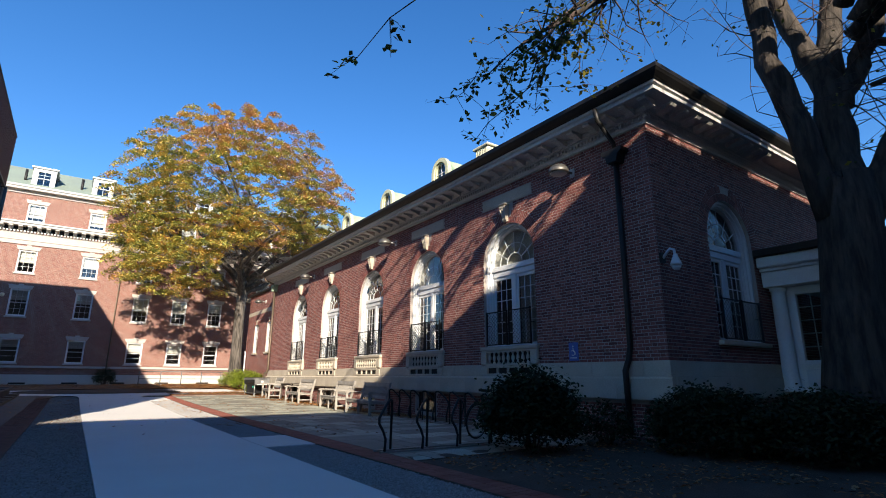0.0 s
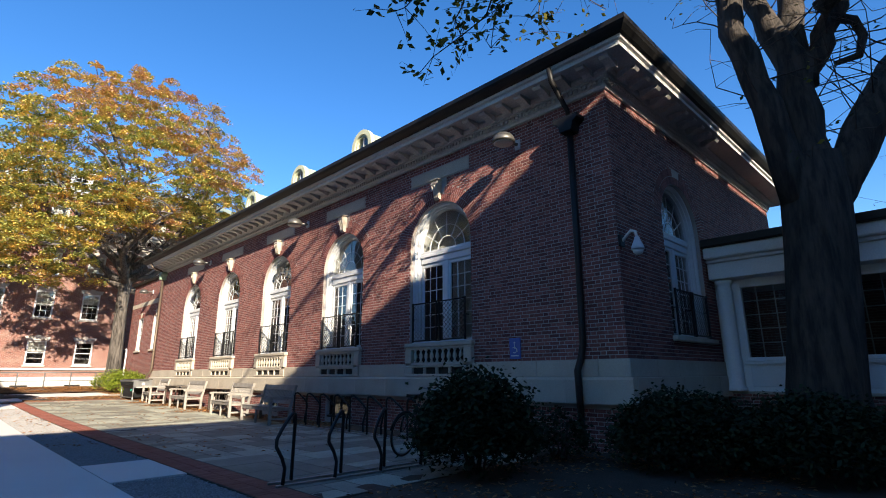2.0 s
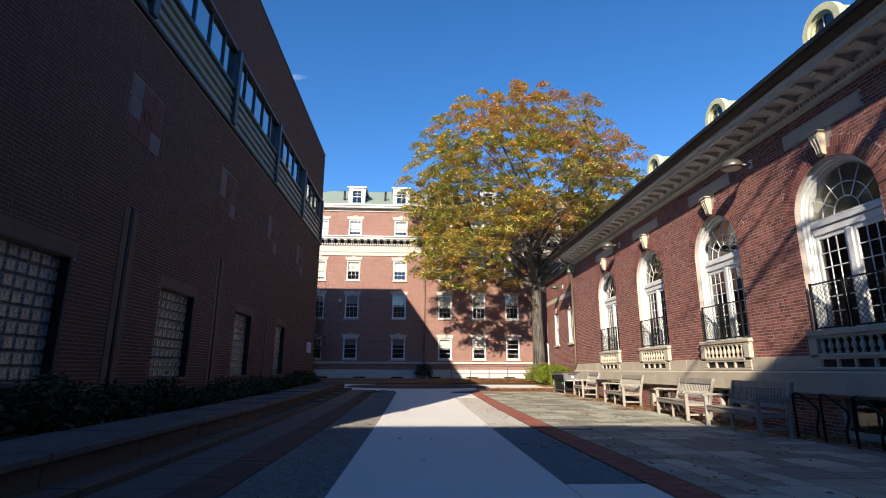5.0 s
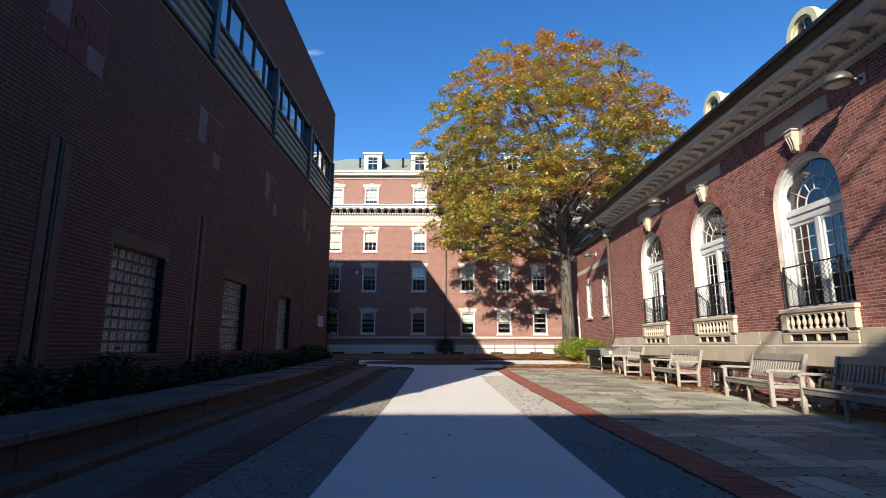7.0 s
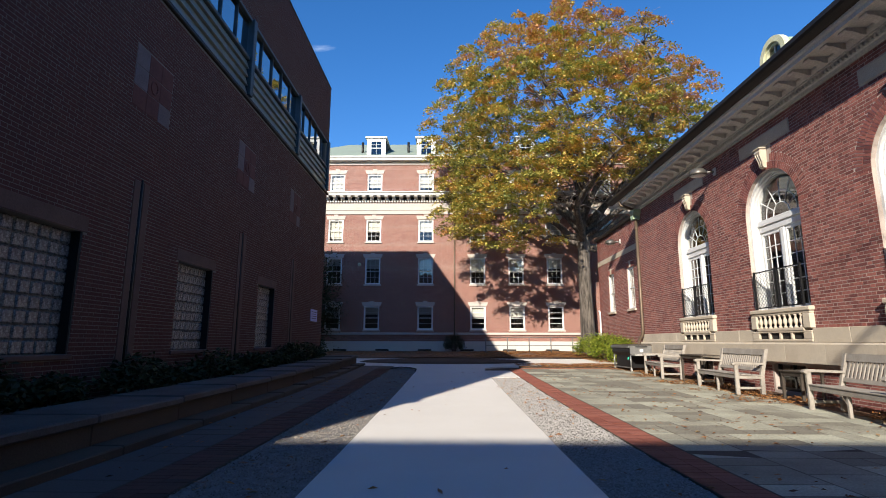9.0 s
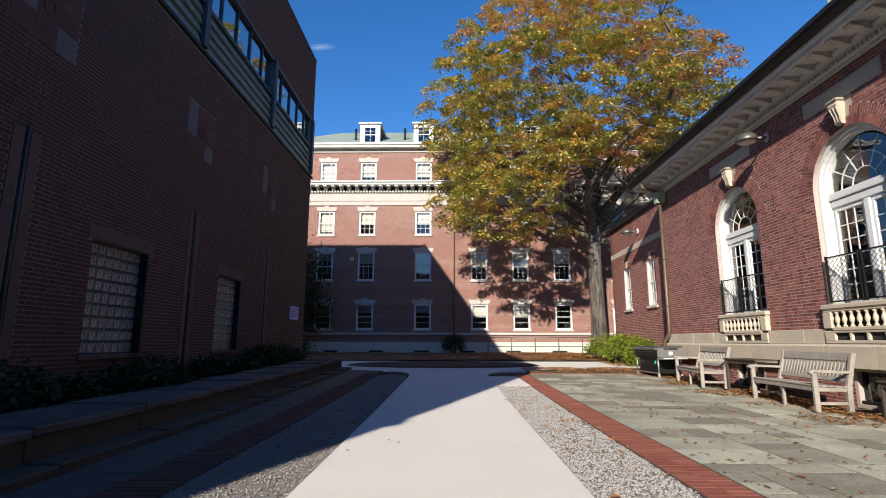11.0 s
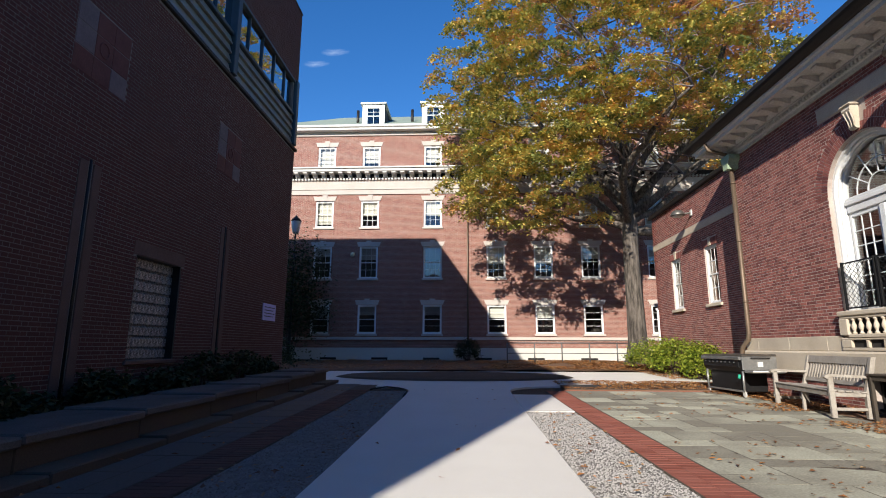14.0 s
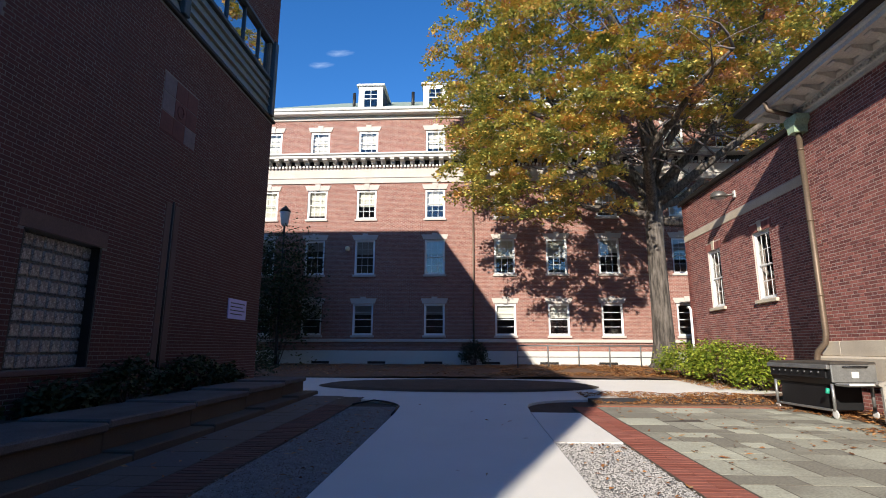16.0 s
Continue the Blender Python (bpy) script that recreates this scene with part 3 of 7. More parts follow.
part("wall", m.weld(), M_FARBRICK, hall)
part("partition", Mesh().box(-9.8, 23.6, FY + 2.2, FY + 2.4, 0, 14), M_ROOM, hall)
for z in (1.2, 4.4, 7.6, 11.2, 14.0):
    part("floor", Mesh().box(-9.8, 23.6, FY + 0.4, FY + 2.2, z - 0.25, z - 0.05), M_ROOM, hall)

# out of view; added to darken the low part of the library's window reflections
solid("closing_wall", Mesh().box(-40, -10.25, FY + 0.5, FY + 1.0, -0.3, 6.6), M_FARBRICK, "unseen plain brick wall added for the window reflections", "wall", kind="structure")

# ---- the south block, behind the walker, that shades the near half of the court ----
m = Mesh().box(-40, -0.7, -20, -8.0, -0.3, 12.55).box(-0.7, 1.4, -20, -8.0, -0.3, 13.75).box(1.4, 30, -20, -8.0, -0.3, 13.2)
solid("south_block", m, M_FARBRICK, "plain brick building that closes the court", "building", kind="structure")


# ---- library: windows ----
def arch_frame(m, R, r, zs, z0, a, b, n=20):
    """A round-headed frame between radius R and r, from z0 up, between depths a and b (local x)."""
    outer = [(-R, z0)] + [(-R * math.cos(math.pi * i / n), zs + R * math.sin(math.pi * i / n)) for i in range(n + 1)] + [(R, z0)]
    inner = [(-r, z0)] + [(-r * math.cos(math.pi * i / n), zs + r * math.sin(math.pi * i / n)) for i in range(n + 1)] + [(r, z0)]
    k = len(outer)
    v = [(d, p[0], p[1]) for d in (a, b) for ring in (outer, inner) for p in ring]
    f = []
    for i in range(k - 1):
        f += [(i, i + 1, k + i + 1, k + i), (2 * k + i, 3 * k + i, 3 * k + i + 1, 2 * k + i + 1),
              (i, 2 * k + i, 2 * k + i + 1, i + 1), (k + i, k + i + 1, 3 * k + i + 1, 3 * k + i)]
    return m.add(v, f)


def ring_bar(m, r, w, zs, a, b, n=14):
    return arch_frame(m, r + w / 2, r - w / 2, zs, zs, a, b, n)


cache = {}


def shared(key, make, mat):
    if key not in cache:
        cache[key] = make().data(key, mat)
    return cache[key]


def turned(m):
    """The same mesh for a wall that faces south: local depth x becomes y."""
    out = Mesh()
    out.v = [(y, x, z) for x, y, z in m.v]
    out.f = [tuple(reversed(q)) for q in m.f]
    out.smooth = list(m.smooth)
    return out


def casing():
    m = arch_frame(Mesh(), 1.0, 0.94, SPRING, SILL, 0.085, 0.33)
    arch_frame(m, 0.945, 0.9, SPRING, SILL, 0.15, 0.325)
    arch_frame(m, 0.905, 0.87, SPRING, SILL, 0.21, 0.32)
    return m


def transom():
    m = Mesh().cbox(0.215, 0.32, -0.855, 0.855, 3.86, 4.02, 0.02)
    return m.cbox(0.185, 0.32, -0.855, 0.855, 4.02, 4.11, 0.012)


def muntins(side):
    m = Mesh()
    c = side * 0.46
    for y in (c - 0.355, c + 0.355):
        m.cbox(0.245, 0.295, y - 0.035, y + 0.035, SILL + 0.02, 3.86, 0.008)
    for z in (SILL + 0.05, 3.82):
        m.cbox(0.247, 0.293, c - 0.32, c + 0.32, z - 0.04, z + 0.04, 0.008)
    for k in (1, 2):
        y = c - 0.32 + 0.64 * k / 3
        m.box(0.257, 0.274, y - 0.01, y + 0.01, SILL + 0.09, 3.78)
    for k in range(1, 6):
        z = SILL + 0.09 + (3.78 - SILL - 0.09) * k / 6
        m.box(0.258, 0.273, c - 0.32, c + 0.32, z - 0.01, z + 0.01)
    return m


def fan():
    m = Mesh()
    ring_bar(m, 0.30, 0.018, 4.17, 0.250, 0.276)
    ring_bar(m, 0.58, 0.016, 4.17, 0.252, 0.274)
    for k in range(1, 6):
        a = math.pi * k / 6
        p0, p1 = (math.cos(a) * 0.3, 4.17 + math.sin(a) * 0.3), (math.cos(a) * 0.86, 4.2 + math.sin(a) * 0.86)
        n = (-math.sin(a) * 0.009, math.cos(a) * 0.009)
        m.prism([(p0[0] + n[0], p0[1] + n[1]), (p0[0] - n[0], p0[1] - n[1]), (p1[0] - n[0], p1[1] - n[1]), (p1[0] + n[0], p1[1] + n[1])], "x", 0.254, 0.272)
    m.cbox(0.2, 0.28, -0.84, 0.84, 4.11, 4.17, 0.008)
    return m


def fan_glass():
    n = 18
    pts = [(0.845 * math.cos(math.pi * i / n), 4.16 + (0.92) * math.sin(math.pi * i / n)) for i in range(n + 1)]
    return Mesh().add([(0.262, y, z) for y, z in pts], [tuple(reversed(range(n + 1)))])


def guard():
    """The black iron guard in front of the casements: two framed panels of diamond lattice."""
    m = Mesh()
    for s in (-1, 1):
        y0, y1 = sorted((s * 0.04, s * 0.84))
        for z in (2.0, 2.86):
            m.box(-0.06, -0.03, y0, y1, z - 0.014, z + 0.014)
        for y in (y0, y1):
            m.box(-0.065, -0.025, y - 0.014, y + 0.014, 1.97, 2.89)
        n, rows = 7, 8
        for k in range(n):
            ya, yb = y0 + (y1 - y0) * k / n, y0 + (y1 - y0) * (k + 1) / n
            for j in range(rows):
                za, zb = 2.014 + 0.832 * j / rows, 2.014 + 0.832 * (j + 1) / rows
                m.tube([(-0.047, ya, za), (-0.047, yb, zb)], 0.0045, 4, False)
                m.tube([(-0.042, ya, zb), (-0.042, yb, za)], 0.0045, 4, False)
        m.box(-0.05, 0.09, y0 + 0.0, y0 + 0.02, 2.5, 2.52).box(-0.05, 0.09, y1 - 0.02, y1, 2.5, 2.52)
    return m


def baluster():
    prof = [(0.04, 0.0), (0.04, 0.03), (0.02, 0.045), (0.025, 0.07), (0.048, 0.12), (0.042, 0.17), (0.021, 0.23), (0.025, 0.25), (0.04, 0.265), (0.04, 0.29)]
    return Mesh().lathe(prof, 0, 0, 10)


def voussoirs(bricks_y, south=False):
    """Brick arch ring, each brick standing on its own."""
    m = Mesh()
    for r0, r1 in ((1.004, 1.175), (1.185, 1.356)):
        n = 62 if r0 > 1.1 else 52
        for i in range(n):
            a0, a1 = math.pi * i / n + 0.0055, math.pi * (i + 1) / n - 0.0055
            if abs(math.pi / 2 - (a0 + a1) / 2) < 0.17 and r0 > 1.1:
                continue
            poly = [(r0 * math.cos(a0), SPRING + r0 * math.sin(a0)), (r1 * math.cos(a0), SPRING + r1 * math.sin(a0)), (r1 * math.cos(a1), SPRING + r1 * math.sin(a1)), (r0 * math.cos(a1), SPRING + r0 * math.sin(a1))]
            m.prism(poly, "x", -0.005, 0.05)
    return m


def keystone():
    """A scrolled stone bracket over the arch."""
    side = [(0.0, 5.38), (-0.07, 5.38), (-0.1, 5.42), (-0.085, 5.47), (-0.1, 5.57), (-0.14, 5.68), (-0.17, 5.76), (-0.15, 5.83), (0.0, 5.83)]
    m = Mesh()
    v = []
    for y, k in ((-1, 0), (1, 1)):
        for x, z in side:
            w = 0.07 + (z - 5.3) * 0.08
            v.append((x, y * w, z))
    n = len(side)
    m.add(v, [tuple(range(n)), tuple(reversed(range(n, 2 * n)))] + [(i, n + i, n + (i + 1) % n, (i + 1) % n) for i in range(n)])
    m.cbox(-0.19, 0.02, -0.15, 0.15, 5.83, 5.87, 0.015)
    for s in (-0.07, 0.0, 0.07):
        m.tube([(-0.09, s * 0.8, 5.43), (-0.1, s, 5.55), (-0.155, s * 1.2, 5.72)], 0.016, 6)
    return m


def surround():
    """Limestone apron under a window: rails, posts and the plinth with its vents' frames."""
    m = Mesh()
    m.cbox(-0.115, 0.07, -1.08, 1.08, 1.85, 1.95, 0.02)
    m.cbox(-0.09, 0.02, -1.05, 1.05, 1.80, 1.85, 0.012)
    for s in (-1, 1):
        a, b = sorted((s * 0.83, s * 1.05))
        m.cbox(-0.11, 0.02, a, b, 1.49, 1.80, 0.012)
    m.cbox(-0.11, 0.02, -0.83, 0.83, 1.44, 1.51, 0.012)
    m.cbox(-0.10, -0.0, -1.05, 1.05, 1.2, 1.26, 0.01).cbox(-0.10, 0, -1.05, 1.05, 1.4, 1.44, 0.01)
    for y in (-0.92, -0.4, 0.0, 0.4, 0.92):
        w = 0.13 if abs(y) > 0.9 else 0.03
        m.cbox(-0.10, 0, y - w, y + w, 1.26, 1.4, 0.008)
    return m


def arched_window(centre, south=False, apron=True):
    fix = turned if south else (lambda q: q)
    key = "s" if south else "w"
    loc = (SWX, LS, 0) if south else (LX, centre, 0)
    win = part("window", shared("casing_" + key, lambda: fix(casing()), M_WHITE), None, library, "white-painted round-headed window frame")
    win.location = loc
    part("transom", shared("transom_" + key, lambda: fix(transom()), M_WHITE), None, win)
    part("mullion", shared("mullion_" + key, lambda: fix(Mesh().cbox(0.215, 0.32, -0.075, 0.075, SILL, 3.86, 0.02)), M_WHITE), None, win)
    part("fanlight", shared("fan_" + key, lambda: fix(fan()), M_WHITE), None, win)
    part("pane", shared("fan_glass_" + key, lambda: fix(fan_glass()), M_GLASS), None, win).visible_shadow = False
    if centre in (WIN[0], WIN[1]):
        part("blind", shared("fan_blind_" + key, lambda: fix(Mesh().box(0.37, 0.39, -0.95, 0.95, 3.95, 5.24)), M_BLIND), None, win, "pale board behind the fanlight")
    for s in (-1, 1):
        part("sash", shared(f"sash_{key}{s}", lambda: fix(muntins(s)), M_WHITE), None, win)
        if centre == WIN[0] and s < 0:
            part("blind", Mesh().box(0.36, 0.38, -0.84, -0.09, 2.0, 3.84), M_BLIND, win, "drawn grey-white blind")
        for i in range(3):
            for j in range(6):
                z0, h = SILL + 0.09, (3.78 - SILL - 0.09) / 6
                pane = part("pane", shared("pane_" + key, lambda: fix(Mesh().add([(0.266, -0.095, 0), (0.266, 0.095, 0), (0.266, 0.095, 0.27), (0.266, -0.095, 0.27)], [(3, 2, 1, 0)])), M_GLASS), None, win)
                u = s * 0.46 - 0.32 + 0.64 * (i + 0.5) / 3
                pane.location = (u, 0, z0 + h * j + 0.012) if south else (0, u, z0 + h * j + 0.012)
                pane.visible_shadow = False
    part("guard", shared("guard_" + key, lambda: fix(guard()), M_IRON), None, win, "black iron window guard", kind="stuff")
    part("arch_ring", shared("ring_" + key, lambda: fix(voussoirs(None)), M_BRICK), None, library, kind="stuff").location = loc
    if not south:
        part("keystone", shared("keystone", keystone, M_LIMESTONE), None, library, "carved limestone scroll keystone").location = (LX, centre, -0.08)
        part("panel", shared("panel", lambda: Mesh().cbox(-0.025, 0.02, -0.99, 0.99, 5.9, 6.2, 0.015), M_LIMESTONE), None, library).location = (LX, centre, -0.07)
        apron_ob = part("apron", shared("apron", surround, M_LIMESTONE), None, library, "limestone window apron with small balusters")
        apron_ob.location = loc
        # flat dark backs stand in for the shaded depth of both openings
        part("recess", shared("recess", lambda: Mesh().box(-0.004, 0.01, -0.83, 0.83, 1.51, 1.80), M_RECESS_SHADE), None, apron_ob)
        part("vent", shared("vent", lambda: Mesh().box(-0.05, -0.03, -0.9, 0.9, 1.26, 1.4), M_RECESS_SHADE), None, apron_ob)
        for k in range(9):
            bal = part("baluster", shared("baluster", baluster, M_LIMESTONE), None, apron_ob)
            bal.location = (-0.06, -0.72 + 0.18 * k, 1.51)
        low = part("basement_window", shared("basement_frame", lambda: Mesh().cbox(0.05, 0.2, -0.55, 0.55, 0.1, 0.18, 0.01).cbox(0.12, 0.2, -0.55, -0.49, 0.18, 0.7).cbox(0.12, 0.2, 0.49, 0.55, 0.18, 0.7).cbox(0.12, 0.2, -0.02, 0.02, 0.18, 0.7), M_DARKMETAL), None, library)
        low.location = loc
        part("pane", shared("basement_pane", lambda: Mesh().add([(0.14, -0.47, 0.18), (0.14, 0.47, 0.18), (0.14, 0.47, 0.7), (0.14, -0.47, 0.7)], [(3, 2, 1, 0)]), M_GLASS), None, low)
    else:
        part("sill", Mesh().cbox(SWX - 1.1, SWX + 1.1, LS - 0.12, LS + 0.08, 1.85, 1.95, 0.02), M_LIMESTONE, library)


for yc in WIN:
    arched_window(yc)
arched_window(SWX, True)

# limestone base courses, block by block
base = part("water_table", Mesh().box(LX - 0.02, LX + 0.02, LS + 0.05, LN - 0.05, 0.78, 1.48), M_MORTAR, library)
n = 20
for k in range(n):
    a, b = LS - 0.12 + (LN - LS + 0.18) * k / n, LS - 0.12 + (LN - LS + 0.18) * (k + 1) / n
    blk = part("stone_block", shared("base_block", lambda: Mesh().prism([(0, 0.76), (-0.14, 0.76), (-0.14, 1.15), (-0.11, 1.19), (0, 1.19)], "y", 0, b - a - 0.006), M_LIMESTONE), None, base)
    blk.location = (LX, a, 0)
for k in range(n + 1):
    a, b = (LS - 0.07 if k == 0 else LS - 0.12 + (LN - LS + 0.18) * (k - 0.5) / n), min(LN, LS - 0.12 + (LN - LS + 0.18) * (k + 0.5) / n)
    for u, w in [(max(a, e0), min(b, e1)) for e0, e1 in zip([LS - 0.07] + [y + 1.052 for y in WIN], [y - 1.052 for y in WIN] + [LN])]:
        if w - u > 0.05:
            part("stone_block", Mesh().cbox(LX - 0.075, LX + 0.005, u, w - 0.006, 1.193, 1.485, 0.008), M_LIMESTONE, base)
for k in range(5):
    a = LX + 0.95 * k
    part("stone_block", Mesh().cbox(a + (0.0 if k else 0.002), a + 0.944, LS - 0.135, LS + 0.01, 0.76, 1.19, 0.012), M_LIMESTONE, base)
    part("stone_block", Mesh().cbox(a + (0.0 if k else 0.006), a + 0.944, LS - 0.07, LS + 0.01, 1.193, 1.485, 0.008), M_LIMESTONE, base)


# ---- library: cornice, gutter, roof ----
def swept(m, prof, smooth=False):
    """A moulding round the building: (outward, height) pairs, mitred at the corners."""
    loops = [[(LX - d, LN + d, z), (LX - d, LS - d, z), (20 + d, LS - d, z), (20 + d, LN + d, z)] for d, z in prof]
    v = [p for lp in loops for p in lp]
    f = [(i * 4 + k, i * 4 + (k + 1) % 4, (i + 1) * 4 + (k + 1) % 4, (i + 1) * 4 + k) for i in range(len(prof) - 1) for k in range(4)]
    return m.add(v, f, smooth)


m = swept(Mesh(), [(-0.02, 6.370), (0.045, 6.370), (0.045, 6.440), (0.075, 6.460), (0.075, 6.540), (0.12, 6.560), (0.12, 6.590), (0.17, 6.610), (0.2, 6.640), (0.2, 6.680), (0.64, 6.680), (0.64, 6.760), (0.69, 6.780), (0.70, 6.830), (0.5, 6.970)])
cornice = part("cornice", m, M_GREYWHITE, library, "grey-white painted cornice with brackets")
m = swept(Mesh(), [(0.5, 6.860), (0.71, 6.832), (0.76, 6.845), (0.84, 6.910), (0.875, 6.960), (0.875, 7.050), (0.84, 7.055), (0.83, 7.000), (0.7, 7.000)])
part("gutter", m, M_DARKMETAL, library, "dark metal gutter")
bracket = lambda: Mesh().prism([(-0.205, 6.678), (-0.56, 6.678), (-0.57, 6.640), (-0.53, 6.610), (-0.44, 6.605), (-0.36, 6.580), (-0.29, 6.545), (-0.205, 6.540)], "y", -0.085, 0.085)
y = LS - 0.3
while y < LN + 0.4:
    part("bracket", shared("bracket_w", bracket, M_GREYWHITE), None, cornice).location = (LX, y, 0)
    y += 0.47
for k in range(10):
    part("bracket", shared("bracket_s", lambda: turned(bracket()), M_GREYWHITE), None, cornice).location = (LX + 0.2 + 0.47 * k, LS, 0)
m = Mesh()
y = LS - 0.1
while y < LN + 0.1:
    m.box(LX - 0.118, LX - 0.07, y, y + 0.055, 6.465, 6.535)
    y += 0.1
x = LX - 0.1
while x < 14.2:
    m.box(x, x + 0.055, LS - 0.118, LS - 0.07, 6.465, 6.535)
    x += 0.1
part("dentils", m, M_GREYWHITE, cornice, kind="stuff")
e, slope = 0.82, 0.47
hip = (20 - LX) / 2 + e
zr = 7.000 + hip * slope
ridge = [((LX + 20) / 2, LS - e + hip, zr), ((LX + 20) / 2, LN + e - hip, zr)]
c = [(LX - e, LN + e, 7.000), (LX - e, LS - e, 7.000), (20 + e, LS - e, 7.000), (20 + e, LN + e, 7.000)]
m = Mesh().add(c + ridge, [(0, 1, 4, 5), (1, 2, 4), (2, 3, 5, 4), (3, 0, 5), (3, 2, 1, 0)])
roof = part("roof", m, M_SLATE, library)
# snow rail along the eaves
m = Mesh()
m.tube([(LX - 0.45, LS + 1.0, 7.32), (LX - 0.45, LN - 1, 7.32)], 0.012, 5)
for k in range(18):
    y = LS + 1.0 + (LN - LS - 2) * k / 17
    m.tube([(LX - 0.45, y, 7.08), (LX - 0.45, y, 7.34)], 0.009, 5)
part("snow_rail", m, M_DARKMETAL, roof)


def dormer(yc):
    """A round-headed copper dormer with an oval-topped light."""
    n, R, zc, x0 = 16, 0.46, 8.36, 9.98
    shell = Mesh()
    prof = [(-R, 7.1)] + [(-R * math.cos(math.pi * i / n), zc + R * math.sin(math.pi * i / n)) for i in range(n + 1)] + [(R, 7.1)]
    k = len(prof)
    x1 = x0 + 2.6
    shell.add([(x0 + 0.06, y, z) for y, z in prof] + [(x1, y, z) for y, z in prof], [(i, i + 1, k + i + 1, k + i) for i in range(k - 1)])
    d = part("dormer", shared("dormer_shell", lambda: shell, M_COPPER), None, library, "green copper round-topped roof dormer")
    d.location = (0, yc, 0)
    f = Mesh()
    ring = arch_frame(Mesh(), R + 0.05, 0.36, zc, 7.2, x0 - 0.05, x0 + 0.1)
    f.add(ring.v, ring.f)
    ring = arch_frame(Mesh(), 0.37, 0.29, zc, 7.7, x0 - 0.0, x0 + 0.1)
    f.add(ring.v, ring.f)
    f.box(x0 + 0.01, x0 + 0.09, -0.37, 0.37, 7.2, 7.75)
    part("surround", shared("dormer_front", lambda: f, M_DORMER), None, d, "cream-painted dormer front with green stains")
    g = Mesh().add([(x0 + 0.07, y * 0.66, 8.36 + (z - 8.36) * 0.66) for y, z in prof], [tuple(range(k))])
    part("pane", shared("dormer_pane", lambda: g, M_GLASS), None, d)
    b = Mesh().box(x0 + 0.045, x0 + 0.065, -0.012, 0.012, 7.75, 8.66).box(x0 + 0.045, x0 + 0.065, -0.29, 0.29, 8.3, 8.325)
    part("glazing_bar", shared("dormer_bar", lambda: b, M_WHITE), None, d)


for yc in WIN[1:4]:
    dormer(yc + 0.22)

# roof vents
m = Mesh().lathe([(0.16, 6.9), (0.16, 7.5), (0.2, 7.52), (0.2, 7.58), (0.1, 7.66), (0.1, 7.72), (0.17, 7.74), (0.17, 7.82), (0.05, 7.86)], 9.75, 5.9, 14)
part("vent_cap", m, material("brown_clay", (0.22, 0.1, 0.06), 0.8, vary=0.3, scale=6, fine=40), roof)
m = Mesh().cbox(14.2, 15.1, 16.55, 17.45, 9.2, 11.5, 0.03).cbox(14.1, 15.2, 16.45, 17.55, 11.5, 11.62, 0.03).cbox(14.15, 15.15, 16.5, 17.5, 11.0, 11.06, 0.02)
for k in range(7):
    m.box(14.17, 14.2, 16.6 + 0.12 * k, 16.64 + 0.12 * k, 11.08, 11.46)
part("ventilator", m, M_CREAM, roof, "pale louvred roof ventilator")

# downspouts
M_BRONZE = material("brown_downpipe", (0.16, 0.115, 0.08), 0.5, 0.4, vary=0.35, scale=3, fine=30, bump=0.1)
ds = thing("downspout", "brown metal downspout with a green copper leader head", "downspout")
y = 30.15
part("pipe", Mesh().tube([(LX - 0.14, y, 6.05), (LX - 0.14, y, 1.62), (LX - 0.16, y + 0.02, 1.45), (LX - 0.24, y + 0.16, 1.28), (LX - 0.26, y + 0.2, 1.1), (LX - 0.26, y + 0.2, 0.2)], 0.06, 10), M_BRONZE, ds)
part("leader_head", Mesh().prism([(-0.24, 6.38), (0.2, 6.38), (0.2, 6.26), (0.12, 6.14), (0.1, 6.0), (-0.12, 6.0), (-0.14, 6.14), (-0.24, 6.26)], "x", LX - 0.3, LX - 0.01), M_COPPER, ds).location = (0, y, 0)
part("gutter_pipe", Mesh().tube([(LX - 0.72, y + 0.1, 6.8), (LX - 0.68, y + 0.1, 6.62), (LX - 0.2, y, 6.42)], 0.05, 8), M_BRONZE, ds)
for z in (5.6, 4.0, 2.4):
    part("strap", Mesh().tube([(LX - 0.14, y, z), (LX - 0.14, y, z + 0.05)], 0.07, 10), M_BRONZE, ds)
ds2 = thing("downspout", "dark metal downspout with a box leader head", "downspout")
y = 6.33
part("pipe", Mesh().tube([(LX - 0.12, y, 5.7), (LX - 0.12, y, 3.4), (LX - 0.12, y + 0.02, 1.75), (LX - 0.15, y + 0.06, 1.5), (LX - 0.22, y + 0.1, 1.3), (LX - 0.22, y + 0.08, 0.1)], 0.06, 10), M_DARKMETAL, ds2)
part("leader_head", Mesh().prism([(-0.26, 5.98), (0.26, 5.98), (0.26, 5.9), (0.16, 5.84), (0.12, 5.68), (-0.12, 5.68), (-0.16, 5.84), (-0.26, 5.9)], "x", LX - 0.28, LX - 0.01), M_DARKMETAL, ds2).location = (0, y, 0)
part("gutter_pipe", Mesh().tube([(LX - 0.72, y, 6.8), (LX - 0.66, y, 6.55), (LX - 0.15, y, 6.15), (LX - 0.13, y, 5.98)], 0.05, 8), M_DARKMETAL, ds2)

# dome wall lamps
M_LAMP = material("grey_lamp", (0.15, 0.14, 0.125), 0.45, 0.6, vary=0.2, scale=6, fine=50, bump=0.05)


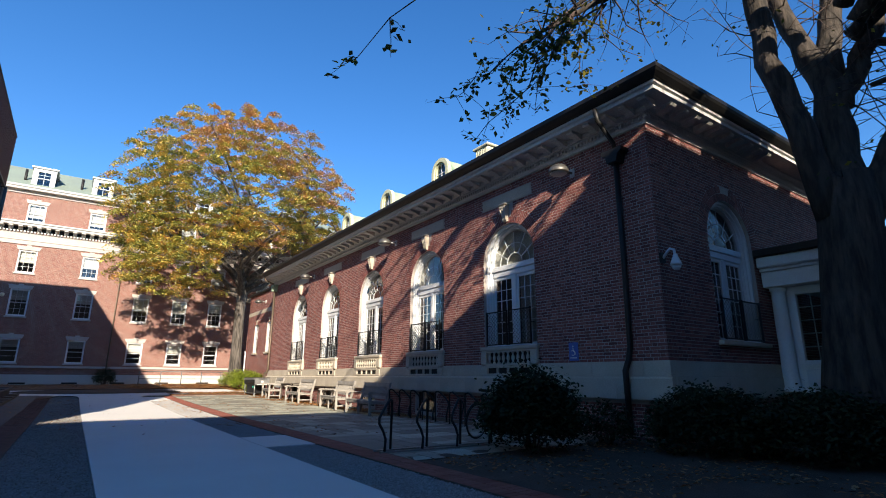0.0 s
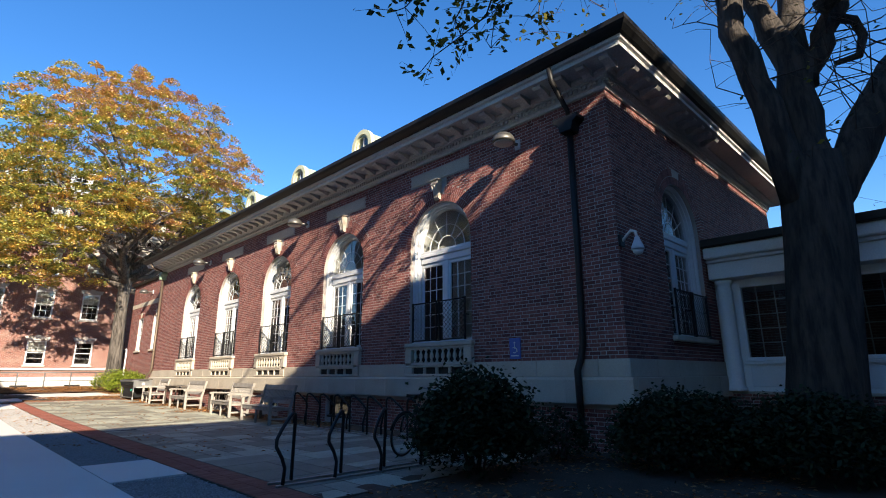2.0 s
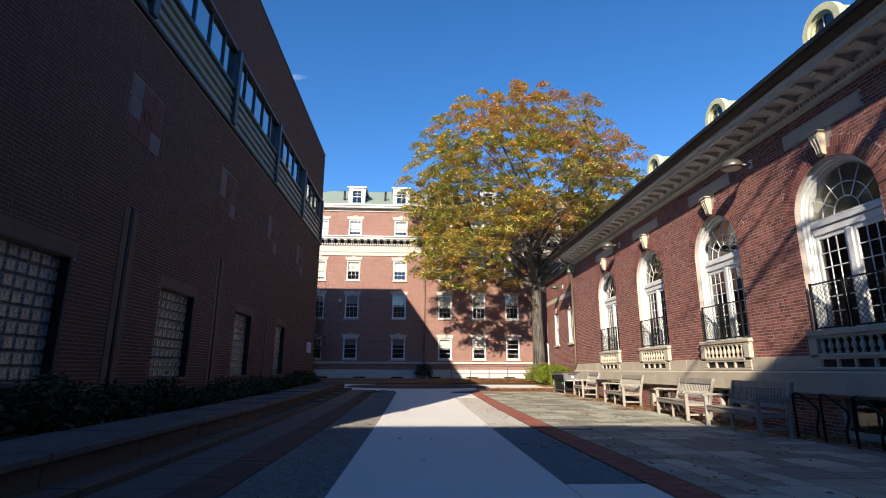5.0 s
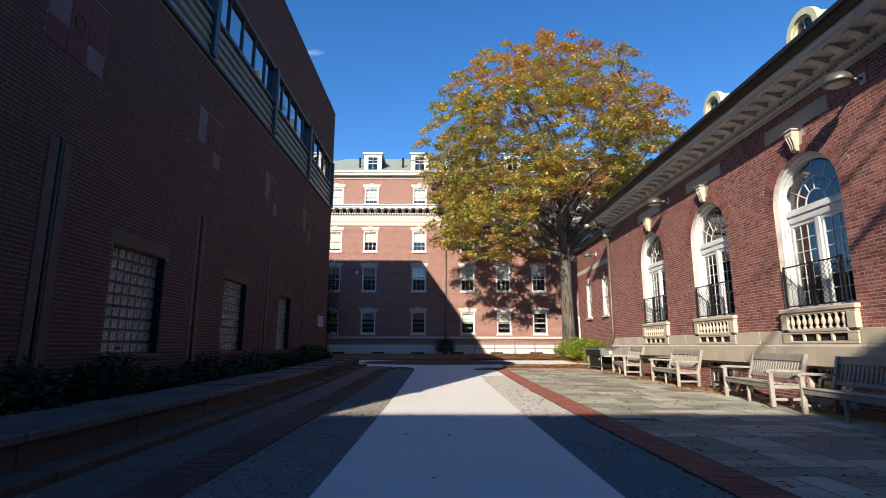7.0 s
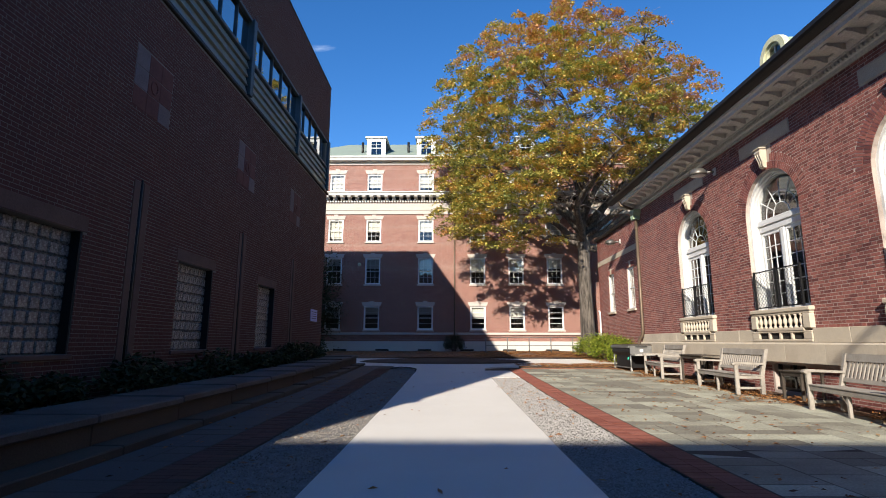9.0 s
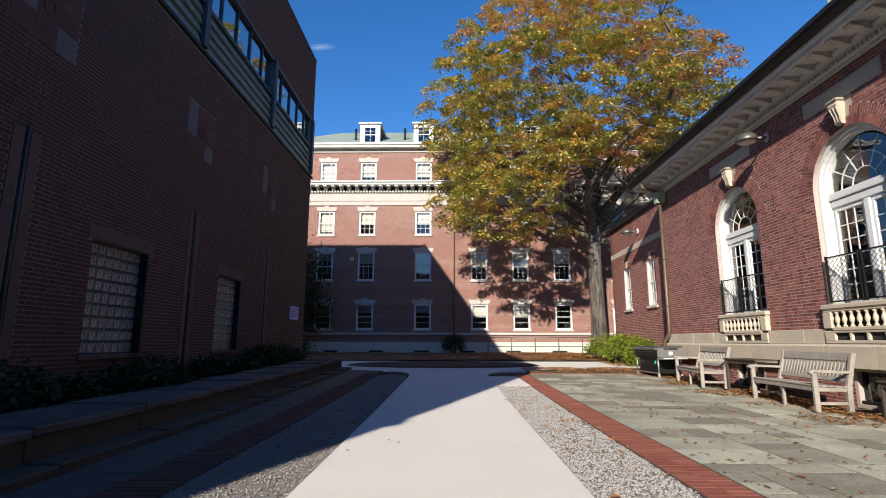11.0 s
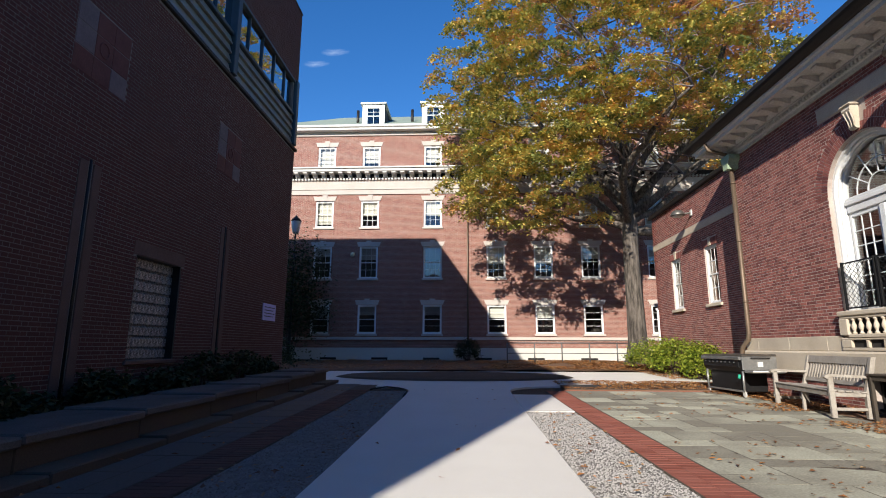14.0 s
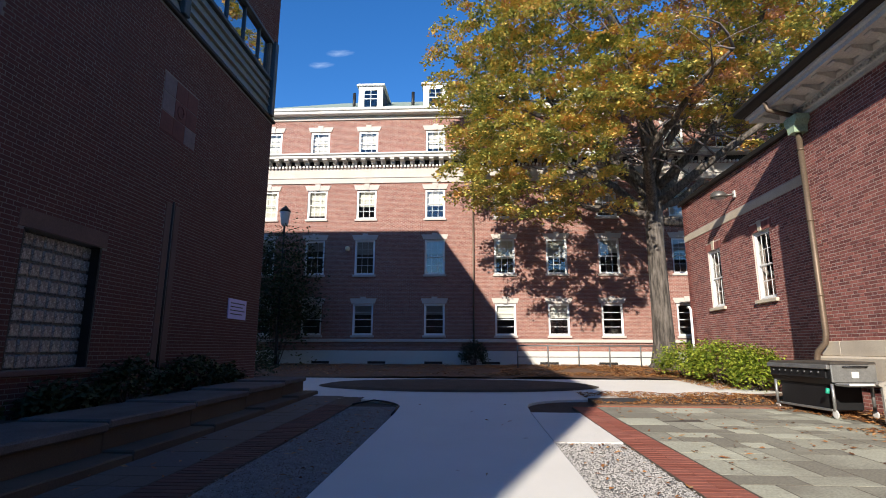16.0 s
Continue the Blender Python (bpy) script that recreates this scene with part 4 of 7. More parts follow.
def dome_lamp():
    lampo = thing("wall_lamp", "dull grey metal half-dome wall lamp on a short arm", "wall lamp", "wall lamps")
    dome = [(0.235, -0.02), (0.24, 0.0), (0.235, 0.04), (0.21, 0.1), (0.16, 0.155), (0.08, 0.19), (0.01, 0.2)]
    part("shade", Mesh().lathe(dome, -0.5, 0, 20), M_LAMP, lampo)
    part("arm", Mesh().tube([(-0.3, 0, 0.06), (-0.06, 0, 0.09), (0, 0, 0.09)], 0.035, 8), M_LAMP, lampo)
    part("plate", Mesh().cbox(-0.05, 0.0, -0.07, 0.07, -0.02, 0.2, 0.015), M_GREYWHITE, lampo)
    part("lens", Mesh().lathe([(0.2, -0.03), (0.17, -0.05), (0.02, -0.055)], -0.5, 0, 16), M_GREYWHITE, lampo)
    return lampo


first = dome_lamp()
first.matrix_basis = pose(LX - 0.008, 7.62, 5.82)
for x, y, z in ((LX - 0.008, 16.05, 5.88), (LX - 0.008, 24.15, 5.88), (10.042, 34.75, 5.92)):
    copy_thing(first, pose(x, y, z))

# dome camera at the corner
M_CAMW = material("camera_plastic", (0.62, 0.63, 0.64), 0.35, vary=0.1, scale=5, fine=50, bump=0.02)
dc = thing("security_camera", "pale dome security camera on a gooseneck bracket", "camera", at=(9.37, LS - 0.012, 3.38))
dc.scale = (0.78, 0.78, 0.78)
part("bracket", Mesh().cbox(-0.1, 0.1, -0.06, 0.0, -0.02, 0.24, 0.01), M_DARKMETAL, dc)
part("neck", Mesh().tube([(0, -0.05, 0.1), (0, -0.16, 0.22), (0, -0.26, 0.3), (0, -0.36, 0.26), (0, -0.38, 0.12)], 0.035, 10), M_CAMW, dc)
part("hood", Mesh().lathe([(0.05, 0.14), (0.07, 0.06), (0.13, -0.08), (0.14, -0.14), (0.12, -0.15)], 0, -0.38, 18), M_CAMW, dc)
part("dome", Mesh().lathe([(0.115, -0.15), (0.1, -0.21), (0.06, -0.25), (0.01, -0.265)], 0, -0.38, 16), M_CAMW, dc)

# blue access sign
M_BLUE = material("sign_blue", (0.1, 0.17, 0.46), 0.4, vary=0.1, scale=4, fine=40, bump=0.02)
sg = thing("access_sign", "small blue access sign with white symbol on the brick wall", "sign", at=(LX - 0.03, 7.88, 1.53))
part("plate", Mesh().cbox(-0.012, 0.016, -0.13, 0.13, 0, 0.4, 0.006), M_BLUE, sg)
m = Mesh().lathe([(0.02, 0), (0.02, 0.004)], 0, 0, 10)
sym = Mesh()
sym.add([(-0.015 - z, x, y + 0.31) for x, y, z in m.v], m.f)
sym.tube([(-0.016, 0.0, 0.28), (-0.016, 0.0, 0.2), (-0.016, -0.05, 0.2), (-0.016, -0.06, 0.13)], 0.009, 5)
sym.tube([(-0.016, 0.055 * math.cos(a) + 0.01, 0.17 + 0.055 * math.sin(a)) for a in [0.8 + 0.35 * i for i in range(14)]], 0.008, 5)
sym.box(-0.017, -0.014, -0.09, 0.09, 0.05, 0.07)
part("symbol", sym, M_WHITE, sg, "white pictogram")

# ---- annex at the library's north end ----
AX, AN, ATOP = 10.05, 38.7, 6.72
AW = [33.65, 36.5]
annex = thing("annex_building", "low flat-roofed red-brick annex with white sash windows", "building")
m = wall_x(Mesh(), AX, AX + 0.35, LN + 0.01, AN, 0, ATOP, [(y - 0.43, y + 0.43, 2.68, 4.6) for y in AW])
m.box(AX, 19.5, AN - 0.35, AN, 0, ATOP).box(19.2, 19.5, LN + 0.01, AN - 0.35, 0, ATOP)
part("wall", m, M_MORTAR, annex)
part("partition", Mesh().box(AX + 2.5, AX + 2.6, LN + 0.05, AN - 0.35, 0.3, ATOP), M_ROOM, annex)


def holes_a(v):
    g = []
    for y in AW:
        if 2.68 < v < 4.6:
            g.append((y - 0.43, y + 0.43))
        if 4.6 <= v < 4.86:
            g.append((y - 0.52, y + 0.52))
    if 5.28 < v < 5.54:
        g.append((LN, AN))
    return g


brick_skin("brickwork", courses(LN + 0.01, AN, 0.15, ATOP, holes_a), lambda u, v, d: (AX - d, u, v), M_BRICK, annex, True)
part("band", Mesh().cbox(AX - 0.02, AX + 0.02, LN + 0.012, AN + 0.01, 5.29, 5.52, 0.008), M_LIMESTONE, annex, "pale stone band")
part("roof_edge", Mesh().cbox(AX - 0.12, 19.6, LN + 0.9, AN + 0.12, ATOP, ATOP + 0.16, 0.02), M_DARKMETAL, annex)
part("roof_edge", Mesh().cbox(AX - 0.1, 19.6, LN + 0.02, LN + 0.9, ATOP - 0.28, ATOP - 0.15, 0.02), M_DARKMETAL, annex)


def sash_window(parent, place, w, h, name="window", rows=2, cols=2, blind=0.0, both=True):
    """A double-hung white window in a hole w wide and h high; place(u, d, v): along, into the wall, up."""
    fr = Mesh()

    def bar(m, u0, u1, d0, d1, v0, v1, c=0.006):
        b = Mesh().cbox(u0, u1, d0, d1, v0, v1, c)
        m.add([place(*p) for p in b.v], b.f)
    bar(fr, -w / 2, -w / 2 + 0.06, 0.04, 0.15, 0, h)
    bar(fr, w / 2 - 0.06, w / 2, 0.04, 0.15, 0, h)
    bar(fr, -w / 2 + 0.06, w / 2 - 0.06, 0.04, 0.15, h - 0.06, h)
    bar(fr, -w / 2 + 0.06, w / 2 - 0.06, 0.04, 0.15, 0, 0.06)
    win = part(name, fr, M_WHITE, parent)
    for lo, hi, d in ((0.06, h / 2 + 0.02, 0.085), (h / 2 - 0.02, h - 0.06, 0.06)):
        s = Mesh()
        a, b = -w / 2 + 0.06, w / 2 - 0.06
        bar(s, a, a + 0.045, d, d + 0.025, lo, hi)
        bar(s, b - 0.045, b, d, d + 0.025, lo, hi)
        bar(s, a + 0.045, b - 0.045, d, d + 0.025, lo, lo + 0.045)
        bar(s, a + 0.045, b - 0.045, d, d + 0.025, hi - 0.045, hi)
        for k in range(1, cols):
            u = a + (b - a) * k / cols
            bar(s, u - 0.01, u + 0.01, d + 0.008, d + 0.02, lo + 0.045, hi - 0.045, 0.002)
        for k in range(1, rows):
            v = lo + (hi - lo) * k / rows
            bar(s, a + 0.045, b - 0.045, d + 0.008, d + 0.02, v - 0.01, v + 0.01, 0.002)
        part("sash", s, M_WHITE, win)
        g = Mesh().add([place(u, d + 0.015, v) for u, v in ((a, lo), (b, lo), (b, hi), (a, hi))], [(0, 1, 2, 3) if abs(place(1, 0, 0)[0] - place(0, 0, 0)[0]) > 0.5 else (3, 2, 1, 0)])
        part("pane", g, M_GLASS, win).visible_shadow = False
    if blind:
        g = Mesh().add([place(u, 0.24, v) for u, v in ((-w / 2, h * (1 - blind)), (w / 2, h * (1 - blind)), (w / 2, h), (-w / 2, h))], [(0, 1, 2, 3)])
        part("blind", g, M_BLIND, win, "white roller blind")
    return win


for y in AW:
    sash_window(annex, lambda u, d, v, y=y: (AX + d, y + u, 2.68 + v), 0.86, 1.92, rows=2, cols=3)
    part("sill", Mesh().cbox(AX - 0.08, AX + 0.08, y - 0.53, y + 0.53, 2.58, 2.68, 0.012), M_LIMESTONE, annex)
    k = Mesh().prism([(y - 0.07, 4.6), (y + 0.07, 4.6), (y + 0.1, 4.9), (y - 0.1, 4.9)], "x", AX - 0.03, AX + 0.02)
    part("keystone", k, M_LIMESTONE, annex)
    m = Mesh()
    for s in (-1, 1):
        for i in range(6):
            a, b = s * (0.085 + 0.075 * i), s * (0.085 + 0.075 * i + 0.065)
            m.prism([(y + a, 4.6), (y + b, 4.6), (y + b * 1.12, 4.84), (y + a * 1.12, 4.84)], "x", AX - 0.008, AX + 0.01)
    part("arch_ring", m, M_BRICK, annex, kind="stuff")
part("wall_pipe", Mesh().tube([(AX - 0.07, AN - 0.15, 0.3), (AX - 0.07, AN - 0.15, 2.75), (AX - 0.07, AN - 0.05, 2.85), (AX - 0.07, AN + 0.1, 2.85)], 0.045, 8), M_WHITE, annex)

# ---- glazed wing south of the library ----
GX = 13.95
wing = thing("glazed_wing", "low white-painted wing with columns and wide windows on a brick plinth", "building", at=(0, 0, -0.12))
GY = [(4.12, 5.15), (1.72, 3.28), (-0.6, 1.06), (-2.92, -1.26), (-5.2, -3.58)]
m = wall_x(Mesh(), GX, GX + 0.25, -7.5, LS - 0.01, -0.2, 3.5, [(a, b, 1.62, 3.3) for a, b in GY])
part("wall", m.weld(), M_WINGWHITE, wing, "white-painted wood panels")
part("partition", Mesh().box(GX + 3, GX + 3.1, -7.5, LS - 0.02, 0.3, 4.12), M_FARBRICK, wing)
part("ceiling", Mesh().box(GX + 0.25, GX + 3, -7.5, LS - 0.02, 3.5, 3.6), M_GREYWHITE, wing)
part("floor", Mesh().box(GX + 0.25, GX + 3, -7.5, LS - 0.02, 0.7, 0.8), M_ROOM, wing)
brick_skin("plinth", courses(-7.5, LS - 0.02, 0.0, 0.93, lambda v: [(1.0, 2.2)] if 0.15 < v < 0.62 else []), lambda u, v, d: (GX - 0.1 - d, u, v), M_BRICK, wing, True)
part("plinth_core", wall_x(Mesh(), GX - 0.1, GX - 0.002, -7.5, LS - 0.02, -0.2, 0.93, [(1.0, 2.2, 0.15, 0.62)]), M_MORTAR, wing)
part("cellar_light", Mesh().box(GX - 0.05, GX - 0.004, 1.0, 2.2, 0.15, 0.62), M_WINGWHITE, wing)
part("plinth_cap", Mesh().cbox(GX - 0.15, GX - 0.002, -7.5, LS - 0.02, 0.932, 0.99, 0.012), M_LIMESTONE, wing)
ent = part("entablature", Mesh().cbox(GX - 0.42, GX + 0.3, -7.6, LS - 0.03, 3.42, 3.78, 0.01), M_WINGWHITE, wing)
part("bed_moulding", Mesh().cbox(GX - 0.5, GX + 0.3, -7.6, LS - 0.03, 3.785, 3.86, 0.015), M_WINGWHITE, ent)
part("crown_moulding", Mesh().cbox(GX - 0.62, GX + 0.3, -7.6, LS - 0.03, 3.865, 4.12, 0.03), M_WINGWHITE, ent)
part("roof", Mesh().cbox(GX - 0.72, GX + 6, -7.7, LS - 0.03, 4.125, 4.3, 0.02), M_DARKMETAL, wing)
for y in (5.36, 3.66, 1.38, -0.93, -3.25):
    col = Mesh().lathe([(0.2, 1.0), (0.2, 1.06), (0.165, 1.1), (0.165, 1.5), (0.14, 3.25), (0.14, 3.3), (0.18, 3.33), (0.18, 3.4)], GX - 0.2, y, 18)
    part("column", col, M_WINGWHITE, wing)
for a, b in GY:
    f = Mesh()
    for u in (a, b - 0.07):
        f.cbox(GX - 0.03, GX + 0.1, u, u + 0.07, 1.62, 3.3, 0.008)
    f.cbox(GX - 0.03, GX + 0.1, a + 0.07, b - 0.07, 1.62, 1.7, 0.008).cbox(GX - 0.03, GX + 0.1, a + 0.07, b - 0.07, 3.23, 3.3, 0.008)
    f.cbox(GX - 0.07, GX + 0.0, a - 0.05, b + 0.05, 1.55, 1.615, 0.008)
    win = part("window", f, M_WINGWHITE, wing)
    part("pane", Mesh().add([(GX + 0.04, a, 1.62), (GX + 0.04, b, 1.62), (GX + 0.04, b, 3.3), (GX + 0.04, a, 3.3)], [(3, 2, 1, 0)]), M_GLASS, win).visible_shadow = False
    g = Mesh()
    nb = 5 if b - a > 1.3 else 3
    for k in range(1, nb):
        g.box(GX + 0.05, GX + 0.075, a + (b - a) * k / nb - 0.01, a + (b - a) * k / nb + 0.01, 1.7, 3.23)
    for k in range(1, 5):
        z = 1.7 + 1.53 * k / 5
        g.box(GX + 0.052, GX + 0.073, a + 0.07, b - 0.07, z - 0.01, z + 0.01)
    part("glazing_bar", g, M_WHITE, win)
    part("apron_panel", Mesh().cbox(GX - 0.02, GX + 0.01, a + 0.05, b - 0.05, 1.08, 1.5, 0.01), M_WHITE, win)


# ---- brick block: details of its side ----
M_TEAL = material("blue_grey_metal", (0.06, 0.085, 0.10), 0.45, 0.5, vary=0.2, scale=4, fine=50, bump=0.05)
M_PANEL = material("band_panel", (0.30, 0.30, 0.25), 0.4, 0.4, vary=0.25, scale=3, fine=40, bump=0.05)
M_REDSTONE = material("red_stone", (0.13, 0.05, 0.042), 0.85, vary=0.35, scale=4, fine=50, bump=0.2)
M_PALESTONE = material("lilac_stone", (0.165, 0.13, 0.132), 0.85, vary=0.3, scale=3, fine=50, bump=0.2)
M_BROWNSTONE = material("brown_stone", (0.13, 0.08, 0.064), 0.85, vary=0.3, scale=3, fine=50, bump=0.2)


def glass_block_material():
    # strong pale and dark mottling in the colour imitates sparkle in the glass
    mat = material("glass_block", (0.24, 0.25, 0.235), 0.08, vary=0.9, scale=24, fine=40, bump=1.0, tint=(0.03, 0.03, 0.03), spec=0.9)
    return mat


M_GBLOCK = glass_block_material()
for a, b in GB:
    win = part("window", Mesh().box(KX - 0.32, KX - 0.2, a, b, 1.0, 2.9), M_MORTAR_D, block, "glass-block window")
    nu, nv = 8, 9
    for i in range(nu):
        for j in range(nv):
            cu, cv = (b - a) / nu, 1.9 / nv
            key = f"glass_block_{round(cu, 3)}"
            g = part("glass_block", shared(key, lambda: Mesh().cbox(0, 0.05, 0.006, cu - 0.006, 0.006, cv - 0.006, 0.025), M_GBLOCK), None, win)
            g.location = (KX - 0.21, a + cu * i, 1.0 + cv * j)
    for y in (a + 0.004, b - 0.034):
        part("jamb", Mesh().box(KX - 0.19, KX - 0.012, y, y + 0.03, 1.0, 2.9), M_DARKMETAL, win, "dark metal jamb")
    part("lintel", Mesh().cbox(KX - 0.1, KX + 0.012, a - 0.1, b + 0.1, 2.905, 3.16, 0.01), M_BROWNSTONE, block)
    part("sill", Mesh().cbox(KX - 0.19, KX + 0.05, a - 0.05, b + 0.05, 0.92, 0.995, 0.01), M_BROWNSTONE, block)
for y in PILASTER:
    p = part("pilaster", Mesh().cbox(KX - 0.02, KX + 0.02, y - 0.24, y - 0.06, 0.5, 4.15, 0.008), M_BROWNSTONE, block, "stone strips beside a dark downpipe slot")
    part("strip", Mesh().cbox(KX - 0.02, KX + 0.02, y + 0.06, y + 0.24, 0.5, 4.15, 0.008), M_BROWNSTONE, p)
    part("downpipe", Mesh().tube([(KX + 0.0, y, 0.4), (KX + 0.0, y, 4.2)], 0.028, 8), M_DARKMETAL, p)
for y in CROSS:
    c = part("medallion", Mesh().cbox(KX - 0.02, KX + 0.009, y - 0.2, y + 0.2, 5.9, 6.3, 0.006), M_REDSTONE, block, "square stone medallion with pale corner blocks")
    for du, dv, pale in ((-1, 0, 1), (1, 0, 0), (0, -1, 0), (0, 1, 0), (-1, 1, 1), (1, -1, 1), (1, 1, 0), (-1, -1, 0)):
        part("stone_block", Mesh().cbox(KX - 0.02, KX + 0.008, y + du * 0.415 - 0.205, y + du * 0.415 + 0.205, 6.1 + dv * 0.405 - 0.195, 6.1 + dv * 0.405 + 0.195, 0.006), M_PALESTONE if pale else M_REDSTONE, c)
    part("ring", Mesh().tube([(KX + 0.012, y + 0.11 * math.cos(i * 0.524), 6.1 + 0.13 * math.sin(i * 0.524)) for i in range(13)], 0.016, 6), M_REDSTONE, c)

# the window band
band = part("window_band", Mesh().cbox(KX - 0.3, KX + 0.08, 9.54, KN + 0.07, 8.0, 8.1, 0.02), M_DARKMETAL, block, "high band of blue-grey windows over ribbed panels")
bays = [KN - 0.3 - 4.68 * k for k in range(6)][::-1]
for ya, yb in zip(bays, bays[1:]):
    for k in range(4):
        z = 8.13 + 0.26 * k
        pm = Mesh()
        pm.add([(x, y, zz) for y in (ya, yb) for x, zz in ((KX - 0.2, z), (KX + 0.05, z), (KX - 0.03, z + 0.245), (KX - 0.2, z + 0.245))],
               [(0, 1, 2, 3), (7, 6, 5, 4), (1, 5, 6, 2), (2, 6, 7, 3), (0, 4, 5, 1)])
        part("panel", pm, M_PANEL, band)
    part("rail", Mesh().cbox(KX - 0.2, KX + 0.06, ya, yb, 9.18, 9.28, 0.012), M_TEAL, band)
    part("rail", Mesh().cbox(KX - 0.2, KX + 0.06, ya, yb, 10.4, 10.5, 0.012), M_TEAL, band)
    for k in range(5):
        y0, y1 = ya + (yb - ya) * k / 5, ya + (yb - ya) * (k + 1) / 5
        part("pane", Mesh().add([(KX - 0.06, y0, 9.28), (KX - 0.06, y1, 9.28), (KX - 0.06, y1, 10.4), (KX - 0.06, y0, 10.4)], [(0, 1, 2, 3)]), M_GLASS_BAND, band).visible_shadow = False
        if k:
            part("glazing_bar", Mesh().box(KX - 0.1, KX - 0.01, y0 - 0.02, y0 + 0.02, 9.28, 10.4), M_TEAL, band)
for y in bays:
    part("post", Mesh().cbox(KX - 0.2, KX + 0.13, y - 0.11, y + 0.11, 8.121, 10.5, 0.015), M_TEAL, band)

# sign near the block's end: pale board with unreadable lines
M_SIGN = material("sign_board", (0.46, 0.46, 0.72), 0.5, vary=0.1, scale=3, fine=40, bump=0.02)
sb = thing("wall_sign", "pale lilac board sign with small dark lines on brick", "sign", at=(KX + 0.012, 31.95, 2.02))
part("board", Mesh().cbox(0, 0.03, -0.5, 0.5, 0, 0.5, 0.006), M_SIGN, sb)
for k in range(4):
    part("line_of_text", Mesh().box(0.03, 0.033, -0.4, 0.4 - 0.12 * (k % 2), 0.38 - 0.09 * k, 0.405 - 0.09 * k), M_DARKMETAL, sb)

# planter kerb and bed along the block
kerb = thing("planter_kerb", "long low stone kerb round a planting bed", "kerb", kind="structure")
ys = [-4 + 1.8 * k for k in range(20)] + [31.6]
for a, b in zip(ys, ys[1:]):
    z = ground_z((a + b) / 2)
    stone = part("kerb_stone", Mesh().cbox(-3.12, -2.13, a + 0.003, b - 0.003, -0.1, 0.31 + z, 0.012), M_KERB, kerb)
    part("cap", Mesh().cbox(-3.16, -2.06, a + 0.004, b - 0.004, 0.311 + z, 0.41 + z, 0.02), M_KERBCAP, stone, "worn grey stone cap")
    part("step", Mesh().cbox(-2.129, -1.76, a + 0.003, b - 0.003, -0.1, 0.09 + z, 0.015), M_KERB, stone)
part("kerb_stone", Mesh().cbox(KX + 0.01, -3.165, 31.3, 31.6, -0.1, 0.42, 0.025), M_KERB, kerb)
m = sheet(Mesh(), span(KX - 0.02, -3.1, 0.2), span(-4, 31.4, 0.35), 0.27, 0.03, 12)
solid("planter_soil", m, M_SOIL, "dark soil of the bed along the brick block", "planting bed", kind="structure")

# ---- residence hall: details ----
hall_stone = material("hall_stone", (0.49, 0.44, 0.4), 0.85, vary=0.25, scale=1.5, fine=60, bump=0.15, tint=(0.38, 0.335, 0.29))
M_PLINTH = material("pale_plinth", (0.52, 0.5, 0.46), 0.85, vary=0.2, scale=1.0, fine=40, bump=0.1, tint=(0.48, 0.46, 0.42))
plinth = part("plinth", Mesh().box(-10.2, 24, FY - 0.16, FY + 0.4, 0.0, 1.2), M_PLINTH, hall, "pale stone plinth")
x = -8.55
for k in range(12):
    part("vent", Mesh().box(x - 0.45, x + 0.45, FY - 0.17, FY - 0.155, 0.56, 0.68), M_DARKMETAL, plinth)
    x += 2.85
part("band", Mesh().cbox(-10.22, 24.02, FY - 0.1, FY + 0.0, 1.62, 1.78, 0.02), hall_stone, hall)
part("band", Mesh().cbox(-10.22, 24.02, FY - 0.05, FY + 0.4, 1.2, 1.33, 0.02), M_FARBRICK, hall)
belt = part("cornice", Mesh().box(-10.22, 24.02, FY - 0.06, FY - 0.0, 10.02, 10.85), hall_stone, hall, "painted belt cornice with brackets")
part("fascia", Mesh().cbox(-10.3, 24.1, FY - 0.1, FY - 0.06, 10.3, 10.36, 0.01), hall_stone, belt)
part("crown", Mesh().cbox(-10.6, 24.4, FY - 0.62, FY, 11.26, 11.42, 0.02).cbox(-10.65, 24.45, FY - 0.7, FY, 11.42, 11.52, 0.02), M_GREYWHITE, belt)
part("parapet", Mesh().box(-10.22, 24.02, FY - 0.04, FY - 0.0, 11.5, 11.69), hall_stone, belt)
m = Mesh()
x = -10.2
while x < 24:
    m.box(x, x + 0.1, FY - 0.2, FY - 0.06, 10.86, 10.97)
    x += 0.19
part("dentils", m, M_GREYWHITE, belt, kind="stuff")
m = shared("hall_bracket", lambda: Mesh().prism([(-0.06, 11.255), (-0.58, 11.255), (-0.56, 11.17), (-0.3, 11.12), (-0.2, 11.02), (-0.06, 11.02)], "x", -0.12, 0.12), M_GREYWHITE)
x = -10.04
while x < 15:
    part("bracket", m, None, belt).location = (x, FY, 0)
    x += 0.52
part("band", Mesh().box(-10.2, 24.0, FY - 0.03, FY, 10.98, 11.26), M_DARKMETAL, belt)
eave = part("cornice", Mesh().cbox(-10.3, 24.1, FY - 0.08, FY, 13.66, 13.9, 0.02), hall_stone, hall)
part("gutter", Mesh().cbox(-10.6, 24.4, FY - 0.42, FY + 0.1, 13.9, 14.06, 0.02).cbox(-10.7, 24.5, FY - 0.5, FY + 0.1, 14.06, 14.22, 0.03), M_GREYWHITE, eave)
rf = Mesh().add([(-10.7, FY - 0.42, 14.2), (24.5, FY - 0.42, 14.2), (24.5, FY + 12.8, 14.2), (-10.7, FY + 12.8, 14.2), (-6.5, FY + 4.5, 17.0), (18, FY + 4.5, 17.0), (18, FY + 8, 17.0), (-6.5, FY + 8, 17.0)],
                [(0, 1, 5, 4), (1, 2, 6, 5), (2, 3, 7, 6), (3, 0, 4, 7), (4, 5, 6, 7)])
hroof = part("roof", rf, M_GREENROOF, hall, "pale green slate roof")
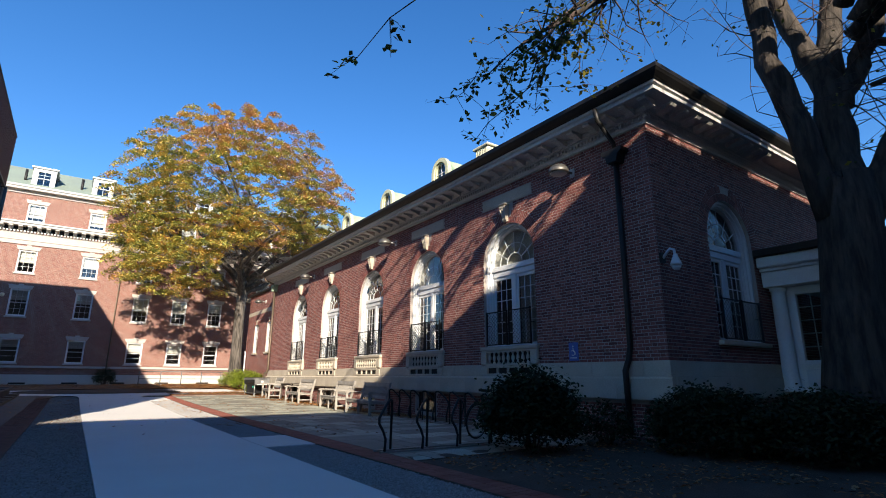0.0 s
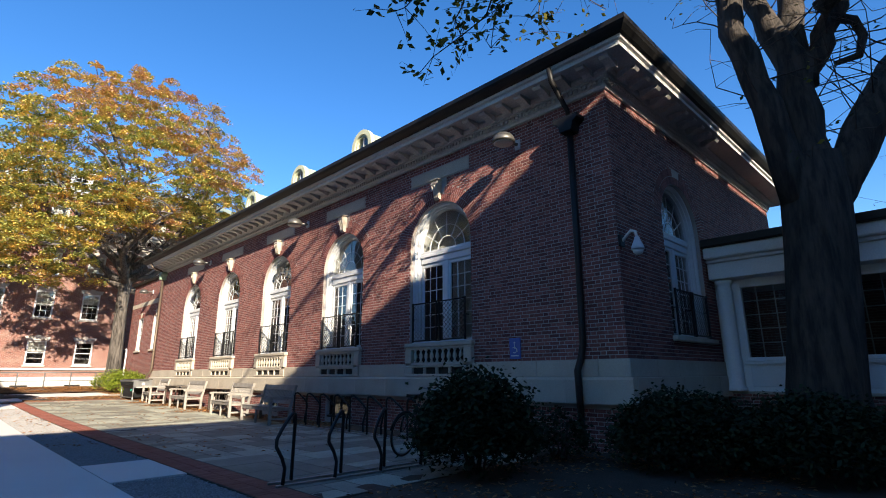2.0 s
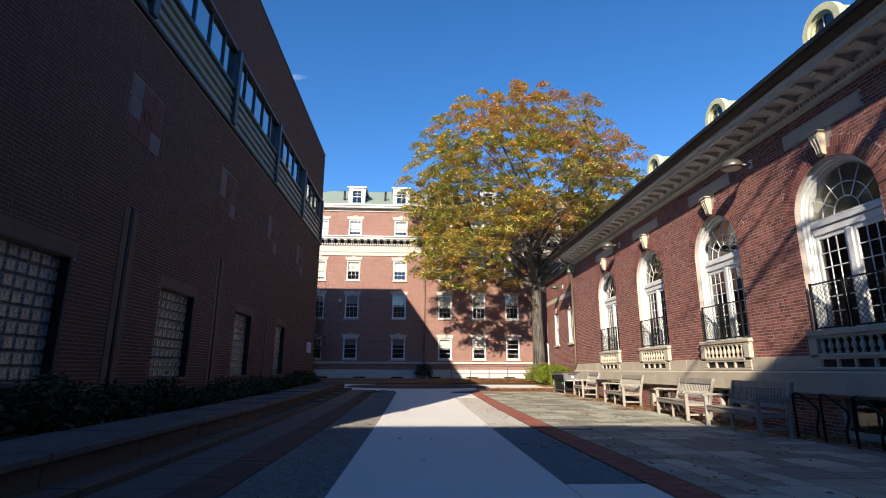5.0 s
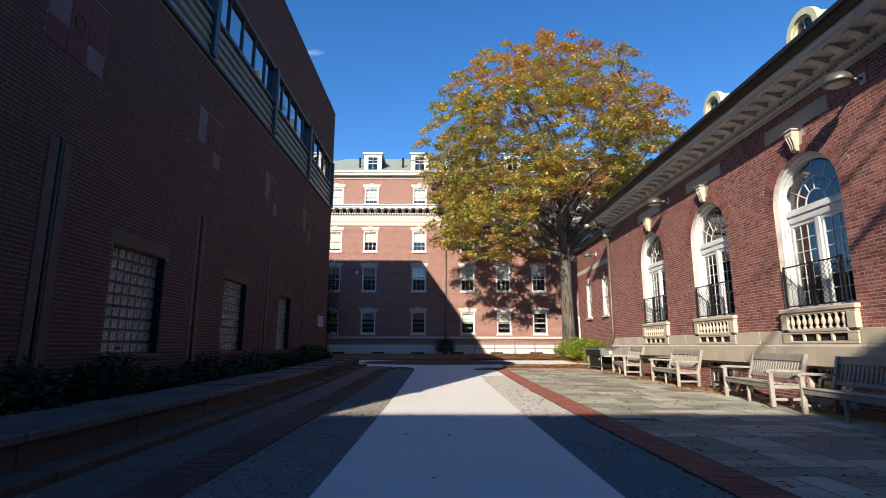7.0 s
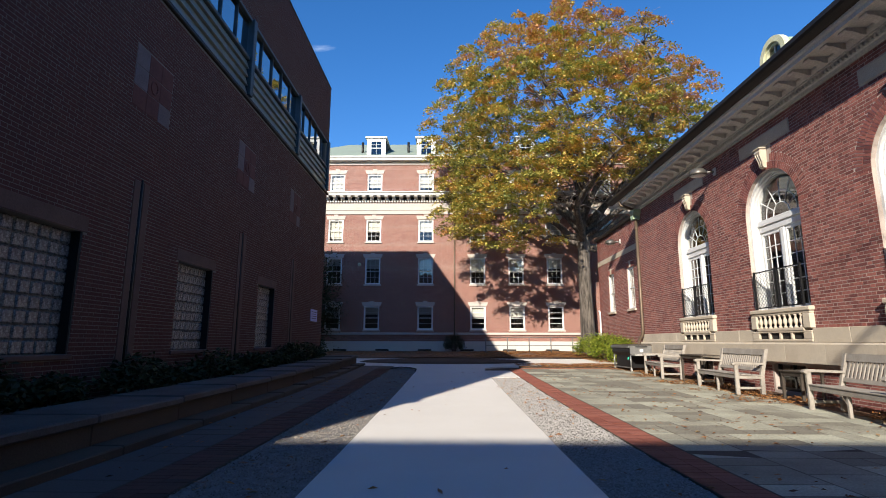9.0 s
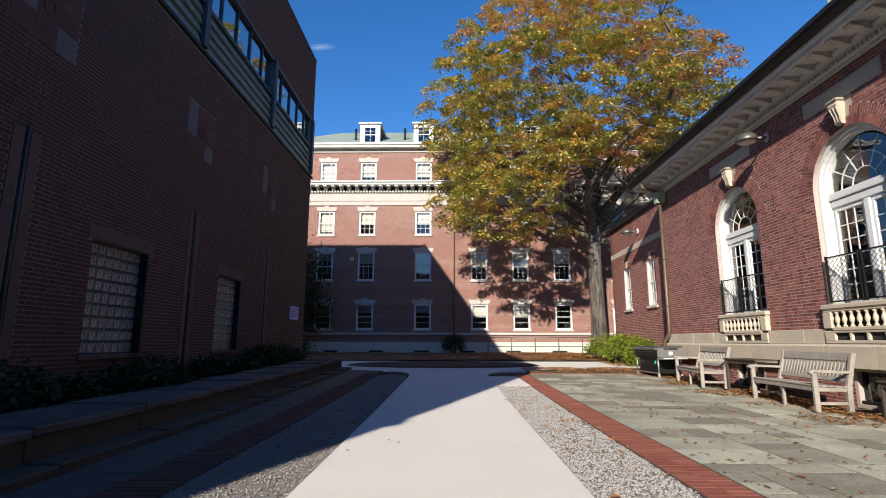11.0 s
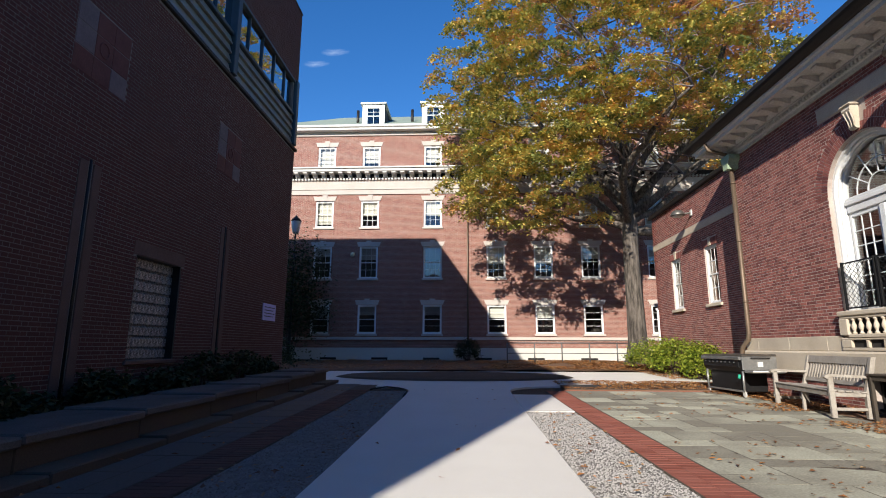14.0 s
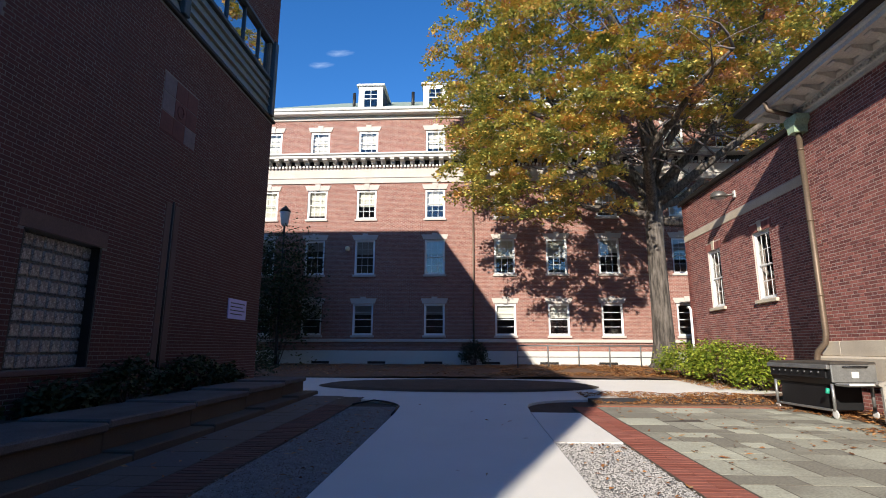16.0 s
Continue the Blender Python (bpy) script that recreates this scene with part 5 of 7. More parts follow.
for x in (-3.63, 0.0, 3.6, 7.2, 10.8, 14.4):
    f = Mesh().box(x - 0.66, x + 0.66, FY + 0.15, FY + 2.6, 14.3, 15.75)
    d = part("dormer", f, M_SLATE, hall, "white roof dormer with a sash window")
    part("front", Mesh().cbox(x - 0.68, x - 0.36, FY + 0.1, FY + 0.16, 14.3, 15.72, 0.01).cbox(x + 0.36, x + 0.68, FY + 0.1, FY + 0.16, 14.3, 15.72, 0.01).cbox(x - 0.36, x + 0.36, FY + 0.1, FY + 0.16, 14.3, 14.5, 0.01).cbox(x - 0.36, x + 0.36, FY + 0.1, FY + 0.16, 15.5, 15.72, 0.01), M_WHITE, d)
    part("roof_slab", Mesh().cbox(x - 0.8, x + 0.8, FY - 0.02, FY + 2.7, 15.74, 15.86, 0.03), M_WHITE, d)
    part("sash", Mesh().box(x - 0.36, x + 0.36, FY + 0.125, FY + 0.15, 14.98, 15.03).box(x - 0.012, x + 0.012, FY + 0.125, FY + 0.148, 14.5, 15.5).box(x - 0.36, x + 0.36, FY + 0.126, FY + 0.148, 15.25, 15.27), M_WHITE, d)
    part("pane", Mesh().add([(x - 0.36, FY + 0.14, 14.5), (x + 0.36, FY + 0.14, 14.5), (x + 0.36, FY + 0.14, 15.5), (x - 0.36, FY + 0.14, 15.5)], [(0, 1, 2, 3)]), M_GLASS, d)
for x in (-4.75, -1.35, 6.0):
    part("vent_pipe", Mesh().tube([(x, FY + 0.9, 14.6), (x, FY + 0.9, 15.75)], 0.09, 8), M_DARKMETAL, hroof)
rng = random.Random(11)
for r, (za, zb) in enumerate(FROWS):
    for x in FW:
        bl = rng.choice((0.98, 0.75, 0.98, 0.55, 0.85)) if r >= 2 else rng.choice((0.4, 0.55, 0.3) if r else (0.0, 0.35, 0.45))
        win = sash_window(hall, lambda u, d, v, x=x, za=za: (x + u, FY + d, za + v), 1.06, zb - za, rows=2, cols=3 if r != 0 else 1, blind=bl)
        part("sill", Mesh().cbox(x - 0.6, x + 0.6, FY - 0.08, FY + 0.06, za - 0.11, za - 0.001, 0.01), hall_stone, win)
        lint = Mesh().prism([(x - 0.6, zb + 0.002), (x + 0.6, zb + 0.002), (x + 0.7, zb + 0.27), (x - 0.7, zb + 0.27)], "y", FY - 0.035, FY + 0.01)
        lint.prism([(x - 0.1, zb + 0.0), (x + 0.1, zb + 0.0), (x + 0.15, zb + 0.35), (x - 0.15, zb + 0.35)], "y", FY - 0.06, FY + 0.01)
        part("lintel", lint, hall_stone, win)
part("downpipe", Mesh().tube([(2.02, FY - 0.1, 1.4), (2.02, FY - 0.1, 9.9)], 0.04, 8), M_BRONZE, hall)
part("wall_light", Mesh().lathe([(0.05, 6.3), (0.12, 6.35), (0.12, 6.5), (0.05, 6.55)], -4.55, FY - 0.12, 10), M_CREAM, hall)


# ---- paving pieces ----
def flags(x0, x1, y0, y1, parent, seed, unit=0.34, name="flagstone", mat=None):
    """Random rectangular flagstones on a coarse grid, each a piece with open joints."""
    rng = random.Random(seed)
    nx, ny = round((x1 - x0) / unit), round((y1 - y0) / unit)
    ux, uy = (x1 - x0) / nx, (y1 - y0) / ny
    taken = [[False] * nx for _ in range(ny)]
    for j in range(ny):
        for i in range(nx):
            if taken[j][i]:
                continue
            for w, h in rng.sample([(2, 2), (2, 1), (1, 1), (1, 2), (2, 1), (3, 2), (2, 1), (2, 2)], 8) + [(1, 1)]:
                if i + w <= nx and j + h <= ny and not any(taken[b][a] for b in range(j, j + h) for a in range(i, i + w)):
                    break
            for b in range(j, j + h):
                for a in range(i, i + w):
                    taken[b][a] = True
            key = f"flag_{w}_{h}_{round(ux, 3)}_{round(uy, 3)}"
            stone = mat or M_FLAG
            st = part(name, shared(key, lambda: Mesh().box(0.008, w * ux - 0.008, 0.008, h * uy - 0.008, -0.05, 0), stone), None, parent)
            ya = y0 + j * uy
            tilt = math.degrees(math.atan2(ground_z(ya + h * uy) - ground_z(ya), h * uy))
            st.matrix_basis = pose(x0 + i * ux, ya, ground_z(ya) + rng.uniform(-0.0008, 0.0008), tilt + rng.uniform(-0.03, 0.03), rng.uniform(-0.05, 0.05), 0)


patio = thing("patio", "patio of grey-green bluestone flags with leaf litter", "patio", kind="structure")
part("joint_bed", strip(Mesh(), 4.35, 8.4, 6.6, 29.75, -0.002, 0.06), M_SAND, patio)
flags(4.36, 8.36, 6.62, 29.72, patio, 21)
side_walk = thing("side_walk", "shaded bluestone side walk between kerb and brick edging", "pavement", kind="structure")
part("joint_bed", strip(Mesh(), -1.758, -1.02, -4, 31.2, -0.002, 0.06), M_SAND, side_walk)
flags(-1.75, -1.03, 5, 31.1, side_walk, 22, 0.36, mat=M_FLAG_SHADE)


def paver_rows(parent, x0, x1, y0, y1, near_only):
    n = round((y1 - y0) / 0.108)
    bed = Mesh()
    w = (x1 - x0) / 2
    count = 0
    rng = random.Random(int(y0 * 7 + x0 * 3))
    for k in range(n):
        y = y0 + (y1 - y0) * k / n
        for i in (0, 1):
            dz = rng.uniform(-0.0012, 0.0012)
            if near_only and 16.5 < y < 32.7 and count < 300:
                p = part("brick", shared("paver", lambda: Mesh().box(0.003, w - 0.003, 0.003, 0.104, -0.05, 0), M_PAVER), None, parent)
                p.location = (x0 + i * w, y, ground_z(y) + 0.002 + dz)
                count += 1
            else:
                z = ground_z(y) + 0.002 + dz
                bed.box(x0 + i * w + 0.003, x0 + (i + 1) * w - 0.003, y + 0.003, y + 0.104, z - 0.04, z)
    part("bricks", bed, M_PAVER_J if near_only else M_PAVER_SHADE, parent, kind="stuff")


# darker copy of the paver colour that carries the left strip's shade
M_PAVER_SHADE = material("shaded_paver_rows", (0.13, 0.06, 0.045), 0.9, vary=0.4, scale=2, fine=80, bump=0.25, island=0.8, tint=(0.07, 0.04, 0.034))
M_PAVER_J = material("paver_brick_rows", (0.28, 0.097, 0.07), 0.85, vary=0.3, scale=2, fine=80, bump=0.25, island=0.8, tint=(0.2, 0.055, 0.035))
edge_r = thing("brick_edging", "red brick edging strip between gravel and patio", "brick edging", kind="structure")
part("joint_bed", strip(Mesh(), 3.882, 4.348, -6, 29.75, -0.002, 0.05), M_SAND, edge_r)
paver_rows(edge_r, 3.89, 4.34, -2, 29.72, True)
edge_l = thing("brick_edging", "dull red brick edging, shade in its colour, beside the gravel", "brick edging", kind="structure")
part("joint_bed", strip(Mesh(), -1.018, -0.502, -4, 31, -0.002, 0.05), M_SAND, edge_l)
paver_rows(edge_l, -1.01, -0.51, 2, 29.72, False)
m = strip(Mesh(), 4.36, 9.0, 29.74, 29.85, 0.01)
part("bricks", m, M_PAVER_J, edge_r)


# ---- benches ----
def bench():
    b = thing("garden_bench", "weathered grey teak garden bench with slatted back", "bench", "benches along the wall")
    L, D, H = 1.07, 0.56, 0.98
    # front is -x, length along y, back legs at +x
    for s in (-1, 1):
        y = s * (L - 0.04)
        part("leg", Mesh().cbox(-0.04, 0.04, y - 0.035, y + 0.035, 0, 0.66, 0.01), M_TEAK, b)
        leg = Mesh()
        prof = [(D - 0.08, 0), (D, 0), (D + 0.01, 0.42), (D + 0.14, H), (D + 0.07, H), (D - 0.07, 0.42)]
        leg.prism([(x, z) for x, z in prof], "y", y - 0.035, y + 0.035)
        part("back_post", leg, M_TEAK, b)
        part("armrest", Mesh().prism([(-0.1, 0.655), (-0.06, 0.625), (-0.02, 0.66), (D + 0.02, 0.64), (D + 0.02, 0.68), (0.0, 0.705), (-0.08, 0.69)], "y", y - 0.05, y + 0.05), M_TEAK, b)
        part("side_rail", Mesh().cbox(0.04, D - 0.07, y - 0.02, y + 0.02, 0.12, 0.17, 0.006), M_TEAK, b)
        part("side_rail", Mesh().cbox(0.04, D - 0.05, y - 0.02, y + 0.02, 0.34, 0.41, 0.006), M_TEAK, b)
    for k in range(5):
        x = -0.03 + 0.112 * k
        part("seat_slat", Mesh().cbox(x, x + 0.095, -L + 0.0, L - 0.0, 0.425 - 0.006 * k, 0.45 - 0.006 * k, 0.006), M_TEAK, b)
    part("apron", Mesh().cbox(-0.02, 0.015, -L + 0.07, L - 0.07, 0.34, 0.42, 0.006), M_TEAK, b)
    part("top_rail", Mesh().prism([(D + 0.06, H - 0.13), (D + 0.1, H - 0.14), (D + 0.135, H - 0.01), (D + 0.09, H)], "y", -L + 0.075, L - 0.075), M_TEAK, b)
    part("low_rail", Mesh().prism([(D - 0.03, 0.5), (D + 0.0, 0.49), (D + 0.02, 0.56), (D - 0.01, 0.57)], "y", -L + 0.075, L - 0.075), M_TEAK, b)
    n = 19
    for k in range(n):
        y = -L + 0.16 + (2 * L - 0.32) * k / (n - 1)
        part("back_slat", shared("back_slat", lambda: Mesh().prism([(D - 0.015, 0.55), (D + 0.005, 0.545), (D + 0.095, H - 0.135), (D + 0.075, H - 0.13)], "y", -0.024, 0.024), M_TEAK), None, b).location = (0, y, 0)
    part("middle_leg", Mesh().cbox(0.0, 0.05, -0.03, 0.03, 0, 0.42, 0.008).cbox(0.05, D - 0.05, -0.02, 0.02, 0.35, 0.41, 0.006), M_TEAK, b)
    return b


first = bench()
first.matrix_basis = pose(8.08, 26.55, ground_z(26.55), 0, 0, -8)
for x, y, a in ((8.1, 22.75, -4), (7.98, 18.5, -7), (7.78, 15.62, -5)):
    copy_thing(first, pose(x, y, ground_z(y), 0, 0, a))

# side table and picnic table against the wall
M_DARKWOOD = material("dark_wood", (0.07, 0.055, 0.042), 0.7, vary=0.4, scale=4, fine=60, bump=0.2)


def small_table(x, y, w, d, h):
    t = thing("side_table", "dark weathered slatted side table by the wall", "table", at=(x, y, ground_z(y) - 0.01))
    for k in range(5):
        xx = -w / 2 + w * k / 5
        part("slat", Mesh().cbox(xx + 0.004, xx + w / 5 - 0.004, -d / 2, d / 2, h - 0.03, h, 0.005), M_DARKWOOD, t)
    for sx in (-1, 1):
        for sy in (-1, 1):
            part("leg", Mesh().cbox(sx * (w / 2 - 0.05) - 0.025, sx * (w / 2 - 0.05) + 0.025, sy * (d / 2 - 0.06) - 0.025, sy * (d / 2 - 0.06) + 0.025, 0, h - 0.03, 0.006), M_DARKWOOD, t)
    part("apron", Mesh().cbox(-w / 2 + 0.03, -w / 2 + 0.05, -d / 2 + 0.09, d / 2 - 0.09, h - 0.11, h - 0.03, 0.004), M_DARKWOOD, t)


small_table(8.72, 24.75, 0.62, 1.3, 0.76)
small_table(8.8, 20.75, 0.5, 0.7, 0.6)

# ---- wheeled barbecues ----
M_STEEL = material("worn_steel", (0.36, 0.36, 0.35), 0.42, 0.75, vary=0.3, scale=5, fine=40, bump=0.08)
M_BLACKSTEEL = material("black_steel", (0.02, 0.02, 0.021), 0.45, 0.4, vary=0.3, scale=5, fine=40, bump=0.08)
M_RUST = material("worn_lid", (0.1, 0.085, 0.07), 0.6, 0.4, vary=0.5, scale=6, fine=50, bump=0.2, tint=(0.05, 0.045, 0.04))
M_RUBBER = material("pale_caster", (0.62, 0.60, 0.56), 0.6, vary=0.2, scale=8, fine=50, bump=0.05)
M_GREENP = material("green_plastic", (0.02, 0.32, 0.2), 0.5, vary=0.1, scale=8, fine=50, bump=0.02)


def barbecue(x, y, L=1.62, turn=0):
    g = thing("barbecue", "dark steel wheeled gas barbecue with flat lid and folding shelf", "barbecue", at=(x, y, ground_z(y)), turn=turn)
    W = 0.78
    body = Mesh().prism([(0.0, 0.66), (0.06, 0.56), (W, 0.56), (W, 0.9), (0.0, 0.9)], "y", 0.02, L)
    part("firebox", body, M_BLACKSTEEL, g)
    part("lid", Mesh().prism([(-0.02, 0.905), (W + 0.02, 0.905), (W + 0.0, 0.95), (0.02, 0.94)], "y", 0, L + 0.02), M_RUST, g)
    part("front_rail", Mesh().cbox(-0.06, 0.0, 0.0, L + 0.02, 0.82, 0.9, 0.012), M_STEEL, g)
    for k in range(8):
        yy = 0.25 + (L - 0.4) * k / 7
        knob = Mesh().lathe([(0.028, 0), (0.03, 0.02), (0.02, 0.035)], 0, 0, 10)
        km = Mesh().add([(-0.02 - z, yy + px, 0.76 + py) for px, py, z in knob.v], knob.f)
        part("knob", km, M_IRON, g)
    part("control_panel", Mesh().cbox(-0.02, 0.02, 0.1, L - 0.02, 0.66, 0.82, 0.01), M_BLACKSTEEL, g)
    part("end_panel", Mesh().cbox(0.0, W, -0.02, 0.02, 0.6, 0.9, 0.012), M_STEEL, g, "dull steel end panel")
    part("end_handle", Mesh().tube([(0.2, -0.02, 0.86), (0.2, -0.06, 0.87), (0.6, -0.06, 0.87), (0.6, -0.02, 0.86)], 0.012, 6), M_BLACKSTEEL, g)
    part("label_plate", Mesh().box(0.34, 0.46, -0.026, -0.02, 0.68, 0.78), M_RUBBER, g)
    shelf = part("shelf", Mesh().cbox(0.02, W - 0.04, -0.34, -0.02, 0.55, 0.6, 0.015), M_STEEL, g, "folding steel shelf")
    part("shelf_edge", Mesh().tube([(0.02, -0.34, 0.585), (W - 0.04, -0.34, 0.585)], 0.02, 8), M_RUBBER, shelf)
    part("skirt", Mesh().cbox(0.1, W - 0.08, 0.25, L - 0.12, 0.12, 0.56, 0.01), M_BLACKSTEEL, g)
    part("brace", Mesh().cbox(0.02, 0.06, 0.1, L - 0.05, 0.12, 0.16, 0.006), M_STEEL, g)
    for sx, sy in ((0.04, 0.06), (W - 0.06, 0.06), (0.04, L - 0.06), (W - 0.06, L - 0.06)):
        leg = part("leg", Mesh().tube([(sx, sy, 0.13), (sx, sy, 0.58)], 0.026, 8), M_STEEL, g)
        part("caster", Mesh().add([(sx + px * 0.4, sy + z0, 0.075 + py) for px, py, z0 in [(c[2] * 1.0, c[1], c[0]) for c in Mesh().lathe([(0.05, -0.02), (0.072, -0.018), (0.075, 0), (0.072, 0.018), (0.05, 0.02)], 0, 0, 16).v]], Mesh().lathe([(0.05, -0.02), (0.072, -0.018), (0.075, 0), (0.072, 0.018), (0.05, 0.02)], 0, 0, 16).f, True), M_RUBBER, leg)
    part("hose_cap", Mesh().tube([(-0.03, 0.08, 0.5), (-0.06, 0.06, 0.42)], 0.03, 8), M_GREENP, g)
    return g


barbecue(8.02, 28.42, 1.6, 4)


# ---- bicycle stands ----
def bike_rack(x, y, turn, n, pitch):
    r = thing("bicycle_rack", "black tubular steel bicycle rack on a base rail", "bicycle rack", "bicycle racks", at=(x, y, 0.0), turn=turn)
    for s in (-0.11, 0.11):
        part("base_rail", Mesh().cbox(-0.08, pitch * (n - 1) + 0.4, s - 0.02, s + 0.02, 0.0, 0.025, 0.004), M_STEEL, r, "bare steel base rail")
    for k in range(n):
        lp = [(0, -0.11, 0.02), (0.015, -0.11, 0.2), (-0.03, -0.11, 0.32), (-0.1, -0.1, 0.44), (-0.1, -0.1, 0.52), (-0.03, -0.06, 0.62), (0.1, 0.02, 0.75), (0.16, 0.06, 0.79), (0.205, 0.1, 0.78), (0.22, 0.11, 0.73), (0.21, 0.11, 0.02)]
        part("hoop", shared("hoop", lambda: Mesh().tube(lp, 0.022, 8), M_IRON), None, r).location = (pitch * k, 0, 0)
    return r


bike_rack(4.33, 7.6, -3, 5, 0.68)
bike_rack(8.05, 9.3, 86, 8, 0.71)


def bicycle(x, y, turn):
    """A town bicycle, length along x, leaning a little in its stand."""
    b = thing("bicycle", "dark city bicycle with bare steel parts parked at the rack", "bicycle", at=(x, y, 0.0), turn=turn)
    b.matrix_basis = pose(x, y, 0.004, 4, 0, turn)

    def ring(cx, r, th):
        return [(cx + r * math.cos(a * math.pi / 14), 0, 0.33 + r * math.sin(a * math.pi / 14)) for a in range(29)]

    for cx in (0.0, 1.02):
        w = part("wheel", Mesh().tube(ring(cx, 0.29, 0), 0.011, 6), M_STEEL, b, "spoked wheel with a steel rim")
        part("tyre", Mesh().tube(ring(cx, 0.312, 0), 0.018, 8), M_IRON, w, "black rubber tyre")
        part("hub", Mesh().tube([(cx, -0.05, 0.33), (cx, 0.05, 0.33)], 0.025, 8), M_STEEL, w)
        for k in range(14):
            a = k * math.pi / 7
            part("spoke", Mesh().tube([(cx, 0.02 * (-1) ** k, 0.33), (cx + 0.29 * math.cos(a), 0, 0.33 + 0.29 * math.sin(a))], 0.0015, 4), M_STEEL, w)
        part("mudguard", Mesh().tube([(cx + 0.345 * math.cos(a), 0, 0.33 + 0.345 * math.sin(a)) for a in (0.5, 0.9, 1.3, 1.7, 2.1, 2.5, 2.9)], 0.02, 6), M_IRON, b)
    tubes = [[(0.43, 0, 0.29), (0.3, 0, 0.78)], [(0.43, 0, 0.29), (0.84, 0, 0.68)], [(0.33, 0, 0.68), (0.83, 0, 0.76)], [(0.86, 0, 0.6), (0.81, 0, 0.86)]]
    for q in tubes:
        part("frame_tube", Mesh().tube(q, 0.017, 8), M_DARKMETAL, b)
    for s in (-0.05, 0.05):
        part("stay", Mesh().tube([(0, s, 0.33), (0.43, s * 0.7, 0.29)], 0.009, 6), M_DARKMETAL, b)
        part("stay", Mesh().tube([(0, s, 0.33), (0.32, s * 0.4, 0.7)], 0.009, 6), M_DARKMETAL, b)
        part("fork", Mesh().tube([(1.02, s, 0.33), (0.95, s, 0.42), (0.87, s * 0.6, 0.6)], 0.011, 6), M_DARKMETAL, b)
        part("crank", Mesh().tube([(0.43, s * 1.3, 0.29), (0.43 + s * 3.2, s * 1.3, 0.29 - s)], 0.01, 6), M_STEEL, b)
        part("pedal", Mesh().cbox(0.43 + s * 3.2 - 0.04, 0.43 + s * 3.2 + 0.04, s * 1.4 - 0.04 + s * 0.6, s * 1.4 + 0.04 + s * 0.6, 0.275 - s, 0.3 - s, 0.005), M_IRON, b)
    part("chainring", Mesh().tube([(0.43, 0.045, 0.29), (0.43, 0.05, 0.29)], 0.09, 20), M_STEEL, b)
    part("seat_post", Mesh().tube([(0.31, 0, 0.75), (0.28, 0, 0.88)], 0.013, 6), M_STEEL, b)
    part("saddle", Mesh().prism([(0.12, -0.09), (0.16, -0.1), (0.3, -0.04), (0.42, -0.02), (0.42, 0.02), (0.3, 0.04), (0.16, 0.1), (0.12, 0.09)], "z", 0.88, 0.93), M_IRON, b, "dark padded saddle")
    part("stem", Mesh().tube([(0.81, 0, 0.85), (0.8, 0, 0.96), (0.86, 0, 0.98)], 0.013, 6), M_STEEL, b)
    part("handlebar", Mesh().tube([(0.7, -0.27, 0.99), (0.8, -0.24, 1.0), (0.86, -0.1, 0.98), (0.86, 0.1, 0.98), (0.8, 0.24, 1.0), (0.7, 0.27, 0.99)], 0.012, 8), M_STEEL, b, "bare steel handlebar")


bicycle(6.72, 8.2, 12)

# ---- rail and hoops before the hall ----
rail = thing("garden_rail", "thin grey pipe rail along the mulch bed", "railing")
gz = ground_z(42.6)
M_PIPE = material("grey_pipe", (0.16, 0.16, 0.16), 0.5, 0.5, vary=0.2, scale=5, fine=40, bump=0.05)
for k in range(6):
    x = 3.95 + 1.35 * k
    part("post", Mesh().tube([(x, 42.6, gz), (x, 42.6, gz + 1.0)], 0.032, 6), M_PIPE, rail)
part("top_rail", Mesh().tube([(3.95, 42.6, gz + 1.0), (10.7, 42.6, gz + 1.0)], 0.032, 6), M_PIPE, rail)
part("mid_rail", Mesh().tube([(3.95, 42.6, gz + 0.5), (10.7, 42.6, gz + 0.5)], 0.02, 6), M_PIPE, rail)

# lantern on a post by the far corner
lp = thing("street_lamp", "dark post lamp with a pale glass lantern", "street lamp", at=(-7.35, 43.4, ground_z(43.4)))
part("post", Mesh().tube([(0, 0, 0), (0, 0, 0.6), (0, 0, 6.8)], [0.11, 0.07, 0.05], 10), M_IRON, lp)
part("lantern", Mesh().lathe([(0.12, 6.8), (0.2, 6.95), (0.27, 7.45), (0.27, 7.5)], 0, 0, 8), M_CAMW, lp)
part("cap", Mesh().lathe([(0.3, 7.5), (0.24, 7.62), (0.1, 7.75), (0.03, 7.85)], 0, 0, 8), M_IRON, lp)

# the single bricks of the wall that the walk passes nearest
single = Mesh().add([(0.004, 0, 0), (0.004, BL, 0), (0.004, BL, BH), (0.004, 0, BH), (-0.004, 0.002, 0.002), (-0.004, BL - 0.002, 0.002), (-0.004, BL - 0.002, BH - 0.002), (-0.004, 0.002, BH - 0.002)],
                    [(4, 7, 6, 5), (0, 4, 5, 1), (1, 5, 6, 2), (2, 6, 7, 3), (3, 7, 4, 0)]).data("brick_single", M_BRICK_ONE)
for a, b, c, d in near:
    part("brick", single, None, library).location = (LX, a, c)


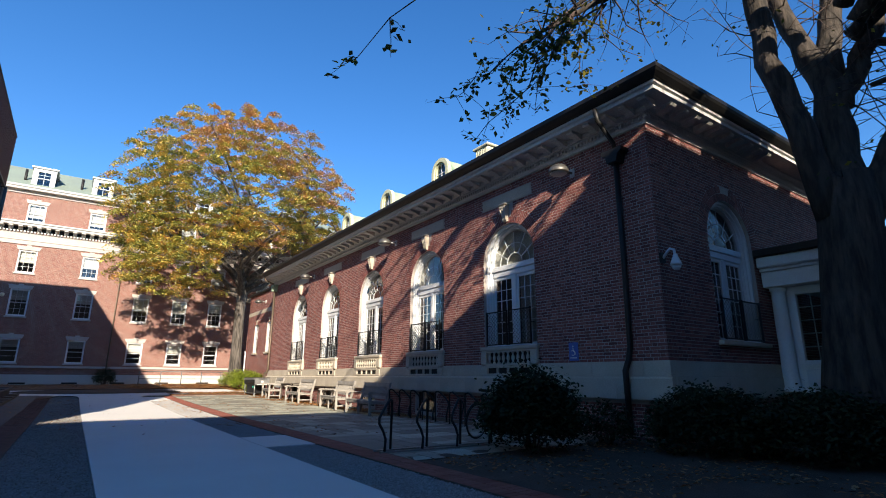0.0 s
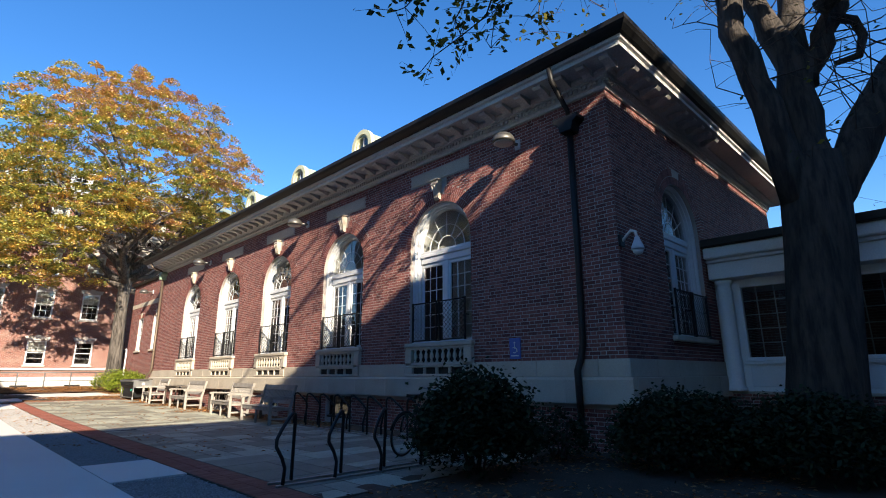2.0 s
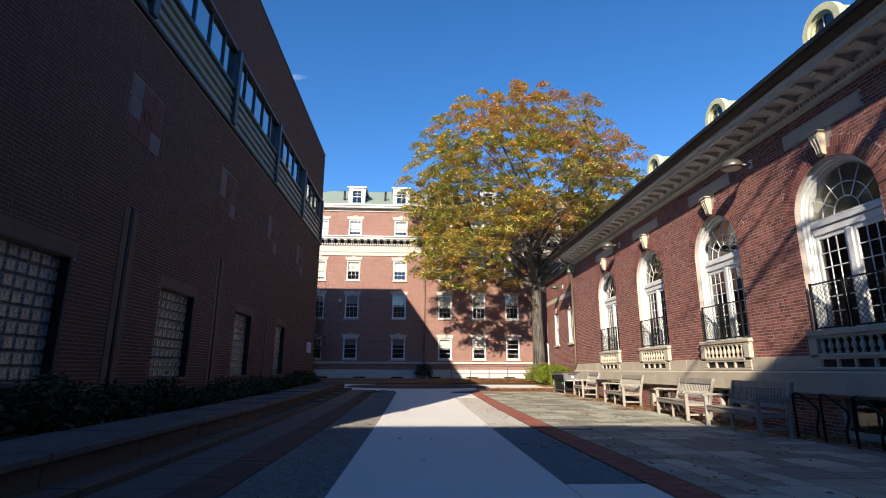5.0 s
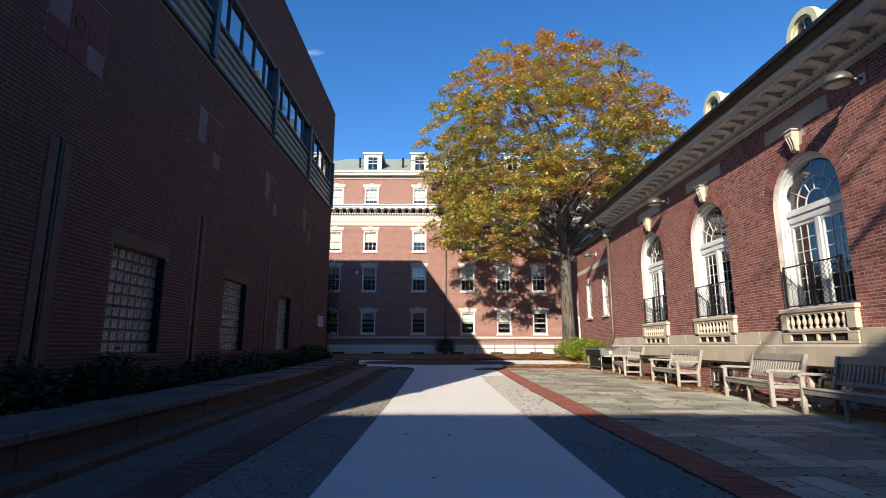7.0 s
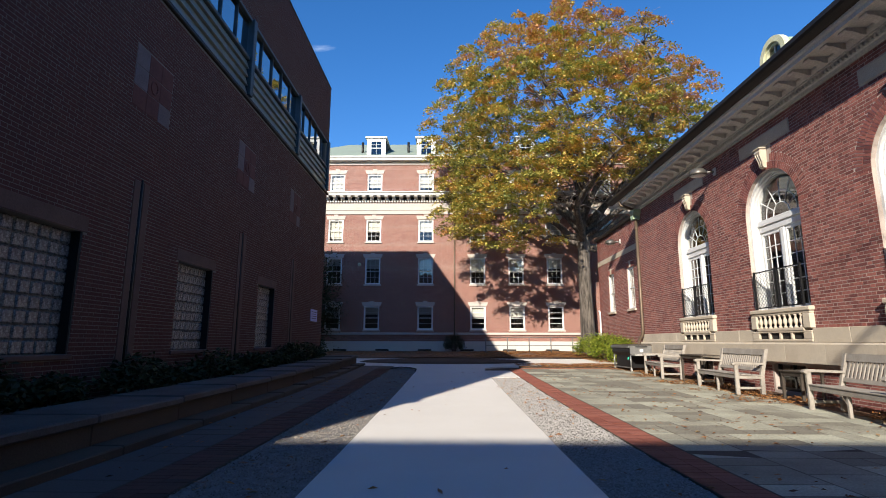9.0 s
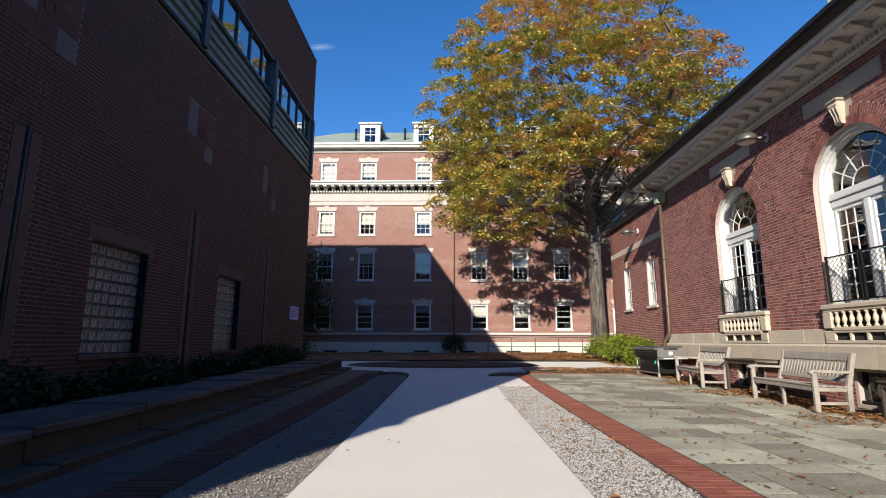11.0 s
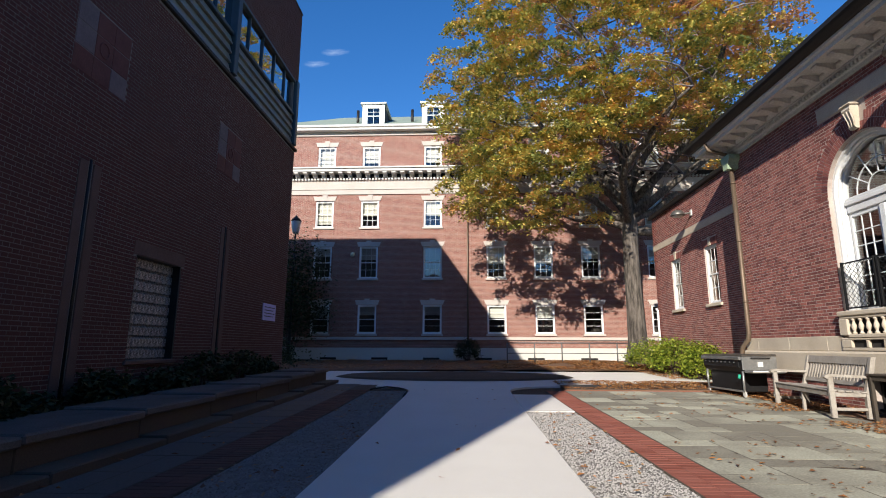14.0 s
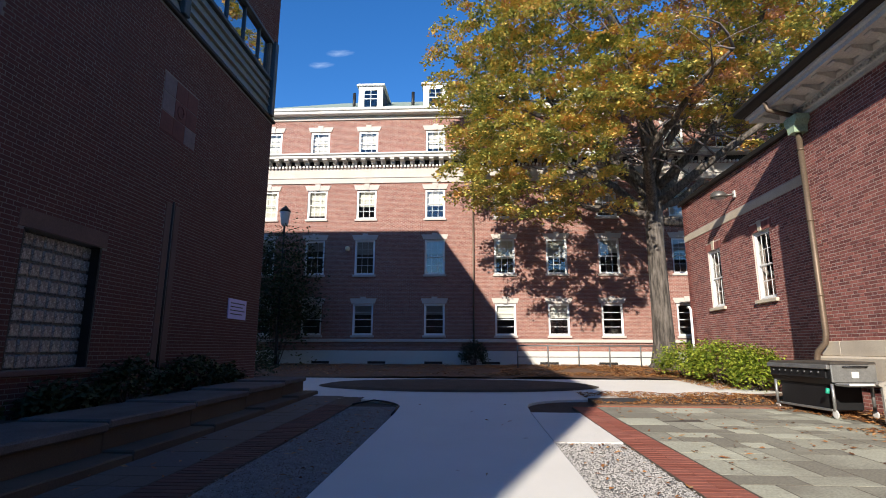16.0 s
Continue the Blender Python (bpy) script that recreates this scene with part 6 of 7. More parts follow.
# ---- plants ----
def leaf_material(name, colours, rough=0.55, translucent=0.35, patch=0.35):
    """Leaf colours picked leaf by leaf, leaning in patches, with light passing through."""
    mat = bpy.data.materials.new(name)
    mat.use_nodes = True
    nt = mat.node_tree
    b = nt.nodes["Principled BSDF"]
    geo, ramp, nz, tc = (nt.nodes.new("ShaderNode" + k) for k in ("NewGeometry", "ValToRGB", "TexNoise", "TexCoord"))
    nz.inputs["Scale"].default_value, nz.inputs["Detail"].default_value = 0.85, 4.0
    nt.links.new(tc.outputs["Object"], nz.inputs["Vector"])
    mr = nt.nodes.new("ShaderNodeMapRange")
    mr.inputs["From Min"].default_value, mr.inputs["From Max"].default_value = 0.32, 0.68
    nt.links.new(nz.outputs[0], mr.inputs["Value"])
    mix = nt.nodes.new("ShaderNodeMix")
    mix.inputs["Factor"].default_value = patch
    nt.links.new(geo.outputs["Random Per Island"], mix.inputs["A"])
    nt.links.new(mr.outputs[0], mix.inputs["B"])
    nt.links.new(mix.outputs["Result"], ramp.inputs["Fac"])
    el = ramp.color_ramp.elements
    el[0].color, el[1].color = (*colours[0], 1), (*colours[-1], 1)
    el[0].position, el[1].position = 0.15, 0.85
    for i, c in enumerate(colours[1:-1]):
        e = el.new(0.15 + 0.7 * (i + 1) / (len(colours) - 1))
        e.color = (*c, 1)
    nt.links.new(ramp.outputs[0], b.inputs["Base Color"])
    b.inputs["Roughness"].default_value = rough
    b.inputs["Specular IOR Level"].default_value = 0.25
    tl, mx = nt.nodes.new("ShaderNodeBsdfTranslucent"), nt.nodes.new("ShaderNodeMixShader")
    nt.links.new(ramp.outputs[0], tl.inputs["Color"])
    mx.inputs[0].default_value = translucent
    nt.links.new(b.outputs[0], mx.inputs[1])
    nt.links.new(tl.outputs[0], mx.inputs[2])
    nt.links.new(mx.outputs[0], nt.nodes["Material Output"].inputs["Surface"])
    return mat


M_OAKLEAF = leaf_material("oak_leaves", [(0.14, 0.17, 0.055), (0.28, 0.3, 0.08), (0.48, 0.43, 0.1), (0.68, 0.47, 0.115), (0.64, 0.32, 0.115)], patch=0.6, translucent=0.2)
M_OAKTOP = leaf_material("oak_top_leaves", [(0.36, 0.33, 0.09), (0.58, 0.42, 0.11), (0.62, 0.32, 0.125), (0.42, 0.22, 0.17)], patch=0.6, translucent=0.2)
M_ELMLEAF = leaf_material("elm_leaves", [(0.05, 0.06, 0.02), (0.08, 0.09, 0.02), (0.16, 0.15, 0.03), (0.3, 0.25, 0.04)], patch=0.2)
M_YEW = leaf_material("yew_leaves", [(0.012, 0.022, 0.012), (0.02, 0.035, 0.016), (0.035, 0.05, 0.02)], rough=0.85, patch=0.2, translucent=0.15)
M_BUSH = leaf_material("bright_leaves", [(0.08, 0.12, 0.015), (0.17, 0.24, 0.025), (0.3, 0.35, 0.04), (0.42, 0.42, 0.07)], patch=0.3)
M_DULL = leaf_material("dull_leaves", [(0.02, 0.03, 0.015), (0.04, 0.055, 0.02), (0.08, 0.08, 0.03)], patch=0.3, translucent=0.2)
M_LITTER = leaf_material("dry_leaves", [(0.12, 0.05, 0.022), (0.26, 0.105, 0.035), (0.4, 0.17, 0.05), (0.33, 0.22, 0.11)], translucent=0.1, patch=0.2)
M_TWIG = material("twig", (0.09, 0.06, 0.05), 0.9, vary=0.3, scale=6, fine=40, bump=0.1)


class Leaves:
    """Collects folded leaves fast."""

    def __init__(self, seed):
        self.v, self.f = [], []
        self.rng = random.Random(seed)

    def leaf(self, p, s, up=0.4):
        r = self.rng
        a, e = r.uniform(0, 6.283), r.gauss(0, 0.45)
        d = (math.cos(a) * math.cos(e), math.sin(a) * math.cos(e), math.sin(e) - 0.15)
        t = r.gauss(0, 0.6)
        w = (-math.sin(a) * math.cos(t), math.cos(a) * math.cos(t), math.sin(t))
        n = len(self.v)
        k = s * 0.33
        x, y, z = p
        self.v += [(x, y, z), (x + d[0] * s * 0.5 + w[0] * k, y + d[1] * s * 0.5 + w[1] * k, z + d[2] * s * 0.5 + w[2] * k + s * 0.06),
                   (x + d[0] * s, y + d[1] * s, z + d[2] * s), (x + d[0] * s * 0.5 - w[0] * k, y + d[1] * s * 0.5 - w[1] * k, z + d[2] * s * 0.5 - w[2] * k + s * 0.06)]
        self.f += [(n, n + 1, n + 2), (n, n + 2, n + 3)]

    def clump(self, c, radius, n, s, flat=0.6):
        r = self.rng
        for _ in range(n):
            q = (r.gauss(0, 1), r.gauss(0, 1), r.gauss(0, 1))
            self.leaf((c[0] + q[0] * radius * 0.5, c[1] + q[1] * radius * 0.5, c[2] + q[2] * radius * 0.5 * flat), s * r.uniform(0.7, 1.25))

    def pad(self, c, radius, n, s, tilt=(0.0, 0.0)):
        """A layered spray of leaves: a flat, slightly domed disc with ragged lobes whose leaves lie mostly level."""
        r = self.rng
        ph = r.uniform(0, 6.283)
        for _ in range(n):
            a = r.uniform(0, 6.283)
            lobes = 0.72 + 0.28 * math.sin(3 * a + ph) * math.sin(5 * a + 2 * ph)
            d = radius * lobes * math.sqrt(r.random())
            x, y = d * math.cos(a), d * math.sin(a)
            z = 0.28 * radius * (1 - (d / radius) ** 2) - 0.18 * d + r.gauss(0, 0.08) + tilt[0] * x + tilt[1] * y
            self.flat_leaf((c[0] + x, c[1] + y, c[2] + z), s * r.uniform(0.7, 1.3))

    def flat_leaf(self, p, s):
        r = self.rng
        a = r.uniform(0, 6.283)
        e, t = r.gauss(-0.25, 0.35), r.gauss(0, 0.4)
        d = (math.cos(a) * math.cos(e), math.sin(a) * math.cos(e), math.sin(e))
        w = (-math.sin(a) * math.cos(t), math.cos(a) * math.cos(t), math.sin(t))
        n, k, h = len(self.v), s * 0.36, s * 0.5
        x, y, z = p
        self.v += [(x, y, z), (x + d[0] * h + w[0] * k, y + d[1] * h + w[1] * k, z + d[2] * h + w[2] * k + s * 0.05),
                   (x + d[0] * s, y + d[1] * s, z + d[2] * s), (x + d[0] * h - w[0] * k, y + d[1] * h - w[1] * k, z + d[2] * h - w[2] * k + s * 0.05)]
        self.f += [(n, n + 1, n + 2), (n, n + 2, n + 3)]

    def data(self, name, mat):
        me = bpy.data.meshes.new(name)
        me.from_pydata(self.v, [], self.f)
        me.materials.append(mat)
        return me


def limb(m, p, q, r0, r1, rng, bend=0.12, n=6, sides=7):
    """A crooked tapering limb from p to q. Returns its points."""
    p, q = Vector(p), Vector(q)
    d = q - p
    off = Vector((rng.gauss(0, 1), rng.gauss(0, 1), rng.gauss(0, 0.5))) * d.length * bend
    pts = []
    for i in range(n + 1):
        t = i / n
        j = Vector((rng.gauss(0, 1), rng.gauss(0, 1), rng.gauss(0, 1))) * d.length * 0.015 * (0 < i < n)
        pts.append(p + d * t + off * math.sin(math.pi * t) + j)
    m.tube(pts, [r0 + (r1 - r0) * i / n for i in range(n + 1)], sides)
    return pts


# ---- the oak in autumn leaf ----
def oak():
    rng = random.Random(41)
    OX, OY, OZ = 10.15, 42.0, ground_z(42.0)
    t = thing("oak_tree", "large oak in yellow, green and russet autumn leaf", "tree", at=(OX, OY, OZ))
    trunk = Mesh()
    prof = [(0.8, 0.0), (0.58, 0.35), (0.45, 1.2), (0.4, 3.0), (0.37, 5.5), (0.38, 7.2), (0.34, 8.6), (0.28, 11.0), (0.16, 14.5)]
    pts = [(0.03 * math.sin(z), 0, z - 0.1) for r, z in prof]
    trunk.tube(pts, [r for r, z in prof], 16)
    limbs, low, top = Mesh(), Leaves(1), Leaves(2)
    c = Vector((-0.9, -0.6, 13.6))          # the crown's middle, seen from the foot
    ax, ay, az, bz = 9.4, 8.0, 8.4, 8.4
    skirt, sk = Vector((-5.6, -2.6, 7.9)), (3.7, 4.2, 2.1)   # the drooping mass on the sunny side
    front, fr = Vector((-2.8, -5.2, 9.0)), (3.6, 2.2, 1.5)
    side, sd = Vector((5.2, -3.0, 12.2)), (3.9, 3.0, 1.9)

    face, fc = Vector((-0.9, -4.6, 11.0)), (3.0, 2.0, 1.5)

    def inside(p):
        q = Vector(p) - c
        ang = math.atan2(q.x, q.z)
        wob = 1 + 0.06 * math.sin(3 * ang + 0.5) + 0.06 * math.sin(7 * ang + q.y * 0.4) + 0.2 * noise.noise(Vector(p) * 0.33) + 0.1 * noise.noise(Vector(p) * 0.9)
        zz = az if q.z > 0 else bz
        s = Vector(p) - skirt
        if (s.x / sk[0]) ** 2 + (s.y / sk[1]) ** 2 + (s.z / sk[2]) ** 2 < 1 + 0.5 * noise.noise(Vector(p) * 0.6):
            return True
        s = Vector(p) - front
        if (s.x / fr[0]) ** 2 + (s.y / fr[1]) ** 2 + (s.z / fr[2]) ** 2 < 1 + 0.5 * noise.noise(Vector(p) * 0.6):
            return True
        s = Vector(p) - side
        if (s.x / sd[0]) ** 2 + (s.y / sd[1]) ** 2 + (s.z / sd[2]) ** 2 < 1 + 0.5 * noise.noise(Vector(p) * 0.6):
            return True
        return abs(q.x / ax) ** 2.1 + abs(q.y / ay) ** 2.1 + abs(q.z / zz) ** 2.1 < wob ** 2.1

    ends = []
    n_main = 15
    for k in range(n_main):
        a = 2 * math.pi * k * 0.382 + rng.uniform(-0.2, 0.2)
        z0 = 6.6 + 1.9 * (k / n_main)
        el = 0.12 + 1.15 * (k / n_main) ** 1.1 + rng.uniform(-0.08, 0.1)
        ln = 8.4 if el < 0.6 else 9.6
        tip = Vector((math.cos(a) * math.cos(el) * ln * 1.0, math.sin(a) * math.cos(el) * ln * 0.9, z0 + math.sin(el) * ln * 1.35))
        bough = Mesh()
        p1 = limb(bough, (0, 0, z0), tip, 0.26 - 0.08 * k / n_main, 0.05, rng, 0.09, 8, 8)
        part("limb", bough, M_LIMB_OAK, t)
        for i in range(2, 9):
            for _ in range(2):
                a2, e2 = rng.uniform(0, 6.283), rng.uniform(-0.25, 0.9)
                l2 = rng.uniform(1.6, 3.4)
                t2 = p1[i] + Vector((math.cos(a2) * math.cos(e2), math.sin(a2) * math.cos(e2), math.sin(e2))) * l2
                if not inside(t2):
                    t2 = p1[i] + (t2 - p1[i]) * 0.5
                    if not inside(t2):
                        continue
                if t2.z < 9.6 and t2.x > -3.5:
                    continue
                p2 = limb(limbs, p1[i], t2, 0.055, 0.015, rng, 0.1, 4, 5)
                ends += p2[1:]
                for j in (2, 3, 4):
                    a3, e3 = rng.uniform(0, 6.283), rng.uniform(-0.4, 0.8)
                    t3 = p2[j] + Vector((math.cos(a3) * math.cos(e3), math.sin(a3) * math.cos(e3), math.sin(e3))) * rng.uniform(0.7, 1.6)
                    if inside(t3):
                        limbs.tube([p2[j], (p2[j] + t3) / 2 + Vector((0, 0, 0.06)), t3], [0.018, 0.012, 0.006], 4)
                        ends += [t3, (p2[j] + t3) / 2]
    # sprays in layers, dense outside, open beneath
    tries = [(e, 0.9) for e in ends[::3]]
    for _ in range(6500):
        u = Vector((rng.gauss(0, 1), rng.gauss(0, 1), rng.gauss(0, 1))).normalized()
        k = rng.uniform(0.4, 1.0) ** 0.6
        tries.append((c + Vector((u.x * ax, u.y * ay, u.z * (az if u.z > 0 else bz))) * k * 0.97, 1.0))
    for mid, rad in ((skirt, sk), (front, fr), (side, sd), (face, fc)):
        for _ in range(600):
            u = Vector((rng.gauss(0, 1), rng.gauss(0, 1), rng.gauss(0, 1))).normalized() * rng.uniform(0.2, 1.0) ** 0.5
            tries.append((mid + Vector((u.x * rad[0], u.y * rad[1], u.z * rad[2])), 1.0))
    pads = []
    for p, weight in tries:
        d = math.hypot(p.x, p.y)
        if not inside(p) or p.z < 5.5 or (d < 4.2 and p.z < 10.8 and p.y > -3) or (abs(p.x - 0.3) < 2.6 and p.z < (9.7 if p.y < -3 else 10.3)) or (p.y > -1.5 and p.x > -6.0 and p.z < 10.4) or (p.x > 2.2 and p.z < 8.9):
            continue
        if noise.noise(Vector((p.x * 0.3, p.y * 0.3, p.z * 0.55))) + 0.45 * noise.noise(Vector((p.x * 0.8, p.y * 0.8, p.z * 1.3))) < -0.06 - 0.2 * (p.z < 9.5):
            continue
        if any(abs(p.x - q.x) < 0.75 and abs(p.y - q.y) < 0.75 and abs(p.z - q.z) < 0.55 for q in pads):
            continue
        pads.append(p)
        hi = (p.z - 13.5) / 8 + p.x * 0.05 + noise.noise(p * 0.3) * 0.8 + (0.6 if (p - face).length < 2.6 or p.z < 7.2 else 0)
        store = top if hi > 0.35 else low
        out = Vector((p.x - c.x, p.y - c.y)) / 9
        store.pad(p, rng.uniform(0.5, 0.9), rng.randint(150, 200), 0.152, (-0.3 * out.x + rng.gauss(0, 0.15), -0.3 * out.y + rng.gauss(0, 0.15)))
    part("trunk", trunk, M_BARK_OAK, t, "grey-brown furrowed trunk")
    part("twigs", limbs, M_TWIG_OAK, t, kind="stuff")
    part("crown", low.data("crown", M_OAKLEAF), None, t, "yellow-green and gold leaves", kind="stuff")
    part("crown", top.data("crown_top", M_OAKTOP), None, t, "russet and orange leaves", kind="stuff")


oak()


# ---- the elm by the library's corner ----
def elm():
    rng = random.Random(77)
    t = thing("elm_tree", "dark-barked old elm with sparse yellowing leaves", "tree", at=(11.5, 3.2, 0.0))
    right = Vector((0.652, -0.758, 0))
    fwd = Vector((0.758, 0.652, 0))

    def at(a, b, d=0.0):
        return right * a + fwd * d + Vector((0, 0, b))
    trunk = Mesh()
    prof = [(0.88, -0.1), (0.67, 0.3), (0.55, 0.9), (0.51, 2.0), (0.49, 3.2), (0.48, 4.2), (0.4, 4.9)]
    n, v, f = 28, [], []
    for r, z in prof:
        for k in range(n):
            a = 2 * math.pi * k / n
            rr = r * (1 + 0.05 * math.sin(5 * a + z) + 0.03 * math.sin(11 * a))
            lean = right * (0.1 * max(0.0, z - 3.0) - 0.12 * max(0.0, 3.0 - z))
            v.append((rr * math.cos(a) + lean.x, rr * math.sin(a) + lean.y, z))
    for i in range(len(prof) - 1):
        for k in range(n):
            f.append((i * n + k, i * n + (k + 1) % n, (i + 1) * n + (k + 1) % n, (i + 1) * n + k))
    trunk.add(v, f + [tuple(range((len(prof) - 1) * n, len(prof) * n))], True)
    part("trunk", trunk, M_BARK_ELM, t, "thick dark furrowed trunk")
    big = [
        ([at(-0.15, 4.1), at(-0.42, 5.9), at(-0.8, 7.5), at(-0.84, 9.35), at(-0.8, 12)], [0.3, 0.24, 0.23, 0.22, 0.16]),
        ([at(0.1, 4.2), at(0.22, 5.3, 0.1), at(0.33, 6.8, 0.2), at(0.02, 8.06, 0.4), at(-0.3, 9.4, 0.5), at(-0.5, 11, 0.5)], [0.38, 0.32, 0.3, 0.2, 0.17, 0.13]),
        ([at(0.33, 6.6, 0.2), at(0.62, 8.3, 0.5), at(0.87, 9.4, 0.6), at(1.0, 11, 0.7)], [0.28, 0.22, 0.2, 0.15]),
        ([at(0.4, 6.4, 0.2), at(0.8, 7.2, 0.1), at(1.16, 7.95, 0.1), at(1.58, 9.4, 0.1), at(1.9, 11, 0.1)], [0.22, 0.2, 0.19, 0.17, 0.13]),
        ([at(0.2, 3.9), at(0.62, 4.5), at(1.39, 5.85), at(2.2, 6.9), at(3.18, 8.25), at(4.01, 9.4), at(5, 11)], [0.38, 0.34, 0.3, 0.28, 0.26, 0.23, 0.16]),
    ]
    twigs, leaves = Mesh(), Leaves(5)
    for pts, rad in big:
        dense, rr = [], []
        for i in range(len(pts) - 1):
            for s in range(3):
                u = s / 3
                dense.append(Vector(pts[i]) * (1 - u) + Vector(pts[i + 1]) * u + Vector((rng.gauss(0, 0.03), rng.gauss(0, 0.03), 0)))
                rr.append((rad[i] * (1 - u) + rad[i + 1] * u) * rng.uniform(0.95, 1.06))
        dense.append(Vector(pts[-1]))
        rr.append(rad[-1])
        part("limb", Mesh().tube(dense, rr, 12), M_BARK_ELM, t)
        for i in range(3, len(dense)):
            for _ in range(2):
                a, e = rng.uniform(0, 6.283), rng.uniform(0.0, 1.0)
                q = dense[i] + Vector((math.cos(a) * math.cos(e), math.sin(a) * math.cos(e), math.sin(e))) * rng.uniform(0.9, 2.2)
                tw = limb(twigs, dense[i], q, 0.016, 0.006, rng, 0.15, 4, 4)
                for p in tw[2:]:
                    q2 = p + Vector((rng.gauss(0, 0.5), rng.gauss(0, 0.5), rng.uniform(-0.2, 0.6)))
                    twigs.tube([p, (p + q2) / 2 + Vector((0, 0, 0.05)), q2], [0.008, 0.006, 0.003], 3)
                    if rng.random() < 0.25:
                        leaves.clump(q2, 0.35, 4, 0.1)
    # a bent stub on the middle limb
    part("stub", Mesh().tube([at(1.1, 7.75, 0.1), at(1.38, 7.6, 0), at(1.4, 7.2, -0.1), at(1.26, 6.8, -0.1), at(0.9, 6.72, 0)], [0.1, 0.09, 0.08, 0.07, 0.05], 8), M_BARK_ELM, t)
    # high limbs that reach out over the walk, with drooping leafy ends
    base = Vector((11.5, 3.2, 0))
    reach = [((10.6, 3.4, 9.6), (8.4, 3.6, 10.4), (6.4, 4.9, 7.4)), ((10.6, 3.4, 9.6), (9.0, 4.8, 10.0), (7.4, 5.0, 8.0)), ((10.8, 2.6, 10.8), (6.5, 1.6, 11.8), (2.2, 2.2, 9.8)),
             ((10.8, 2.6, 10.8), (7.0, 0.6, 12.6), (3.5, -0.4, 11.5)), ((10.6, 3.4, 9.6), (8.6, 4.4, 9.2), (6.2, 5.4, 7.2)), ((10.9, 2.4, 11.5), (8.0, 1.2, 13.5), (4.5, 1.5, 13.6)),
             # limbs out of view, added to dapple the library's walls
             ((11.0, 2.4, 8.0), (9.2, 0.4, 10.2), (6.3, -2.4, 9.6)), ((11.2, 2.4, 7.6), (10.4, 0.2, 9.8), (8.8, -2.6, 9.4)), ((11.6, 2.4, 7.6), (11.8, 0.2, 9.4), (11.0, -1.8, 9.0)), ((11.0, 2.4, 8.6), (8.8, 1.2, 10.6), (6.8, -0.8, 9.8)), ((11.2, 2.4, 8.6), (8.2, 0.2, 11.6), (4.6, -3.0, 10.4))]
    for p, q, r in reach:
        p, q, r = (Vector(k) - base for k in (p, q, r))
        pts = [p.lerp(q, i / 8).lerp(q.lerp(r, i / 8), i / 8) + Vector((rng.gauss(0, 0.06), rng.gauss(0, 0.06), rng.gauss(0, 0.06))) for i in range(9)]
        part("limb", Mesh().tube(pts, [0.16 * (1 - i / 9) + 0.012 for i in range(9)], 8), M_BARK_ELM, t)
        for i in range(2, 9):
            for _ in range(4):
                a = rng.uniform(0, 6.283)
                e = pts[i] + Vector((math.cos(a) * rng.uniform(0.5, 1.5), math.sin(a) * rng.uniform(0.5, 1.3), rng.uniform(-0.9, 0.4)))
                tw = limb(twigs, pts[i], e, 0.018, 0.005, rng, 0.15, 4, 4)
                for s in tw[1:]:
                    e2 = s + Vector((rng.gauss(0, 0.25), rng.gauss(0, 0.25), rng.gauss(-0.12, 0.2)))
                    twigs.tube([s, e2], [0.005, 0.003], 3)
                    if i >= 5 and rng.random() < 0.8:
                        for _ in range(rng.randint(2, 4)):
                            leaves.leaf(e2 + Vector((rng.gauss(0, 0.08), rng.gauss(0, 0.08), rng.gauss(0, 0.08))), rng.uniform(0.07, 0.12))
    # the hanging sprays
    tip, tip2 = (6.4, 4.9, 7.4), (7.4, 5.0, 8.0)
    sprays = [(tip, (5.1, 6.1, 5.0)), (tip, (4.4, 5.7, 5.35)), (tip2, (6.0, 5.6, 5.6)), (tip, (4.9, 5.2, 5.8)), (tip2, (7.4, 5.6, 6.6)), (tip, (5.7, 4.8, 6.2)), (tip, (5.5, 5.6, 5.4)), (tip, (2.5, 5.2, 5.0))]
    for p, q in sprays:
        p, q = Vector(p) - base, Vector(q) - base
        tw = limb(twigs, p, q, 0.02, 0.005, rng, 0.12, 8, 5)
        for s in tw[2:]:
            for _ in range(3):
                e2 = s + Vector((rng.gauss(0, 0.28), rng.gauss(0, 0.28), rng.gauss(-0.1, 0.16)))
                twigs.tube([s, s.lerp(e2, 0.5) + Vector((0, 0, 0.03)), e2], [0.006, 0.004, 0.002], 3)
                for _ in range(5):
                    leaves.leaf(s.lerp(e2, rng.uniform(0.3, 1.0)) + Vector((rng.gauss(0, 0.04), rng.gauss(0, 0.04), rng.gauss(0, 0.04))), rng.uniform(0.08, 0.13))
    # the unseen upper crown, added for shade: slender limbs spread over the court, and a leafier mass over the wing
    for k in range(12):
        p = Vector((10.6 + rng.uniform(-0.5, 0.5), 2.9 + rng.uniform(-0.6, 0.6), rng.uniform(9.8, 12.5))) - base
        r = Vector((rng.uniform(3.2, 7.2), rng.uniform(-3.2, 5.4), rng.uniform(10.4, 13.6))) - base
        lb = limb(twigs, p, r, 0.085, 0.015, rng, 0.08, 9, 6)
        for q in lb[2:]:
            for _ in range(2):
                e = q + Vector((rng.gauss(-0.3, 0.7), rng.gauss(0, 0.8), rng.gauss(0.1, 0.5)))
                tw = limb(twigs, q, e, 0.026, 0.01, rng, 0.12, 4, 4)
                for u in tw[3:]:
                    e2 = u + Vector((rng.gauss(0, 0.35), rng.gauss(0, 0.35), rng.gauss(0, 0.3)))
                    twigs.tube([u, e2], [0.009, 0.005], 3)
